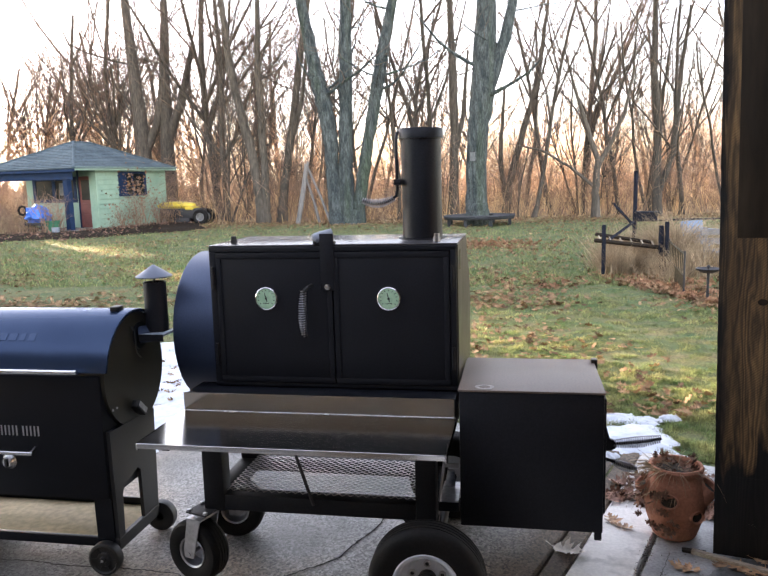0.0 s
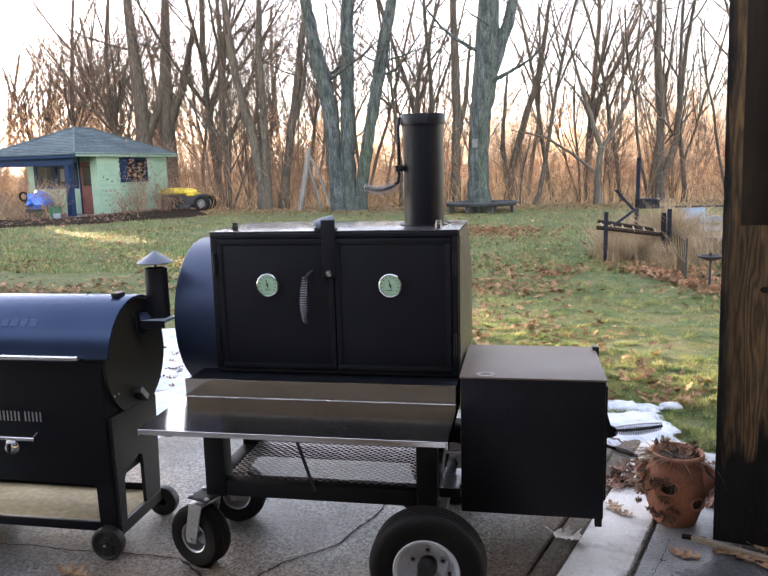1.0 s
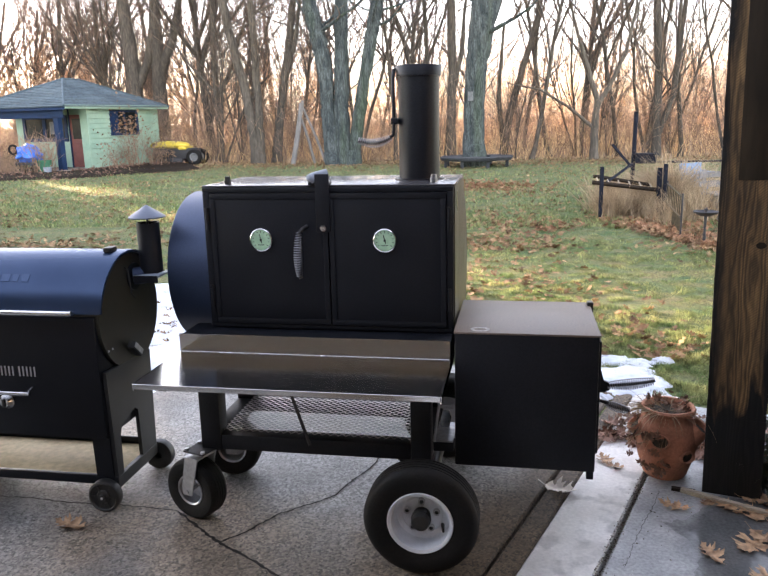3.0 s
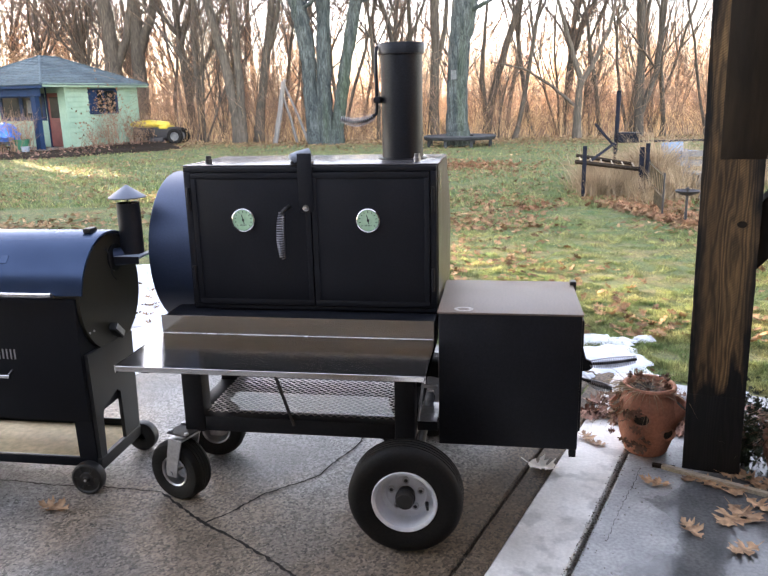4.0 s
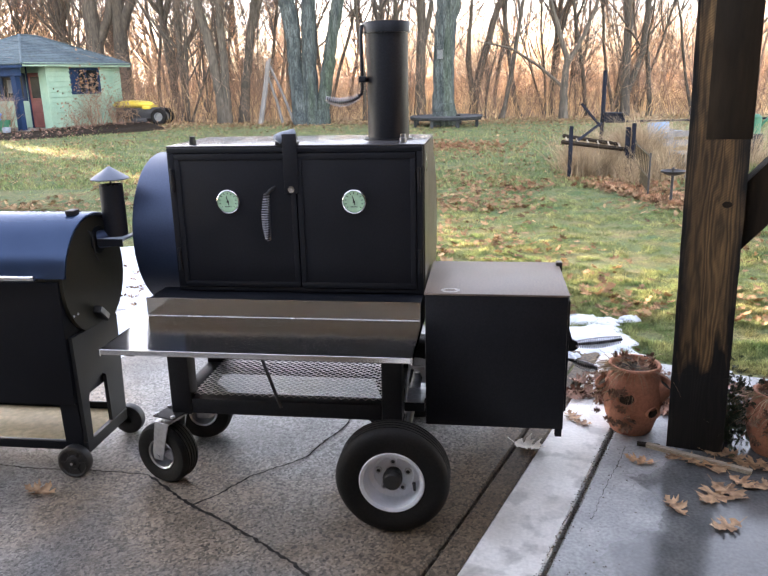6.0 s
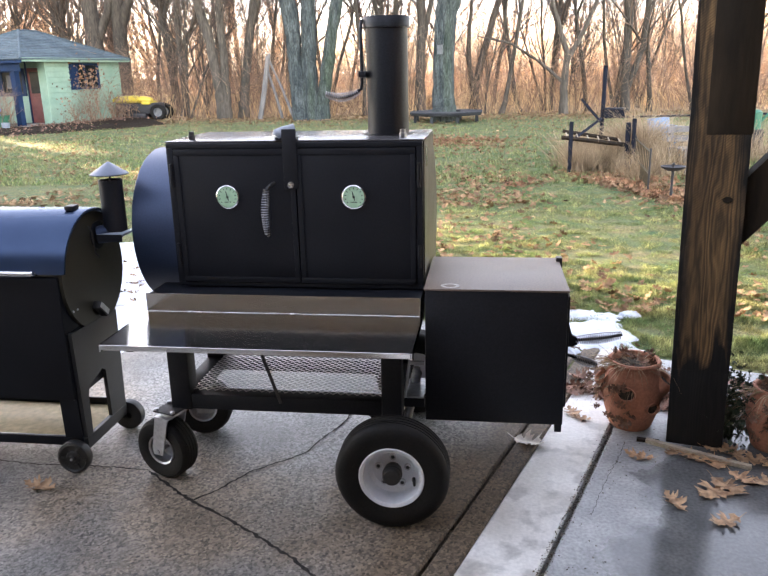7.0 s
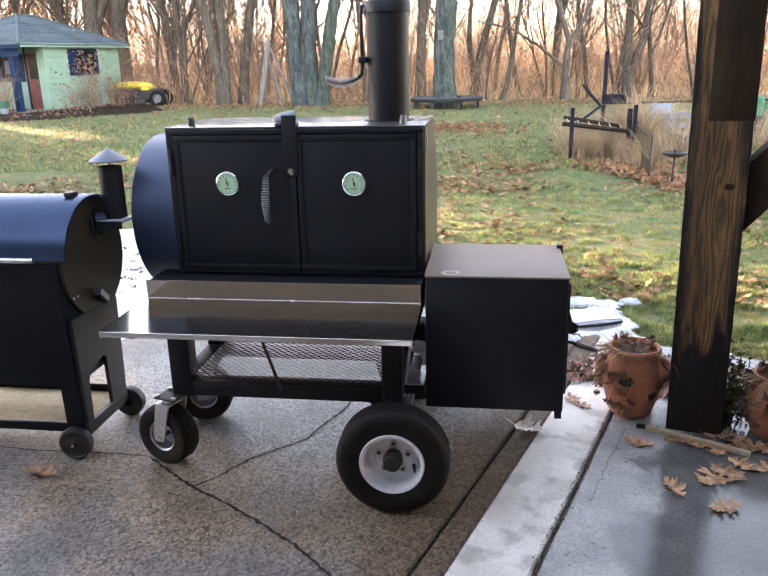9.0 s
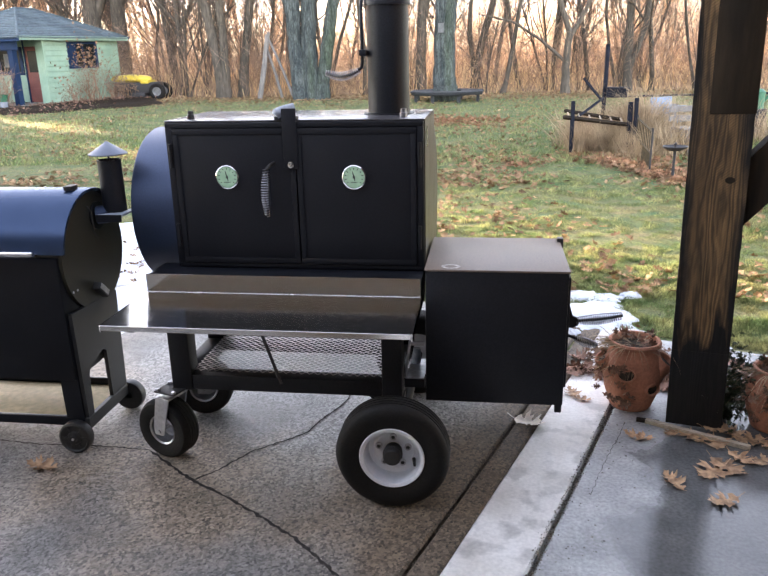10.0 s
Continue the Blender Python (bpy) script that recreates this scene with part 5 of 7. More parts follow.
for args in ((1.86, 1.50, 0.25, 0.26, 10, 1), (1.87, 1.84, 0.22, 0.09, -8, 2), (-1.05, 1.55, 0.30, 0.42, 20, 3), (-1.25, 2.15, 0.45, 0.35, 0, 4), (2.13, 1.88, 0.07, 0.05, 5, 5), (1.66, 1.2, 0.07, 0.06, 0, 6),
             (-0.98, 1.0, 0.14, 0.12, 0, 7), (2.35, 0.62, 0.10, 0.08, 0, 8), (2.42, 1.02, 0.08, 0.05, 0, 9),
             (-1.52, 2.6, 0.42, 0.34, 15, 10), (-1.85, 3.15, 0.5, 0.38, 30, 11), (-2.1, 3.6, 0.5, 0.2, 20, 12), (2.62, 2.35, 0.08, 0.05, 20, 14)):
    snow_patch(*args)


# ---- the garden shed ----
def build_shed():
    ang = math.degrees(math.atan2(0.978, 0.207)) - 90
    s = thing("garden_shed", "mint green shed with blue trim and grey-blue hip roof", "shed", pose(-15.33, 24.4, -0.24, 0, 0, ang))
    # local x runs to the right, y back along the side wall; the side wall stands at x = 0
    wl, wd, h = 4.2, 4.25, 2.42
    y_front = 0.0
    # side wall of lapped boards, with a window hole
    wy0, wy1, wz0, wz1 = 1.25, 2.95, 1.35, 2.36
    wall = part("side_wall", B(-0.10, -0.03, 0.0, wy0, 0.12, h), "siding", s, "mint green lapped board wall")
    part("wall_piece", B(-0.10, -0.03, wy1, wd, 0.12, h), "siding", wall)
    part("wall_piece", B(-0.10, -0.03, wy0, wy1, 0.12, wz0), "siding", wall)
    part("wall_piece", B(-0.10, -0.03, wy0, wy1, wz1, h), "siding", wall)
    part("ceiling_board", B(-wl - 0.3, 0.3, -1.41, wd + 0.25, h + 0.005, h + 0.03), "bluepaint", s, "dark blue soffit")
    part("door_lintel", B(-1.3, -0.45, 0.42, 0.5, 2.201, h), "siding", s)
    nb = 12
    lap = (h - 0.12) / nb
    for k in range(nb):
        z = 0.12 + k * lap
        spans = [(0.0, wd)] if (z + lap < wz0 or z > wz1) else [(0.0, wy0), (wy1, wd)]
        for a, b in spans:
            bm = prism([(-0.029, z), (0.018, z), (0.018, z + 0.02), (-0.014, z + lap - 0.026), (-0.029, z + lap - 0.026)], "y", a, b)
            part("board", bm, "siding", wall)
    part("corner_board", B(-0.115, 0.024, -0.03, 0.085, 0.1, h), "siding", s, "pale green corner board")
    part("return_wall", B(-0.34, -0.116, -0.02, 0.03, 0.12, h), "siding", s, "")
    win = part("side_window", B(-0.07, 0.012, wy0, wy0 + 0.09, wz0, wz1), "bluepaint", s, "dark window in a blue frame")
    part("window_jamb", B(-0.07, 0.012, wy1 - 0.09, wy1, wz0, wz1), "bluepaint", win)
    part("window_head", B(-0.07, 0.012, wy0 + 0.09, wy1 - 0.09, wz1 - 0.08, wz1), "bluepaint", win)
    part("window_sill", B(-0.07, 0.04, wy0 + 0.09, wy1 - 0.09, wz0, wz0 + 0.07), "bluepaint", win)
    part("shutter", B(-0.02, 0.02, wy0 + 0.091, wy0 + 0.48, wz0 + 0.072, wz1 - 0.081), "bluepaint", win, "blue shutter")
    part("mullion", B(-0.05, 0.0, 2.12, 2.17, wz0 + 0.072, wz1 - 0.081), "bluepaint", win)
    part("pane", B(-0.055, -0.045, wy0 + 0.481, 2.119, wz0 + 0.072, wz1 - 0.081), "glass", win)
    part("pane", B(-0.055, -0.045, 2.171, wy1 - 0.091, wz0 + 0.072, wz1 - 0.081), "glass", win)
    # recessed porch front
    fw = part("front_wall", B(-wl, -1.35, 0.5, 0.58, 0.12, 1.15), "siding", s, "mint green porch wall")
    part("wall_piece", B(-wl, -1.35, 0.5, 0.58, 2.2, h), "siding", fw)
    part("wall_piece", B(-wl, -wl + 0.3, 0.5, 0.58, 1.15, 2.2), "siding", fw)
    part("wall_piece", B(-1.5, -1.35, 0.5, 0.58, 1.15, 2.2), "siding", fw)
    fwin = part("front_window", B(-wl + 0.3, -1.5, 0.47, 0.53, 1.15, 1.29), "bluepaint", s, "wide dark porch window with blue frame")
    part("window_head", B(-wl + 0.3, -1.5, 0.47, 0.53, 2.06, 2.2), "bluepaint", fwin)
    for x in (-wl + 0.3, -2.82, -1.66):
        part("window_jamb", B(x, x + 0.16, 0.47, 0.53, 1.29, 2.06), "bluepaint", fwin)
    part("pane", B(-wl + 0.46, -2.82, 0.50, 0.51, 1.29, 2.06), "glass", fwin)
    part("pane", B(-2.66, -1.66, 0.50, 0.51, 1.29, 2.06), "glass", fwin)
    part("curtain", B(-2.45, -2.0, 0.485, 0.495, 1.45, 1.95), "birdbox", fwin, "pale board behind the window")
    d = part("door", B(-1.3, -0.45, 0.42, 0.48, 0.14, 2.2), "redpaint", s, "faded red panel door")
    part("door_glass", B(-1.18, -0.57, 0.405, 0.4195, 1.25, 2.05), "glass", d, "dark door glass")
    for z in (0.3, 0.75):
        part("door_panel", B(-1.16, -0.59, 0.40, 0.4195, z, z + 0.36, bevel=0.01), "redpaint", d)
    part("door_casing", B(-1.35, -1.301, 0.38, 0.5, 0.12, h), "bluepaint", s)
    part("door_casing", B(-0.449, -0.341, 0.38, 0.5, 0.12, h), "bluepaint", s)
    part("porch_floor", B(-wl, 0.0, -1.25, 0.7, 0.0, 0.118), "board", s, "grey board porch floor")
    part("back_wall", B(-wl, -0.1, wd - 0.08, wd, 0.12, h), "siding", s)
    part("far_wall", B(-wl - 0.08, -wl, 0.5, wd, 0.12, h), "siding", s)
    for x in (-0.42, -4.4):
        part("porch_post", B(x - 0.11, x + 0.11, -1.18, -0.96, 0.119, h - 0.1), "bluepaint", s, "blue porch post")
    # scalloped valance
    out = [(-wl, h - 0.02)]
    nsc = 30
    for k in range(nsc * 6 + 1):
        x = -wl + wl * k / (nsc * 6)
        out.append((x, h - 0.32 - 0.035 * abs(math.sin(math.pi * k / 6))))
    out.append((0.0, h - 0.02))
    part("valance", prism(out, "y", -1.21, -1.185), "bluepaint", s, "blue scalloped valance")
    part("fascia", B(-wl - 0.35, 0.35, -1.46, -1.42, h - 0.06, h + 0.10), "bluepaint", s, "")
    part("fascia", B(0.31, 0.35, -1.419, wd + 0.3, h - 0.02, h + 0.12), "siding", s, "pale green eave board")
    # hip roof: four planes of shingle courses
    x0, x1, y0, y1, z0, z1 = -wl - 0.38, 0.38, -1.5, wd + 0.35, h + 0.06, 3.62
    ymid, xm = (y0 + y1) / 2, (x0 + x1) / 2
    r0, r1 = Vector((xm, ymid - 0.45, z1)), Vector((xm, ymid + 0.45, z1))
    c = [Vector((x0, y0, z0)), Vector((x1, y0, z0)), Vector((x1, y1, z0)), Vector((x0, y1, z0))]
    for a, b, ra, rb in ((c[0], c[1], r0, r0), (c[1], c[2], r0, r1), (c[2], c[3], r1, r1), (c[3], c[0], r1, r0)):
        up = (rb - b).cross(b - a).normalized()
        if up.z < 0:
            up = -up
        bm = bmesh.new()
        vs = [bm.verts.new(v - up * 0.022) for v in ((a, b, rb) if ra is rb else (a, b, rb, ra))]
        bm.faces.new(vs)
        slope = part("roof_slope", bm, "shingle", s, "grey-blue shingled hip slope")
        rows = 17
        for k in range(rows):
            f0, f1 = k / rows, min(0.998, (k + 1.12) / rows)
            bm = bmesh.new()
            p = [a.lerp(ra, f0) + up * 0.03, b.lerp(rb, f0) + up * 0.03, b.lerp(rb, f1) + up * 0.008, a.lerp(ra, f1) + up * 0.008]
            q = [v - up * 0.026 for v in p]
            vs = [bm.verts.new(v) for v in p] + [bm.verts.new(v) for v in q]
            for fc in ((0, 1, 2, 3), (7, 6, 5, 4), (0, 4, 5, 1), (1, 5, 6, 2), (2, 6, 7, 3), (3, 7, 4, 0)):
                bm.faces.new([vs[i] for i in fc])
            part("shingle_course", bm, "shingle", slope)
    for a, b in ((c[1], r0), (c[0], r0), (r0, r1), (c[2], r1)):
        part("ridge_cap", tube(bmesh.new(), [a + Vector((0, 0, 0.03)), b + Vector((0, 0, 0.03))], 0.05, 6), "shingle", s, "")
    # mulched bed round the shed's near corner
    verts, faces = [(0.1, -0.8, 0.10)], []
    rim = []
    for i in range(60):
        a = 2 * math.pi * i / 60
        k = 1 + 0.07 * math.sin(3 * a + 1) + 0.05 * math.sin(7 * a)
        rim.append((0.1 + 4.1 * k * math.cos(a), -0.8 + 5.4 * k * math.sin(a)))
    for q, z in ((0.7, 0.09), (0.9, 0.10), (1.0, 0.02)):
        verts += [(0.1 + (x - 0.1) * q, -0.8 + (y + 0.8) * q, z + 0.03 + (0.03 * noise.noise(Vector((x * 2, y * 2, q * 5))) if q < 1 else 0)) for x, y in rim]
    for i in range(60):
        faces.append((0, 1 + i, 1 + (i + 1) % 60))
        for j in (0, 1):
            a, b = 1 + j * 60 + i, 1 + j * 60 + (i + 1) % 60
            faces.append((a, a + 60, b + 60, b))
    bed = raw("flower_bed", verts, faces, "mulch", smooth=True)
    bed.matrix_basis = s.matrix_basis.copy()
    tagged(bed, "dark mulched flower bed beside the shed", "flower bed", kind="structure")
    return s


shed = build_shed()


def shrubs():
    """Bare twiggy shrubs and dry stalks in the beds by the shed."""
    m = shed.matrix_basis
    for n, (lx, ly, hh, spread, cnt, mt) in enumerate(((0.55, 1.8, 1.9, 0.55, 60, "thicket"), (0.7, 3.2, 1.6, 0.6, 55, "thicket"), (0.6, 0.7, 1.1, 0.4, 36, "thicket"), (-0.75, -1.7, 1.8, 0.5, 110, "thicket"),
                                                       (-4.9, -1.6, 1.4, 0.9, 300, "thicket"), (-1.9, -1.6, 1.0, 0.5, 70, "dark_leaf"), (-5.9, -0.6, 1.5, 0.9, 300, "thicket"), (0.9, 4.2, 0.9, 0.6, 100, "brush"), (-2.35, -2.7, 1.0, 0.6, 170, "straw"), (-1.45, -2.5, 0.7, 0.5, 90, "thicket"), (-2.7, -2.3, 1.2, 0.7, 240, "thicket"))):
        rng = random.Random(50 + n)
        v, f = [], []
        for _ in range(cnt):
            base = m @ Vector((lx + rng.gauss(0, spread * 0.35), ly + rng.gauss(0, spread * 0.5), 0.05))
            d = (rng.gauss(0, 0.35), rng.gauss(0, 0.35), 1)
            wild(v, f, base, d, hh * rng.uniform(0.5, 1.1), 0.011, rng, 0.35, 4)
            for _ in range(2):
                wild(v, f, base + Vector(d).normalized() * hh * rng.uniform(0.2, 0.7), (rng.gauss(0, 0.8), rng.gauss(0, 0.8), 0.7), hh * 0.35, 0.007, rng, 0.4, 3)
        if n in (0, 1, 2):
            for _ in range(80):
                lv, lf = leaf_mesh(rng.uniform(0.08, 0.14), rng.randrange(20))
                q = Matrix.Translation(m @ Vector((lx + rng.gauss(0, 0.25), ly + rng.gauss(0, 0.55), abs(rng.gauss(1.75 if n == 0 else 0.7, 0.42))))) @ pose(0, 0, 0, rng.uniform(0, 360), rng.uniform(0, 360), 0)
                k = len(v)
                v += [tuple(q @ Vector(p)) for p in lv]
                f += [tuple(i + k for i in fc) for fc in lf]
        if n == 0:
            lv0, lf0 = [], []
            for _ in range(70):
                lv, lf = leaf_mesh(rng.uniform(0.10, 0.17), rng.randrange(20))
                q = Matrix.Translation(m @ Vector((0.35 + rng.gauss(0, 0.15), 1.9 + rng.gauss(0, 0.45), rng.gauss(1.85, 0.28)))) @ pose(0, 0, 0, rng.uniform(0, 360), rng.uniform(0, 360), 0)
                k = len(lv0)
                lv0 += [tuple(q @ Vector(p)) for p in lv]
                lf0 += [tuple(i + k for i in fc) for fc in lf]
            tagged(raw("hanging_leaves", lv0, lf0, "drift"), "rusty dead leaves clinging to a shrub by the window", "leaves", kind="stuff")
        tagged(raw("shrub", v, f, mt), "bare twiggy shrub with a few dry leaves by the shed" if mt in ("brush", "thicket") else "clump of dry garden stalks by the shed", "shrub", "shrubs by the shed")


shrubs()


def blob(bm, centre, radii, seed, rough=0.18):
    r = bmesh.ops.create_icosphere(bm, subdivisions=3, radius=1.0)
    for v in r["verts"]:
        k = 1 + rough * noise.noise(v.co * 2.3 + Vector((seed, 0, 0))) + rough * 0.6 * noise.noise(v.co * 5 + Vector((0, seed, 0)))
        v.co = Vector(centre) + Vector((v.co.x * radii[0], v.co.y * radii[1], v.co.z * radii[2])) * k
    return bm


def yard_things():
    m = shed.matrix_basis
    q = m @ Vector((-1.15, -1.95, 0.02))
    t = thing("tarp_heap", "crumpled blue tarp over a wire cart by the shed", "tarp", Matrix.Translation(q))
    part("tarp", blob(bmesh.new(), (0.02, 0, 0.74), (0.44, 0.40, 0.36), 9, 0.5), "tarp", t, "crumpled bright blue tarp", True)
    part("cart_bed", B(-0.42, 0.42, -0.3, 0.3, 0.36, 0.46, bevel=0.02), "iron", t)
    for x in (-0.3, 0.3):
        part("cart_leg", tube(bmesh.new(), [(x, -0.2, 0.0), (x * 0.9, -0.2, 0.37)], 0.025, 8), "iron", t)
        part("cart_leg", tube(bmesh.new(), [(x, 0.2, 0.0), (x * 0.9, 0.2, 0.37)], 0.025, 8), "iron", t)
    mm = Matrix.Translation((-0.62, 0, 0.92)) @ Matrix.Rotation(radians(90), 4, "X")
    part("cart_wheel", lathe([(0.13, -0.03), (0.19, -0.035), (0.2, 0), (0.19, 0.035), (0.13, 0.03)], 24, mm, close=True), "rubber", t, "black spare wheel", True)
    part("wheel_strut", tube(bmesh.new(), [(-0.6, 0, 0.75), (-0.42, 0, 0.44)], 0.02, 8), "iron", t)
    q = m @ Vector((-0.72, -1.7, 0.0))
    bin_ = thing("garden_tub", "dark green plastic garden tub by the shed", "tub", Matrix.Translation(q))
    part("tub", lathe([(0, 0), (0.22, 0), (0.29, 0.5), (0.31, 0.51), (0.31, 0.54), (0.27, 0.54), (0.2, 0.06), (0, 0.05)], 24), "green", bin_, "dark green tub", True)
    q = m @ Vector((-0.35, -1.9, 0.0))
    jug = thing("garden_bucket", "small grey bucket on the mulch", "bucket", Matrix.Translation(q))
    part("bucket", lathe([(0, 0), (0.12, 0), (0.15, 0.28), (0.16, 0.29), (0.14, 0.29), (0.11, 0.03), (0, 0.03)], 20), "pipe", jug, "grey plastic bucket", True)
    # lawn tractor behind the shed's corner
    t = thing("lawn_tractor", "yellow and black lawn tractor parked by the shed", "lawn tractor", pose(-13.28, 28.2, lawn_z(28.2), 0, 0, 4))
    part("hood", blob(bmesh.new(), (-0.55, 0, 0.86), (0.95, 0.34, 0.17), 2, 0.05), "yellow", t, "yellow rounded hood", True)
    part("chassis", B(-1.2, 0.75, -0.34, 0.34, 0.26, 0.72, bevel=0.06), "iron", t, "black chassis", True)
    part("fender", B(0.0, 0.36, -0.45, 0.45, 0.66, 0.80, bevel=0.04), "yellow", t, "yellow rear fender", True)
    for x, y, r, w in ((0.70, -0.43, 0.34, 0.2), (0.70, 0.43, 0.34, 0.2), (-0.95, -0.4, 0.21, 0.14), (-0.95, 0.4, 0.21, 0.14)):
        tyre_wheel(t, "wheel", (x, y, r), r, w, r * 0.5, -1 if y < 0 else 1, "black tractor tyre with grey rim", hub=False, rim_mat="iron_rim", grooves=3)
    part("deck", B(-0.5, 0.2, -0.55, 0.55, 0.12, 0.299, bevel=0.04), "iron", t, "black cutting deck", True)


yard_things()


# ---- the fenced garden bed ----
def build_garden():
    f = thing("garden_fence", "weathered navy posts carrying a wooden ladder rail", "fence", pose(0, 0, 0))
    for x, y, h, w in ((2.47, 8.98, 0.84, 0.058), (3.355, 9.26, 0.80, 0.07), (3.43, 9.22, 0.86, 0.06), (4.9, 10.5, 0.92, 0.09)):
        z = lawn_z(y) - 0.03
        part("post", B(x - w / 2, x + w / 2, y - w / 2, y + w / 2, z, z + h, bevel=0.008), "fence", f, "weathered navy post")
    # ladder laid flat between the posts
    a, b = Vector((2.33, 8.95, 0.50)), Vector((3.30, 9.18, 0.36))
    d, n = (b - a), Vector((-0.22, 0.97, 0.20)) * 0.27
    la = part("ladder_side", tube(bmesh.new(), [a, b], 0.032, 4), "timber_dark", f, "long dark ladder rail")
    part("ladder_side", tube(bmesh.new(), [a + n + Vector((0.1, 0, 0.02)), b + n], 0.028, 4), "timber_dark", f, "long dark ladder rail")
    for k in range(6):
        p = a + d * (0.1 + 0.17 * k)
        part("rung", tube(bmesh.new(), [p, p + n + Vector((0.05, 0, 0.01))], 0.012, 6), "lath", f, "pale round rung")
    part("prop", tube(bmesh.new(), [(2.45, 8.98, 0.42), (3.02, 9.8, 0.72)], 0.026, 4), "fence", f)
    part("prop", tube(bmesh.new(), [(3.02, 9.8, 0.66), (2.72, 10.0, 1.02)], 0.022, 4), "fence", f)
    # open iron gate, swung out from the post
    p = thing("garden_gate", "open rusty iron garden gate with thin upright bars", "gate", pose(3.45, 9.12, lawn_z(8.2), 0, 0, -95))
    for k in range(10):
        x = 0.05 + k * 0.205
        part("bar", tube(bmesh.new(), [(x, 0, 0.02), (x, 0, 0.545)], 0.0065, 6), "gate", p)
    for k in range(9):
        x = 0.152 + k * 0.205
        part("short_bar", tube(bmesh.new(), [(x, 0, 0.02), (x, 0, 0.255)], 0.007, 6), "gate", p)
    for z in (0.03, 0.255, 0.53):
        part("gate_rail", tube(bmesh.new(), [(0.0, 0.001, z), (1.93, 0.001, z)], 0.014, 6), "gate", p)
    for x in (0.0, 1.93):
        part("gate_stile", tube(bmesh.new(), [(x, 0, -0.02), (x, 0, 0.575)], 0.013, 8), "iron", p)
    # pole with a hanging feeder
    q = thing("feeder_pole", "tall dark iron pole with a tray feeder", "bird feeder", pose(3.07, 10.1, lawn_z(10.1), 0, 0.6, 0))
    part("pole", tube(bmesh.new(), [(0, 0, -0.05), (0, 0, 1.62)], 0.034, 8), "fence", q, "tall iron pole", True)
    part("feeder_tray", B(0.02, 0.34, -0.14, 0.14, 0.80, 0.94, bevel=0.012), "fence", q, "dark tray feeder")
    part("feeder_roof", B(-0.0, 0.36, -0.17, 0.17, 0.942, 0.958), "fence", q)
    # bird bath
    bb = thing("bird_bath", "small dark iron bird bath on a stalk", "bird bath", pose(3.42, 6.55, lawn_z(6.5)))
    part("bowl", lathe([(0, 0.355), (0.06, 0.36), (0.135, 0.395), (0.145, 0.415), (0.138, 0.417), (0.12, 0.402), (0.05, 0.375), (0, 0.372)], 28), "iron", bb, "shallow dark bowl", True)
    part("stalk", tube(bmesh.new(), [(0, 0, 0), (0, 0, 0.2), (0, 0, 0.356)], [0.022, 0.014, 0.018], 10), "iron", bb, "", True)
    part("foot", lathe([(0, 0.0), (0.10, 0.0), (0.10, 0.012), (0.03, 0.03), (0, 0.03)], 20), "iron", bb, "", True)
    part("finial", lathe([(0, 0.373), (0.02, 0.38), (0.012, 0.41), (0.022, 0.44), (0, 0.46)], 12), "iron", bb, "", True)
    # rail fence behind, blue chair and wheel barrow
    rl = thing("rail_fence", "low dark horizontal rail behind the garden", "fence", pose(0, 0, 0))
    part("rail", tube(bmesh.new(), [(3.9, 13.2, 0.53), (8.5, 13.6, 0.55)], 0.022, 6), "fence", rl)
    for x, y in ((5.4, 13.34), (6.9, 13.46), (8.45, 13.6)):
        part("post", B(x - 0.04, x + 0.04, y - 0.04, y + 0.04, lawn_z(y) - 0.03, 0.55), "fence", rl)
    c = thing("garden_chair", "pale blue plastic garden chair in the bed", "chair", pose(4.35, 10.6, lawn_z(10.6), 0, 0, 35))
    part("seat", B(-0.25, 0.25, -0.25, 0.25, 0.38, 0.42, bevel=0.015), "paleblue", c, "", True)
    part("backrest", B(-0.25, 0.25, 0.22, 0.26, 0.42, 0.80, bevel=0.015, m=Matrix.Rotation(radians(-10), 4, "X")), "paleblue", c, "", True)
    for x in (-0.22, 0.22):
        for y in (-0.22, 0.22):
            part("leg", tube(bmesh.new(), [(x, y, 0), (x * 0.95, y * 0.95, 0.385)], 0.02, 8), "paleblue", c)
        part("armrest", B(x - 0.03, x + 0.03, -0.22, 0.25, 0.58, 0.61, bevel=0.01), "paleblue", c)
    b = thing("garden_bench", "grey weathered slatted garden bench", "bench", pose(4.55, 9.4, lawn_z(9.4), 0, 0, 20))
    for k in range(4):
        part("slat", B(-0.55, 0.55, -0.2 + 0.1 * k, -0.12 + 0.1 * k, 0.36, 0.39, bevel=0.004), "grey_pole", b)
    for x in (-0.45, 0.45):
        part("leg_frame", B(x - 0.03, x + 0.03, -0.2, 0.18, 0.0, 0.359, bevel=0.004), "grey_pole", b)
    for k in range(2):
        part("back_slat", B(-0.55, 0.55, 0.19, 0.22, 0.46 + 0.14 * k, 0.55 + 0.14 * k, bevel=0.004), "grey_pole", b)
    for x in (-0.45, 0.45):
        part("back_post", B(x - 0.03, x + 0.03, 0.221, 0.26, 0.0, 0.72, bevel=0.004), "grey_pole", b)
    w = thing("watering_can", "green watering can beside the garden rail", "watering can", pose(6.1, 12.2, lawn_z(12.2)))
    part("can", lathe([(0, 0.45), (0.15, 0.45), (0.16, 0.75), (0.1, 0.8), (0, 0.8)], 20), "green", w, "green can", True)
    part("stand", B(-0.17, 0.17, -0.17, 0.17, 0.0, 0.449, bevel=0.01), "iron", w, "dark stand")
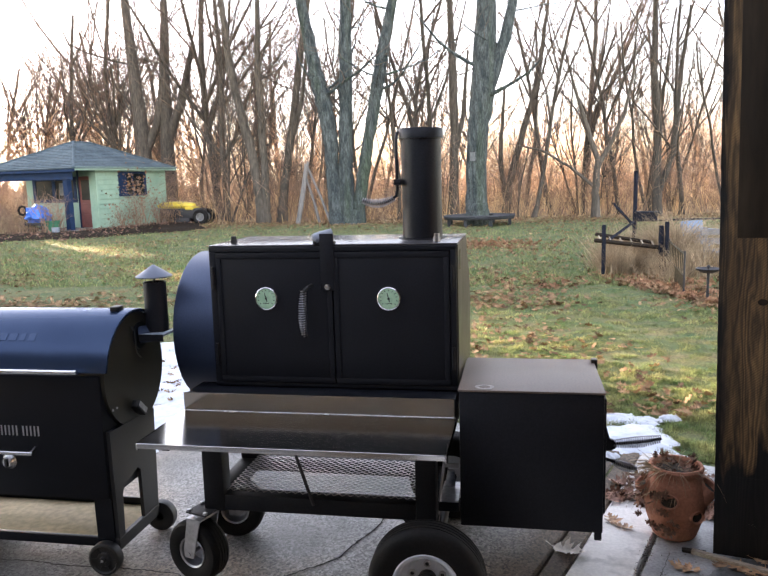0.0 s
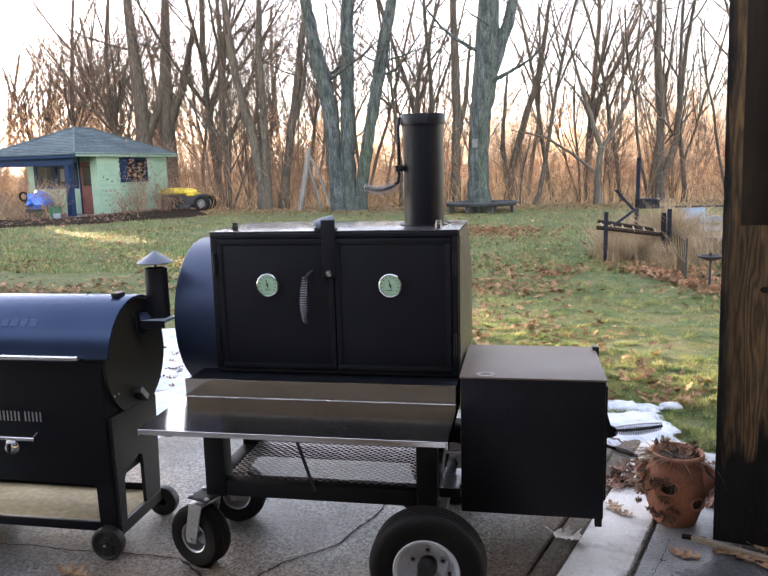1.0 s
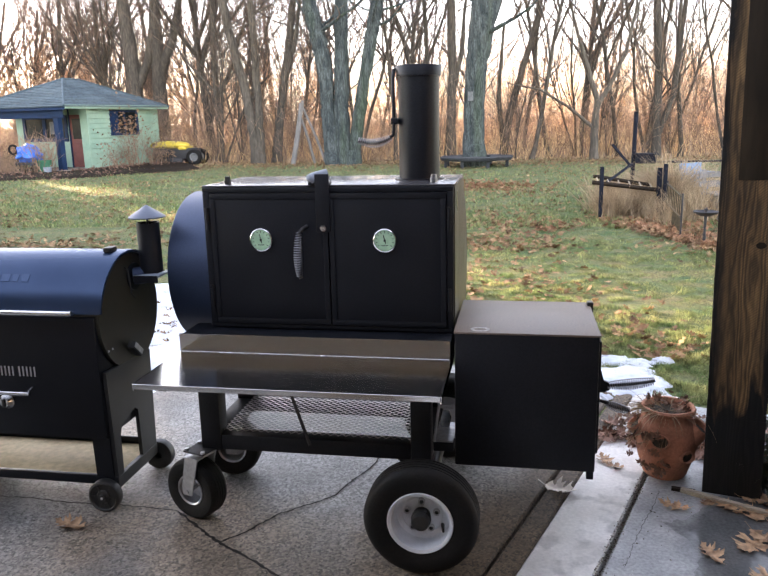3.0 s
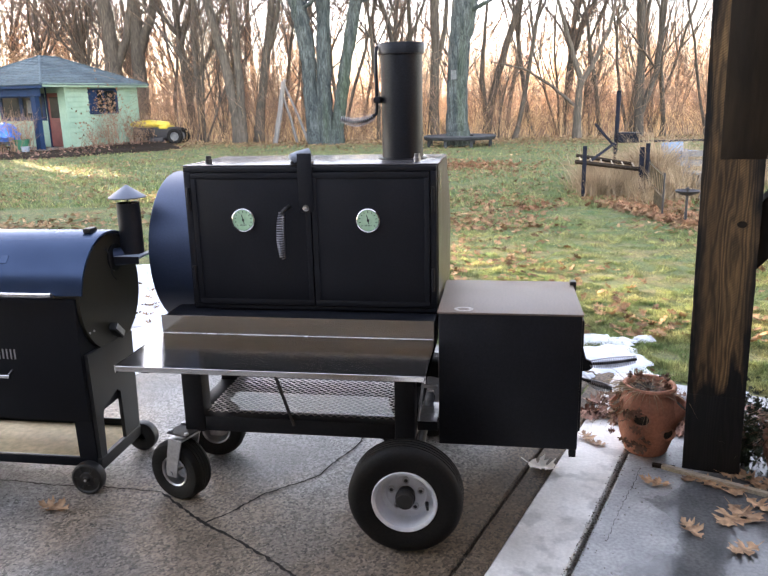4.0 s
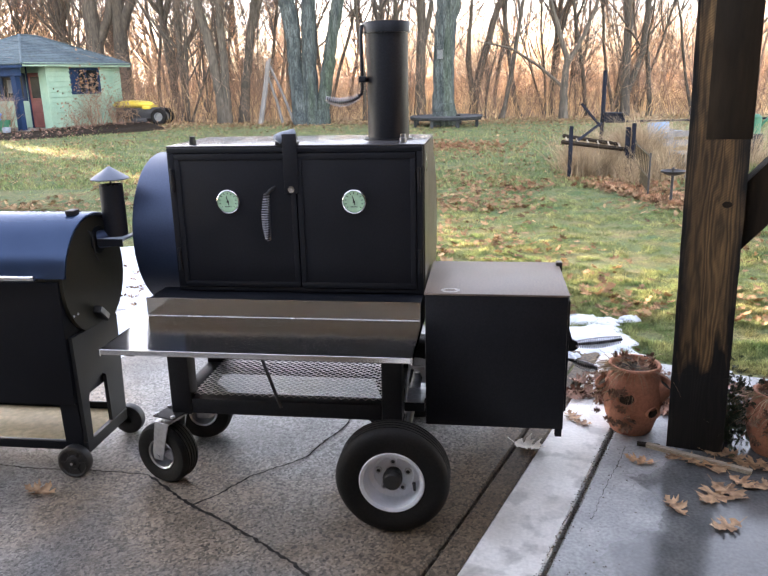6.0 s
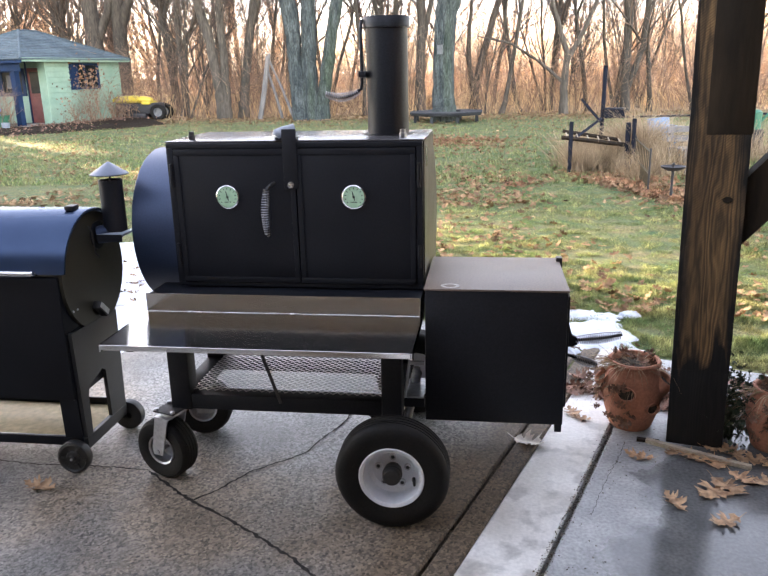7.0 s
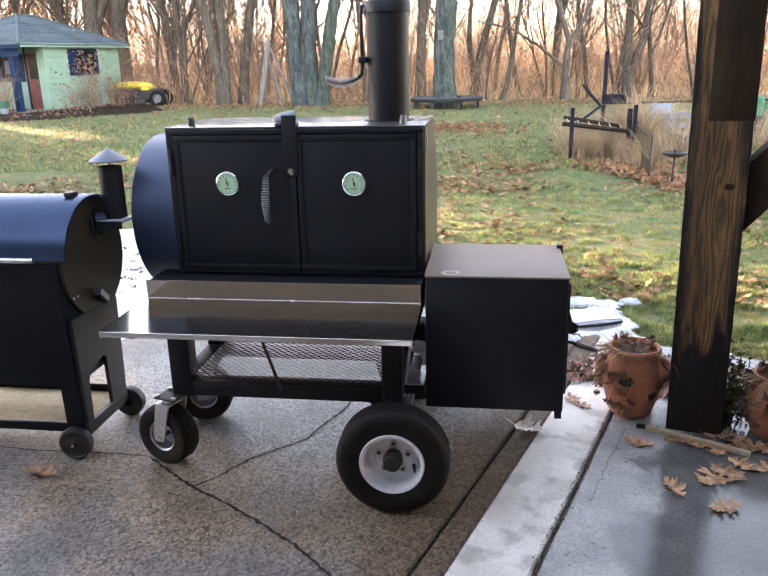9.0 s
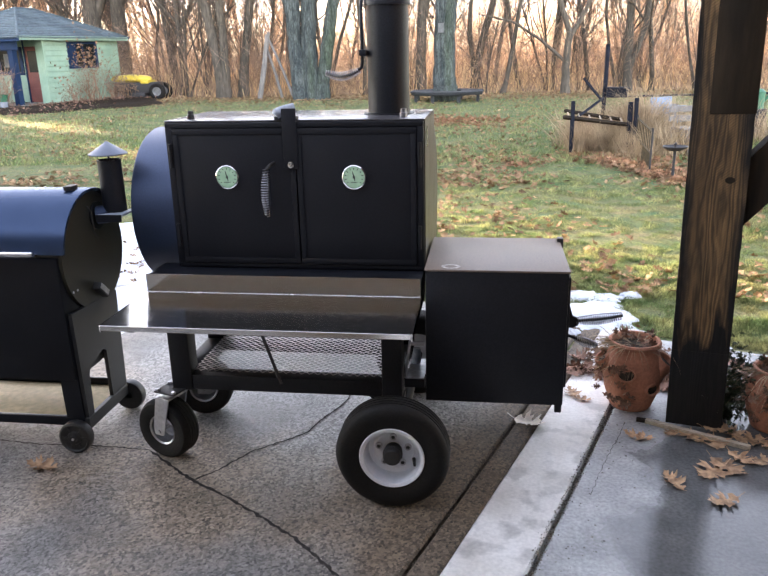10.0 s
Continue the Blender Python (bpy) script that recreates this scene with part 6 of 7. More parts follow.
    part("spout", tube(bmesh.new(), [(0.12, 0, 0.55), (0.32, 0, 0.78)], [0.03, 0.02], 8), "green", w, "", True)
    # dry ornamental grasses
    for n, (x, y, h, sp, cnt) in enumerate(((2.80, 10.2, 0.5, 0.3, 700), (3.2, 10.25, 0.62, 0.3, 800), (2.66, 9.16, 0.42, 0.16, 620), (2.9, 9.2, 0.44, 0.16, 640), (3.14, 9.26, 0.42, 0.16, 620), (3.62, 9.7, 0.98, 0.22, 900), (2.95, 10.2, 0.7, 0.4, 600), (3.9, 9.0, 0.55, 0.28, 420), (3.75, 10.6, 0.8, 0.4, 500),
                                            (3.35, 8.45, 0.40, 0.22, 240), (4.6, 11.4, 0.7, 0.5, 500), (2.95, 9.75, 0.3, 0.2, 260), (5.6, 11.0, 0.6, 0.6, 500))):
        rng = random.Random(70 + n)
        v, fa = [], []
        for _ in range(int(cnt * 1.1)):
            px, py = x + rng.gauss(0, sp * 0.55), y + rng.gauss(0, sp * 0.55)
            wild(v, fa, (px, py, lawn_z(py)), (rng.gauss(0, 0.32) + (px - x) * 0.5, rng.gauss(0, 0.32), 1), h * rng.uniform(0.6, 1.25), 0.0062, rng, 2.2 if h > 0.9 else 0.9, 5 if h > 0.9 else 4)
        tagged(raw("ornamental_grass", v, fa, "straw"), "clump of dry straw-coloured ornamental grass", "grass clump", "dry grass clumps")


build_garden()


# ---- platform round the tree ----
def build_platform():
    cx, cy, top = -0.22, 23.9, 0.16
    p = thing("tree_deck", "weathered grey octagonal wooden deck round a tree", "deck", pose(cx, cy, 0))
    for k in range(-6, 7):
        y = k * 0.19
        half = 1.25 if abs(y) < 0.55 else 1.25 - (abs(y) - 0.55) * 0.95
        if abs(y) < 0.45:
            for sg in (-1, 1):
                part("plank", B(min(sg * 0.47, sg * half), max(sg * 0.47, sg * half), y - 0.09, y + 0.09, top - 0.04, top, bevel=0.006), "deck", p)
        else:
            part("plank", B(-half, half, y - 0.09, y + 0.09, top - 0.04, top, bevel=0.006), "deck", p)
    pts = [(1.27 * math.cos(radians(22.5 + 45 * k)), 1.27 * math.sin(radians(22.5 + 45 * k))) for k in range(8)]
    for k in range(8):
        a, b = pts[k], pts[(k + 1) % 8]
        part("skirt", tube(bmesh.new(), [(a[0], a[1], top - 0.075), (b[0], b[1], top - 0.075)], 0.05, 4), "deck", p)
        part("leg", B(a[0] * 0.9 - 0.05, a[0] * 0.9 + 0.05, a[1] * 0.9 - 0.05, a[1] * 0.9 + 0.05, lawn_z(cy) - 0.05, top - 0.045), "deck", p)


build_platform()


def build_poles():
    """Grey poles leant together at the wood's edge."""
    t = thing("pole_stack", "grey weathered poles leant together at the wood's edge", "poles", pose(-7.35, 27.0, lawn_z(27.0)))
    for (x, y), (ax, az), r in (((-0.62, 0.1), (-0.1, 2.45), 0.07), ((-0.45, -0.25), (0.0, 2.55), 0.075), ((0.35, 0.2), (-0.12, 1.9), 0.065), ((0.92, -0.1), (-0.05, 2.35), 0.06)):
        part("pole", tube(bmesh.new(), [(x, y, -0.05), ((x + ax) / 2 + 0.03, y * 0.5, az / 2), (ax, 0.0, az)], [r, r * 0.9, r * 0.75], 8), "grey_pole", t, "grey weathered pole", True)


build_poles()


# ---- trees ----
def grow(rng, v, f, tv, tf, p, d, r, length, depth, n, upbias=0.12, wander=0.16, kids=(3, 5), start=0.3):
    """A tapering limb with side limbs; thick limbs go into v, f and thin ones into tv, tf."""
    segs = 7 if depth == 0 else (5 if depth == 1 else 3)
    step = length / segs
    out_v, out_f = (v, f) if depth < 2 else (tv, tf)
    u, w = frame_of(d)
    prev, pts = None, []
    end = r * (0.45 if depth == 0 else 0.25)
    for i in range(segs + 1):
        rr = r + (end - r) * i / segs
        if depth == 0 and i == 0:
            rr *= 1.45
        u = (u - d * u.dot(d)).normalized()
        w = d.cross(u)
        k = len(out_v)
        out_v.extend([tuple(p + (u * math.cos(2 * math.pi * q / n) + w * math.sin(2 * math.pi * q / n)) * rr) for q in range(n)])
        if prev is not None:
            out_f.extend([(prev + q, prev + (q + 1) % n, k + (q + 1) % n, k + q) for q in range(n)])
        prev = k
        pts.append((p.copy(), d.copy(), rr))
        p = p + d * step * (0.5 if depth == 0 and i == 0 else 1)
        d = (d + Vector((rng.gauss(0, wander), rng.gauss(0, wander), rng.gauss(0, wander * 0.5) + upbias))).normalized()
    if depth >= 4:
        return
    for _ in range(rng.randint(*kids) if depth < 3 else 2):
        i = rng.uniform(start if depth == 0 else 0.2, 0.98) * segs
        a = pts[min(int(i), segs)]
        spread = rng.uniform(0.45, 0.95)
        side = Vector((rng.gauss(0, 1), rng.gauss(0, 1), rng.gauss(0, 0.3)))
        side = (side - a[1] * side.dot(a[1])).normalized()
        nd = (a[1] + side * spread).normalized()
        grow(rng, v, f, tv, tf, a[0] + a[1] * step * (i - int(i)) * 0.8, nd, a[2] * (rng.uniform(0.45, 0.7) if depth == 0 else rng.uniform(0.3, 0.5)), length * rng.uniform(0.42, 0.68), depth + 1, max(3, n - 2), upbias, wander * 1.15, kids, start)


def tree_proto(name, seed, height, r, lean=(0, 0), stems=1, kids=(4, 6), bark="bark2", start=0.3, label="bare brown woodland tree with thin branching limbs"):
    """A bare winter tree: trunk, limbs and twigs."""
    rng = random.Random(seed)
    v, f, tv, tf = [], [], [], []
    for s in range(stems):
        a = 6.28 * s / max(stems, 1) + rng.uniform(-0.5, 0.5)
        k = 0.0 if stems == 1 else 0.22
        d = Vector((lean[0] + k * math.cos(a), lean[1] + k * math.sin(a), 1)).normalized()
        grow(rng, v, f, tv, tf, Vector((0.25 * k * 4 * r * math.cos(a), 0.25 * k * 4 * r * math.sin(a), -0.15)), d, r * (1 if stems == 1 else 0.75), height * rng.uniform(0.85, 1.1), 0, 8, 0.05, 0.07, kids, start)
    t = raw(name, v, f, bark, smooth=True)
    tagged(t, label, "tree")
    c = raw("crown", tv, tf, "twig", t, "bare twiggy crown")
    return t


def lichen_tree(name, x, y, stems, label, seed, bark="bark"):
    """A thick pale-barked yard tree; stems give (points, radii)."""
    rng = random.Random(seed)
    bm = bmesh.new()
    tv, tf, ov, of = [], [], [], []
    for pts, rs in stems:
        fine, fr = [], []
        for i in range(len(pts) - 1):
            for k in range(6):
                q = k / 6
                a, b = Vector(pts[i]), Vector(pts[i + 1])
                fine.append(a.lerp(b, q) + Vector((rng.gauss(0, 0.012), rng.gauss(0, 0.012), 0)))
                fr.append((rs[i] + (rs[i + 1] - rs[i]) * q) * rng.uniform(0.965, 1.035))
        fine.append(Vector(pts[-1]))
        fr.append(rs[-1])
        tube(bm, fine, fr, 18)
        for k in range(5):
            i = rng.randint(int(len(fine) * 0.62), len(fine) - 2)
            side = Vector((rng.gauss(0, 1), rng.gauss(0, 1), 0.35)).normalized()
            grow(rng, ov, of, tv, tf, fine[i], side, fr[i] * rng.uniform(0.16, 0.26), rng.uniform(2.2, 4.0), 1, 6, 0.12, 0.17, (3, 5), 0.2)
    me = flush(bm, name, bark, True)
    t = new(name, me)
    t.matrix_basis = pose(x, y, lawn_z(y))
    tagged(t, label, "tree")
    raw("limb_spread", ov, of, bark, t, "brown side limbs")
    raw("crown", tv, tf, "twig", t, "bare twiggy crown")
    return t


lichen_tree("yard_tree", -5.55, 26.0, [
    ([(-0.25, 0, -0.15), (-0.38, 0, 0.5), (-0.46, 0, 1.2), (-0.55, 0.05, 2.1), (-0.56, 0.05, 3.1), (-0.68, 0.1, 4.1), (-0.9, 0.12, 5.1), (-1.15, 0.2, 6.1), (-1.6, 0.3, 8.5), (-1.9, 0.4, 12)],
     [0.46, 0.36, 0.31, 0.27, 0.28, 0.31, 0.31, 0.27, 0.2, 0.1]),
    ([(0.05, 0.05, -0.15), (0.03, 0.05, 0.6), (-0.02, 0.08, 2.1), (0.06, 0.1, 4.0), (0.1, 0.15, 6.0), (0.2, 0.2, 9.0), (0.2, 0.2, 13)], [0.5, 0.36, 0.29, 0.27, 0.25, 0.2, 0.1]),
    ([(0.35, 0, -0.15), (0.47, 0, 0.6), (0.58, 0.02, 1.2), (0.75, 0.05, 2.2), (0.92, 0.08, 3.2), (1.3, 0.12, 5.1), (1.5, 0.2, 6.2), (2.0, 0.3, 8.5), (2.6, 0.4, 11)],
     [0.42, 0.27, 0.24, 0.25, 0.22, 0.25, 0.25, 0.18, 0.1])],
    "three-stemmed yard tree with grey-green lichened bark", 5)
lichen_tree("yard_tree", -0.30, 23.9, [
    ([(0, 0, -0.1), (0, 0, 0.3), (-0.02, 0, 0.8), (-0.02, 0, 2.2), (0.05, 0, 3.4), (0.22, 0.05, 4.6), (0.35, 0.1, 7.0), (0.5, 0.1, 11)], [0.52, 0.44, 0.38, 0.35, 0.36, 0.44, 0.36, 0.18]),
    ([(0.1, 0, 3.9), (0.5, 0, 5.0), (1.0, 0.1, 6.4), (1.6, 0.2, 9)], [0.26, 0.24, 0.2, 0.1])],
    "thick straight tree with grey-green bark standing in a wooden deck", 6)
# dark trunks that stand out at the wood's edge
for n, (x, y, stems, label) in enumerate((
        (-18.25, 34.0, [([(0, 0, -0.2), (0, 0, 1), (-0.05, 0, 4), (-0.2, 0, 7), (-0.6, 0, 13)], [0.6, 0.44, 0.39, 0.32, 0.13]), ([(0.1, 0, 3.6), (0.8, 0.1, 5.0), (1.3, 0.2, 7.5), (1.6, 0.2, 12)], [0.24, 0.21, 0.17, 0.08])], "thick dark forked woodland tree behind the shed"),
        (-17.1, 34.3, [([(0, 0, -0.2), (0, 0, 1), (0.02, 0, 4), (0.1, 0, 7), (0.5, 0, 13)], [0.55, 0.40, 0.35, 0.29, 0.12]), ([(0.1, 0, 4.2), (0.9, 0.1, 6.0), (1.7, 0.2, 9.0)], [0.26, 0.22, 0.12])], "thick dark upright woodland tree behind the shed"),
        (-9.75, 28.0, [([(0, 0, -0.15), (-0.1, 0, 1.2), (-0.35, 0, 3.0), (-0.75, 0, 4.6), (-1.15, 0, 6.6), (-1.5, 0, 11)], [0.32, 0.22, 0.195, 0.185, 0.17, 0.08]),
                       ([(0.12, 0, -0.1), (0.18, 0, 1.2), (0.16, 0, 3.5), (0.1, 0, 6.5), (0.3, 0, 11)], [0.25, 0.175, 0.155, 0.14, 0.08])], "two-stemmed brown woodland tree at the lawn's edge"),
        (-9.1, 28.6, [([(0, 0, -0.15), (0.12, 0, 1.2), (0.45, 0, 3.0), (0.75, 0, 4.6), (1.05, 0, 6.6), (1.9, 0, 11)], [0.27, 0.19, 0.17, 0.16, 0.15, 0.07]), ([(0.6, 0, 3.7), (1.1, 0, 5.0), (1.4, 0, 7.0)], [0.12, 0.1, 0.06])], "leaning brown woodland tree at the lawn's edge"),
        (-1.65, 29.5, [([(0, 0, -0.15), (0.02, 0, 1.5), (0.1, 0, 3.5), (0.05, 0, 6.0), (-0.1, 0, 11)], [0.27, 0.2, 0.18, 0.18, 0.08]), ([(0.1, 0, 2.8), (0.5, 0, 4.4), (0.7, 0, 7)], [0.12, 0.1, 0.05])], "slim upright brown tree beside the deck"),
        (0.55, 30.0, [([(0, 0, -0.15), (0.2, 0, 1.5), (0.75, 0, 3.6), (1.35, 0, 5.6), (1.8, 0, 9)], [0.2, 0.16, 0.14, 0.12, 0.06]), ([(0.05, 0, 0.4), (-0.2, 0, 2.5), (0.0, 0, 5.5)], [0.12, 0.1, 0.05])], "slim leaning brown tree beyond the deck"),
        (4.15, 27.6, [([(0, 0, -0.15), (-0.05, 0, 1.0), (0.02, 0, 2.3), (-0.35, 0, 3.4), (-0.75, 0, 4.6), (-1.3, 0, 6.6)], [0.2, 0.14, 0.115, 0.085, 0.065, 0.03]),
                      ([(0.0, 0, 2.0), (0.5, 0, 2.9), (1.0, 0, 4.0), (1.3, 0, 5.6), (1.4, 0, 7.5)], [0.1, 0.085, 0.07, 0.05, 0.025]),
                      ([(-0.05, 0, 1.2), (-1.0, 0, 2.0), (-2.1, 0, 2.7), (-3.4, 0, 3.0)], [0.07, 0.055, 0.045, 0.02])], "crooked brown tree with spreading low limbs"),
        (6.6, 28.4, [([(0, 0, -0.15), (-0.1, 0, 1.5), (-0.1, 0, 3.5), (-0.3, 0, 6.0), (-0.3, 0, 10)], [0.22, 0.16, 0.15, 0.13, 0.06]), ([(-0.05, 0, 0.8), (0.5, 0, 2.5), (0.65, 0, 5), (1.0, 0, 8)], [0.13, 0.12, 0.1, 0.05])], "forked brown tree behind the garden"))):
    t = lichen_tree("tree", x, y, stems, label, 60 + n, "bark2")
    t["group"] = "woodland trees"

bh = thing("bird_box", "small grey bird box nailed to the tree", "bird box", pose(-0.42, 23.50, 2.05))
part("box_body", B(-0.085, 0.085, -0.10, 0.03, 0.0, 0.30, bevel=0.008), "birdbox", bh, "grey box")
part("box_roof", B(-0.10, 0.10, -0.15, 0.04, 0.302, 0.32), "deck", bh, "")

protos = [tree_proto("tree", 100 + k, h, r, lean, st, kids) for k, (h, r, lean, st, kids) in enumerate((
    (15, 0.20, (0.05, 0), 1, (6, 8)), (13, 0.15, (-0.12, 0.05), 1, (6, 8)), (16, 0.24, (0.1, 0), 2, (5, 7)), (12, 0.13, (0.2, 0), 1, (6, 8)),
    (14, 0.17, (-0.05, 0.1), 2, (5, 7)), (11, 0.11, (0.0, 0), 3, (4, 6)), (17, 0.30, (0.04, 0), 1, (7, 9)), (10, 0.10, (-0.28, 0), 1, (6, 8)),
    (5.5, 0.045, (0.1, 0), 3, (6, 8)), (6.5, 0.055, (-0.2, 0), 2, (7, 9)), (4.5, 0.04, (0.25, 0), 3, (6, 9))))]
spots = [(-7.2, 30.5, 3, 1.0, 10), (-11.6, 31.2, 5, 0.7, 70),
         (-2.6, 30.5, 4, 1.0, 120), (5.4, 30.2, 7, 1.0, 30), (6.4, 29.6, 5, 0.9, 75), (7.6, 29.0, 3, 0.8, 260), (1.7, 28.4, 7, 1.0, 180),
         (2.6, 31.0, 7, 1.1, 0), (9.2, 28.6, 5, 0.8, 45), (10.6, 30.0, 3, 0.9, 10), (-12.8, 31.2, 1, 1.1, 250), (-13.9, 33.0, 0, 1.1, 310), (-6.0, 31.5, 5, 1.1, 30), (-3.9, 28.8, 7, 0.9, 100)]
rng = random.Random(21)
while len(spots) < 62:
    y = rng.uniform(31, 58)
    x = rng.uniform(-0.80 * y - 8, 0.38 * y + 5)
    if not 0.5 < x + y < 10.5:                    # an added gap that lets a strip of low sun through
        spots.append((x, y, rng.choice((0, 1, 1, 3, 3, 3, 5, 5, 7, 7)), rng.uniform(0.7, 1.1), rng.uniform(0, 360)))
# Far trees added across the sun's path to screen it.
while len(spots) < 107:
    y = rng.uniform(58, 110)
    x = rng.uniform(-y - 40, -y + 60)
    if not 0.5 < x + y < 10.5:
        spots.append((x, y, rng.randrange(8), rng.uniform(0.9, 1.3), rng.uniform(0, 360)))
for _ in range(34):                                 # slim trunks behind the shed
    y = rng.uniform(33, 58)
    x = rng.uniform(-0.80 * y - 8, -0.26 * y)
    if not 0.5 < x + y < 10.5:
        spots.append((x, y, rng.choice((1, 3, 5, 7, 0)), rng.uniform(0.7, 1.05), rng.uniform(0, 360)))
for _ in range(40):
    y = rng.uniform(28.3, 46)
    x = rng.uniform(-0.62 * y, 0.31 * y + 3)
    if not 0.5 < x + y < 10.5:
        spots.append((x, y, rng.randrange(8, 11), rng.uniform(0.7, 1.25), rng.uniform(0, 360)))
for n, (x, y, k, s, a) in enumerate(spots):
    t = copy_thing(protos[k], pose(x, y, lawn_z(min(y, 60)), 0, 0, a) @ Matrix.Diagonal((s, s, s, 1)))
    t["group"] = "woodland trees"
for t in protos:
    for c in list(t.children):
        bpy.data.objects.remove(c)
    bpy.data.objects.remove(t)


def undergrowth(name, label, n, xr, yr, hr, width, material, seed, twigs=2, droop=0.3, lean=0.25, spread=0.7):
    rng = random.Random(seed)
    v, f = [], []
    for _ in range(n):
        y = rng.uniform(*yr)
        x = rng.uniform(*xr(y))
        # kept clear for the sun strip on the lawn
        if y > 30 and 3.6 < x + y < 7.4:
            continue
        h = rng.uniform(*hr)
        z = lawn_z(min(y, 60))
        d = Vector((rng.gauss(0, lean), rng.gauss(0, lean), 1)).normalized()
        wild(v, f, (x, y, z), d, h, width * rng.uniform(0.6, 1.3), rng, droop, 4)
        for _ in range(twigs):
            q = rng.uniform(0.25, 0.8)
            wild(v, f, Vector((x, y, z)) + d * h * q, (rng.gauss(0, spread), rng.gauss(0, spread), 0.8), h * rng.uniform(0.25, 0.5), width * 0.6, rng, 0.25, 3)
    return tagged(raw(name, v, f, material), label, "undergrowth", kind="stuff")


def wide(y):
    return -0.78 * y - 7, 0.40 * y + 5


undergrowth("brush", "tangled bare brown brush at the wood's edge", 4200, wide, (27.8, 38), (0.8, 4.6), 0.009, "thicket", 1, 7, 0.4, 0.55, 1.1)
undergrowth("far_brush", "distant thicket of bare brown saplings", 6800, wide, (40, 72), (2.0, 8.5), 0.012, "brush", 2, 8, 0.2, 0.3, 0.9)
undergrowth("dry_field_grass", "tall dry tan grass behind the trees", 16000, wide, (28.2, 60), (0.5, 1.9), 0.011, "reed", 3, 0, 0.6, 0.32)


def gap_side(c0, c1):
    """The sun-screening stems on one side of the gap left for the sun: x + y between c0 and c1."""
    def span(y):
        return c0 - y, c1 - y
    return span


# Added stems, mostly out of view, block the sun outside the lawn's lit strip.
undergrowth("west_wood", "unseen dense bare stems added to screen the sun", 9500, gap_side(-34, 4.3), (28, 66), (10, 18), 0.055, "brush", 4, 0, 0.0, 0.012)
undergrowth("west_wood", "far dense bare stems added to screen the sun", 1750, gap_side(6.7, 15.5), (68, 100), (13, 20), 0.05, "brush", 5, 0, 0.0, 0.012)


# ---- grass and leaves on the lawn ----
def grass_patch(name, n, yr, size, seed, x0=-99.0):
    rng = random.Random(seed)
    v, f = [], []
    y0, y1 = yr
    while n:
        y = y0 * (y1 / y0) ** rng.random()
        x = rng.uniform(-0.82 * y - 2.6, 0.38 * y + 2.6)
        q = Vector((x, y, 0))
        if x < x0:
            continue
        if q.dot(U) < 1.86 + 0.05 * noise.noise(q * 3):
            continue
        n -= 1
        h = rng.uniform(*size) * max(0.3, 0.85 + 0.4 * noise.noise(q * 1.3) + 1.0 * noise.noise(q * 6.5))
        a = rng.uniform(0, 6.28)
        w = h * 0.09
        dx, dy = math.cos(a) * w, math.sin(a) * w
        lx, ly = rng.gauss(0, 0.5) * h, rng.gauss(0, 0.5) * h
        z = lawn_z(y) - 0.004 + (0.04 * noise.noise(Vector((x * 0.4, y * 0.4, 0))) if y > 1.5 else 0)
        k = len(v)
        v += [(x - dx, y - dy, z), (x + dx, y + dy, z), (x + lx, y + ly, z + h)]
        f.append((k, k + 1, k + 2))
    return tagged(raw(name, v, f, "blade"), "short patchy green and straw-coloured lawn grass", "grass", kind="stuff")


grass_patch("lawn_grass", 200000, (0.85, 8.5), (0.012, 0.036), 1)
grass_patch("side_lawn_grass", 170000, (0.85, 9.5), (0.014, 0.038), 3, 0.2)
grass_patch("far_lawn_grass", 120000, (8.0, 29.0), (0.04, 0.09), 2)


def on_lawn(y0, y1):
    """Places on the lawn, gathered in drifts."""
    def place(rng):
        while True:
            y = y0 * (y1 / y0) ** rng.random()
            x = rng.uniform(-0.82 * y - 2.2, 0.38 * y + 2.4)
            if noise.noise(Vector((x * 0.6, y * 0.6, 5))) + rng.uniform(-0.6, 0.6) > 0.12:
                return x, y, lawn_z(y) + 0.02 + 0.04 * noise.noise(Vector((x * 0.4, y * 0.4, 0)))
    return place


def by_garden(rng):
    f = rng.random()
    y = 9.0 - 2.9 * f + rng.gauss(0, 0.22)
    return 2.35 + 1.0 * f + abs(rng.gauss(0, 0.55)), y, lawn_z(y) + 0.03


def wood_edge(rng):
    y = rng.gauss(26.5, 1.6)
    return rng.uniform(-14, 9), y, lawn_z(y) + 0.04


strew("lawn_leaves", "scattered brown fallen leaves on the lawn", 2300, on_lawn(1.9, 7.5), "leaf", 32, (0.05, 0.12), 0.35)
strew("far_lawn_leaves", "drifts of brown fallen leaves on the lawn", 9000, on_lawn(6.0, 30.0), "leaf", 37, (0.06, 0.125), 0.35)
strew("garden_litter", "pale brown leaves blown against the garden fence", 330, by_garden, "leaf", 38, (0.08, 0.15), 0.6)
strew("garden_leaves", "drift of red-brown leaves at the garden fence", 300, by_garden, "drift", 33, (0.09, 0.17), 0.6)
strew("wood_leaves", "brown leaf litter at the wood's edge", 5200, wood_edge, "leaf", 34, (0.06, 0.14), 0.4)


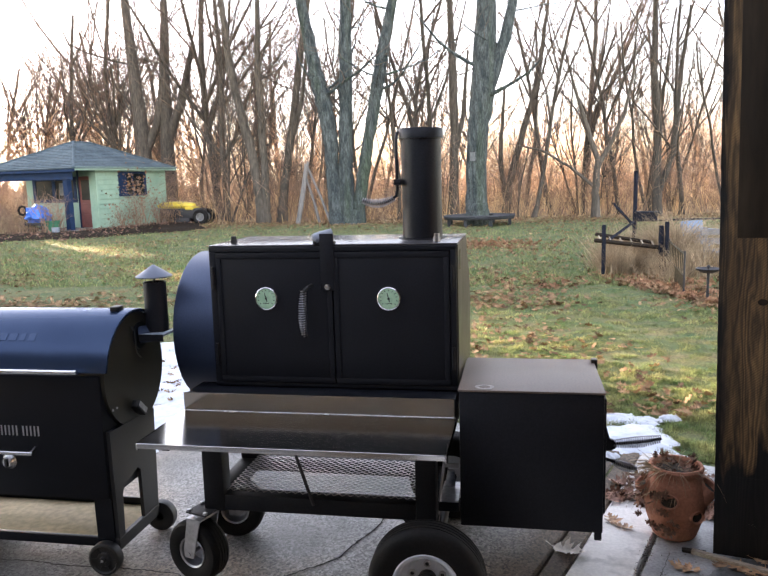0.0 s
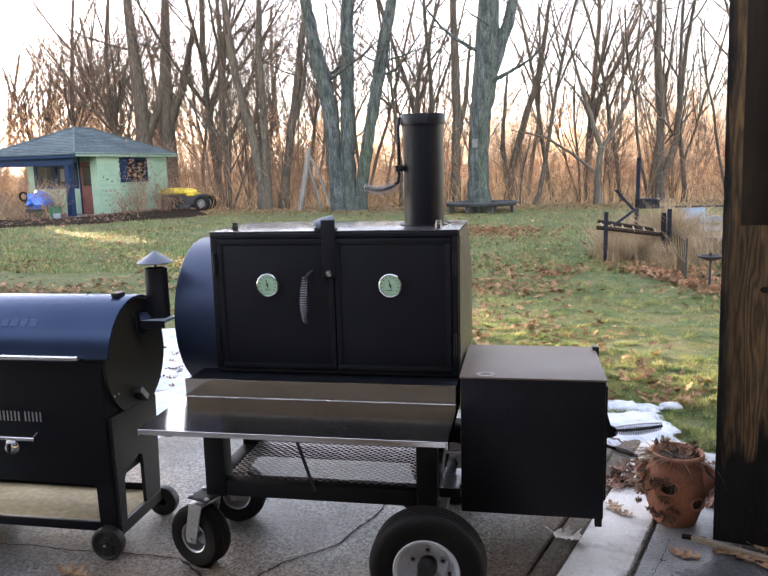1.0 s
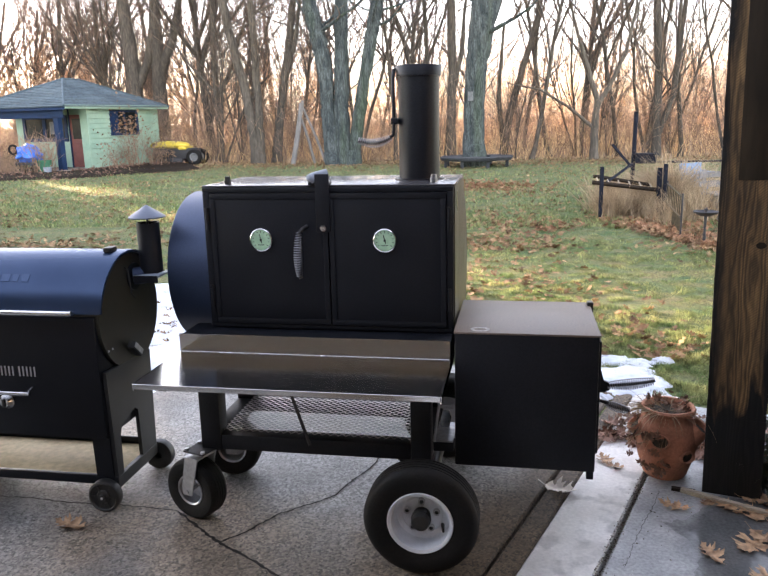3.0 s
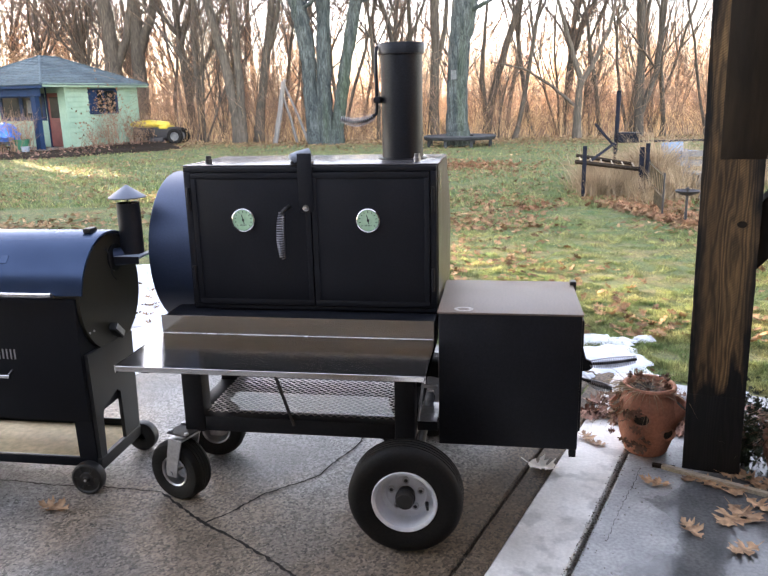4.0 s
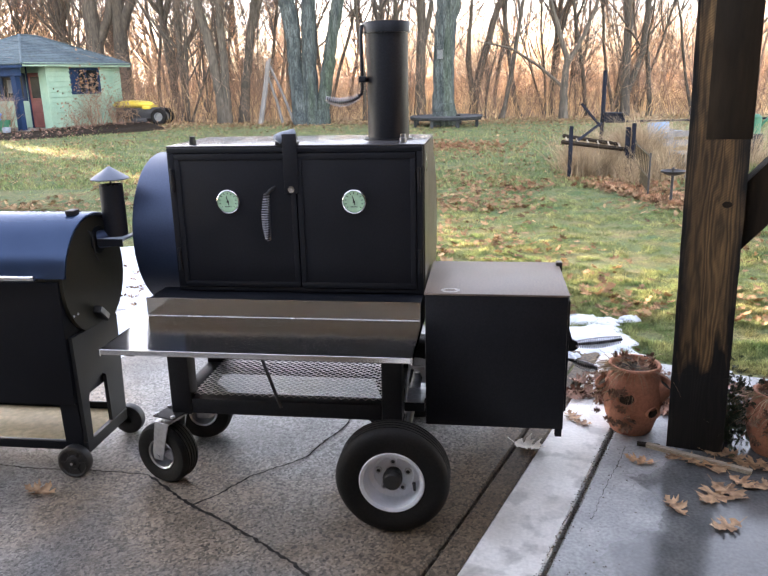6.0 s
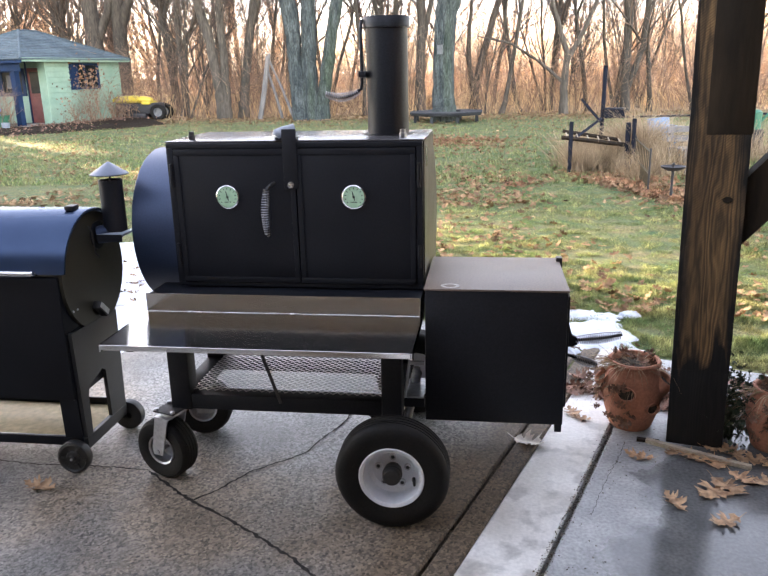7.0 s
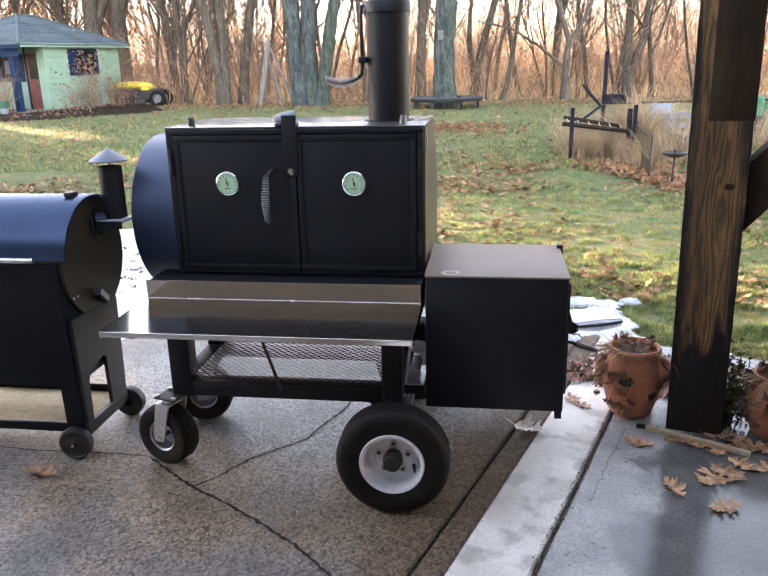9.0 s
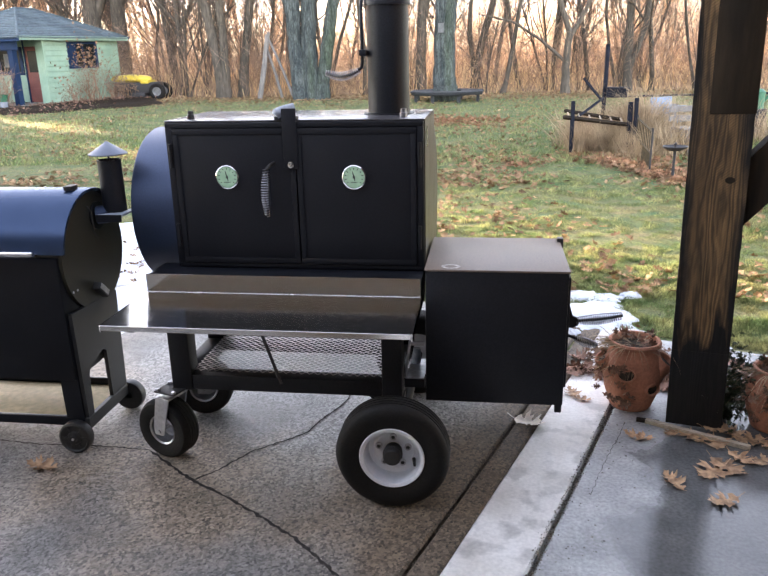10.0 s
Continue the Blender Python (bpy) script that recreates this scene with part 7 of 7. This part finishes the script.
def right_drift(rng):
    """Red-brown drifts before the deck and a thin scatter on the worn strip."""
    if rng.random() < 0.85:
        x, y = rng.gauss(0.45, 0.75), rng.gauss(15.2, 0.9)
    else:
        x, y = rng.gauss(1.6, 0.4), rng.gauss(8.1, 0.45)
    return x, y, lawn_z(y) + 0.03


def over_bed(rng):
    if rng.random() < 0.6:
        lx, ly = rng.uniform(-7.0, 3.6), rng.gauss(-3.4, 1.3)
    else:
        lx, ly = 0.2 + abs(rng.gauss(0, 0.8)), rng.uniform(-1.5, 4.6)
    p = shed.matrix_basis @ Vector((lx, ly, 0.0))
    inside = (lx / 4.0) ** 2 + ((ly + 0.8) / 5.3) ** 2 < 1
    return p.x, p.y, (p.z + 0.15) if inside else lawn_z(p.y) + 0.03


strew("drift_leaves", "drift of red-brown leaves on the worn lawn", 620, right_drift, "drift", 35, (0.08, 0.15), 0.45)
strew("bed_leaves", "dry leaves blown over the mulch by the shed", 900, over_bed, "litter", 36, (0.07, 0.15), 0.5)


def joint_dirt():
    """Crumbs of earth and grit lying in the two long joints and along their worn edges."""
    rng = random.Random(61)
    verts, faces = [], []
    for k in range(2600):
        along = rng.uniform(-2.2, 1.0)
        if k % 13 < 8:
            across, z = 1.57 + rng.gauss(0, 0.010), 0.0
        elif k % 13 < 12:
            across, z = 1.23 + rng.gauss(0, 0.012), 0.0
        else:
            across, z = 1.62 + abs(rng.gauss(0, 0.12)), 0.0
        if 1.566 < across < 1.574 or 1.227 < across < 1.233:
            z = -0.012
        x, y = W.x * across + U.x * along, W.y * across + U.y * along
        r = rng.uniform(0.0012, 0.0042)
        b, a0 = len(verts), rng.uniform(0, 6.28)
        for q in range(5):
            a = a0 + q * 1.2566
            verts.append((x + math.cos(a) * r * rng.uniform(0.7, 1.3), y + math.sin(a) * r * rng.uniform(0.7, 1.3), z - 0.0005))
        verts.append((x, y, z + r * rng.uniform(0.5, 1.0)))
        faces += [(b + q, b + (q + 1) % 5, b + 5) for q in range(5)]
    return tagged(raw("joint_dirt", verts, faces, "crumb"), "crumbs of dark earth and grit along the slab joints", "dirt", kind="stuff")


joint_dirt()
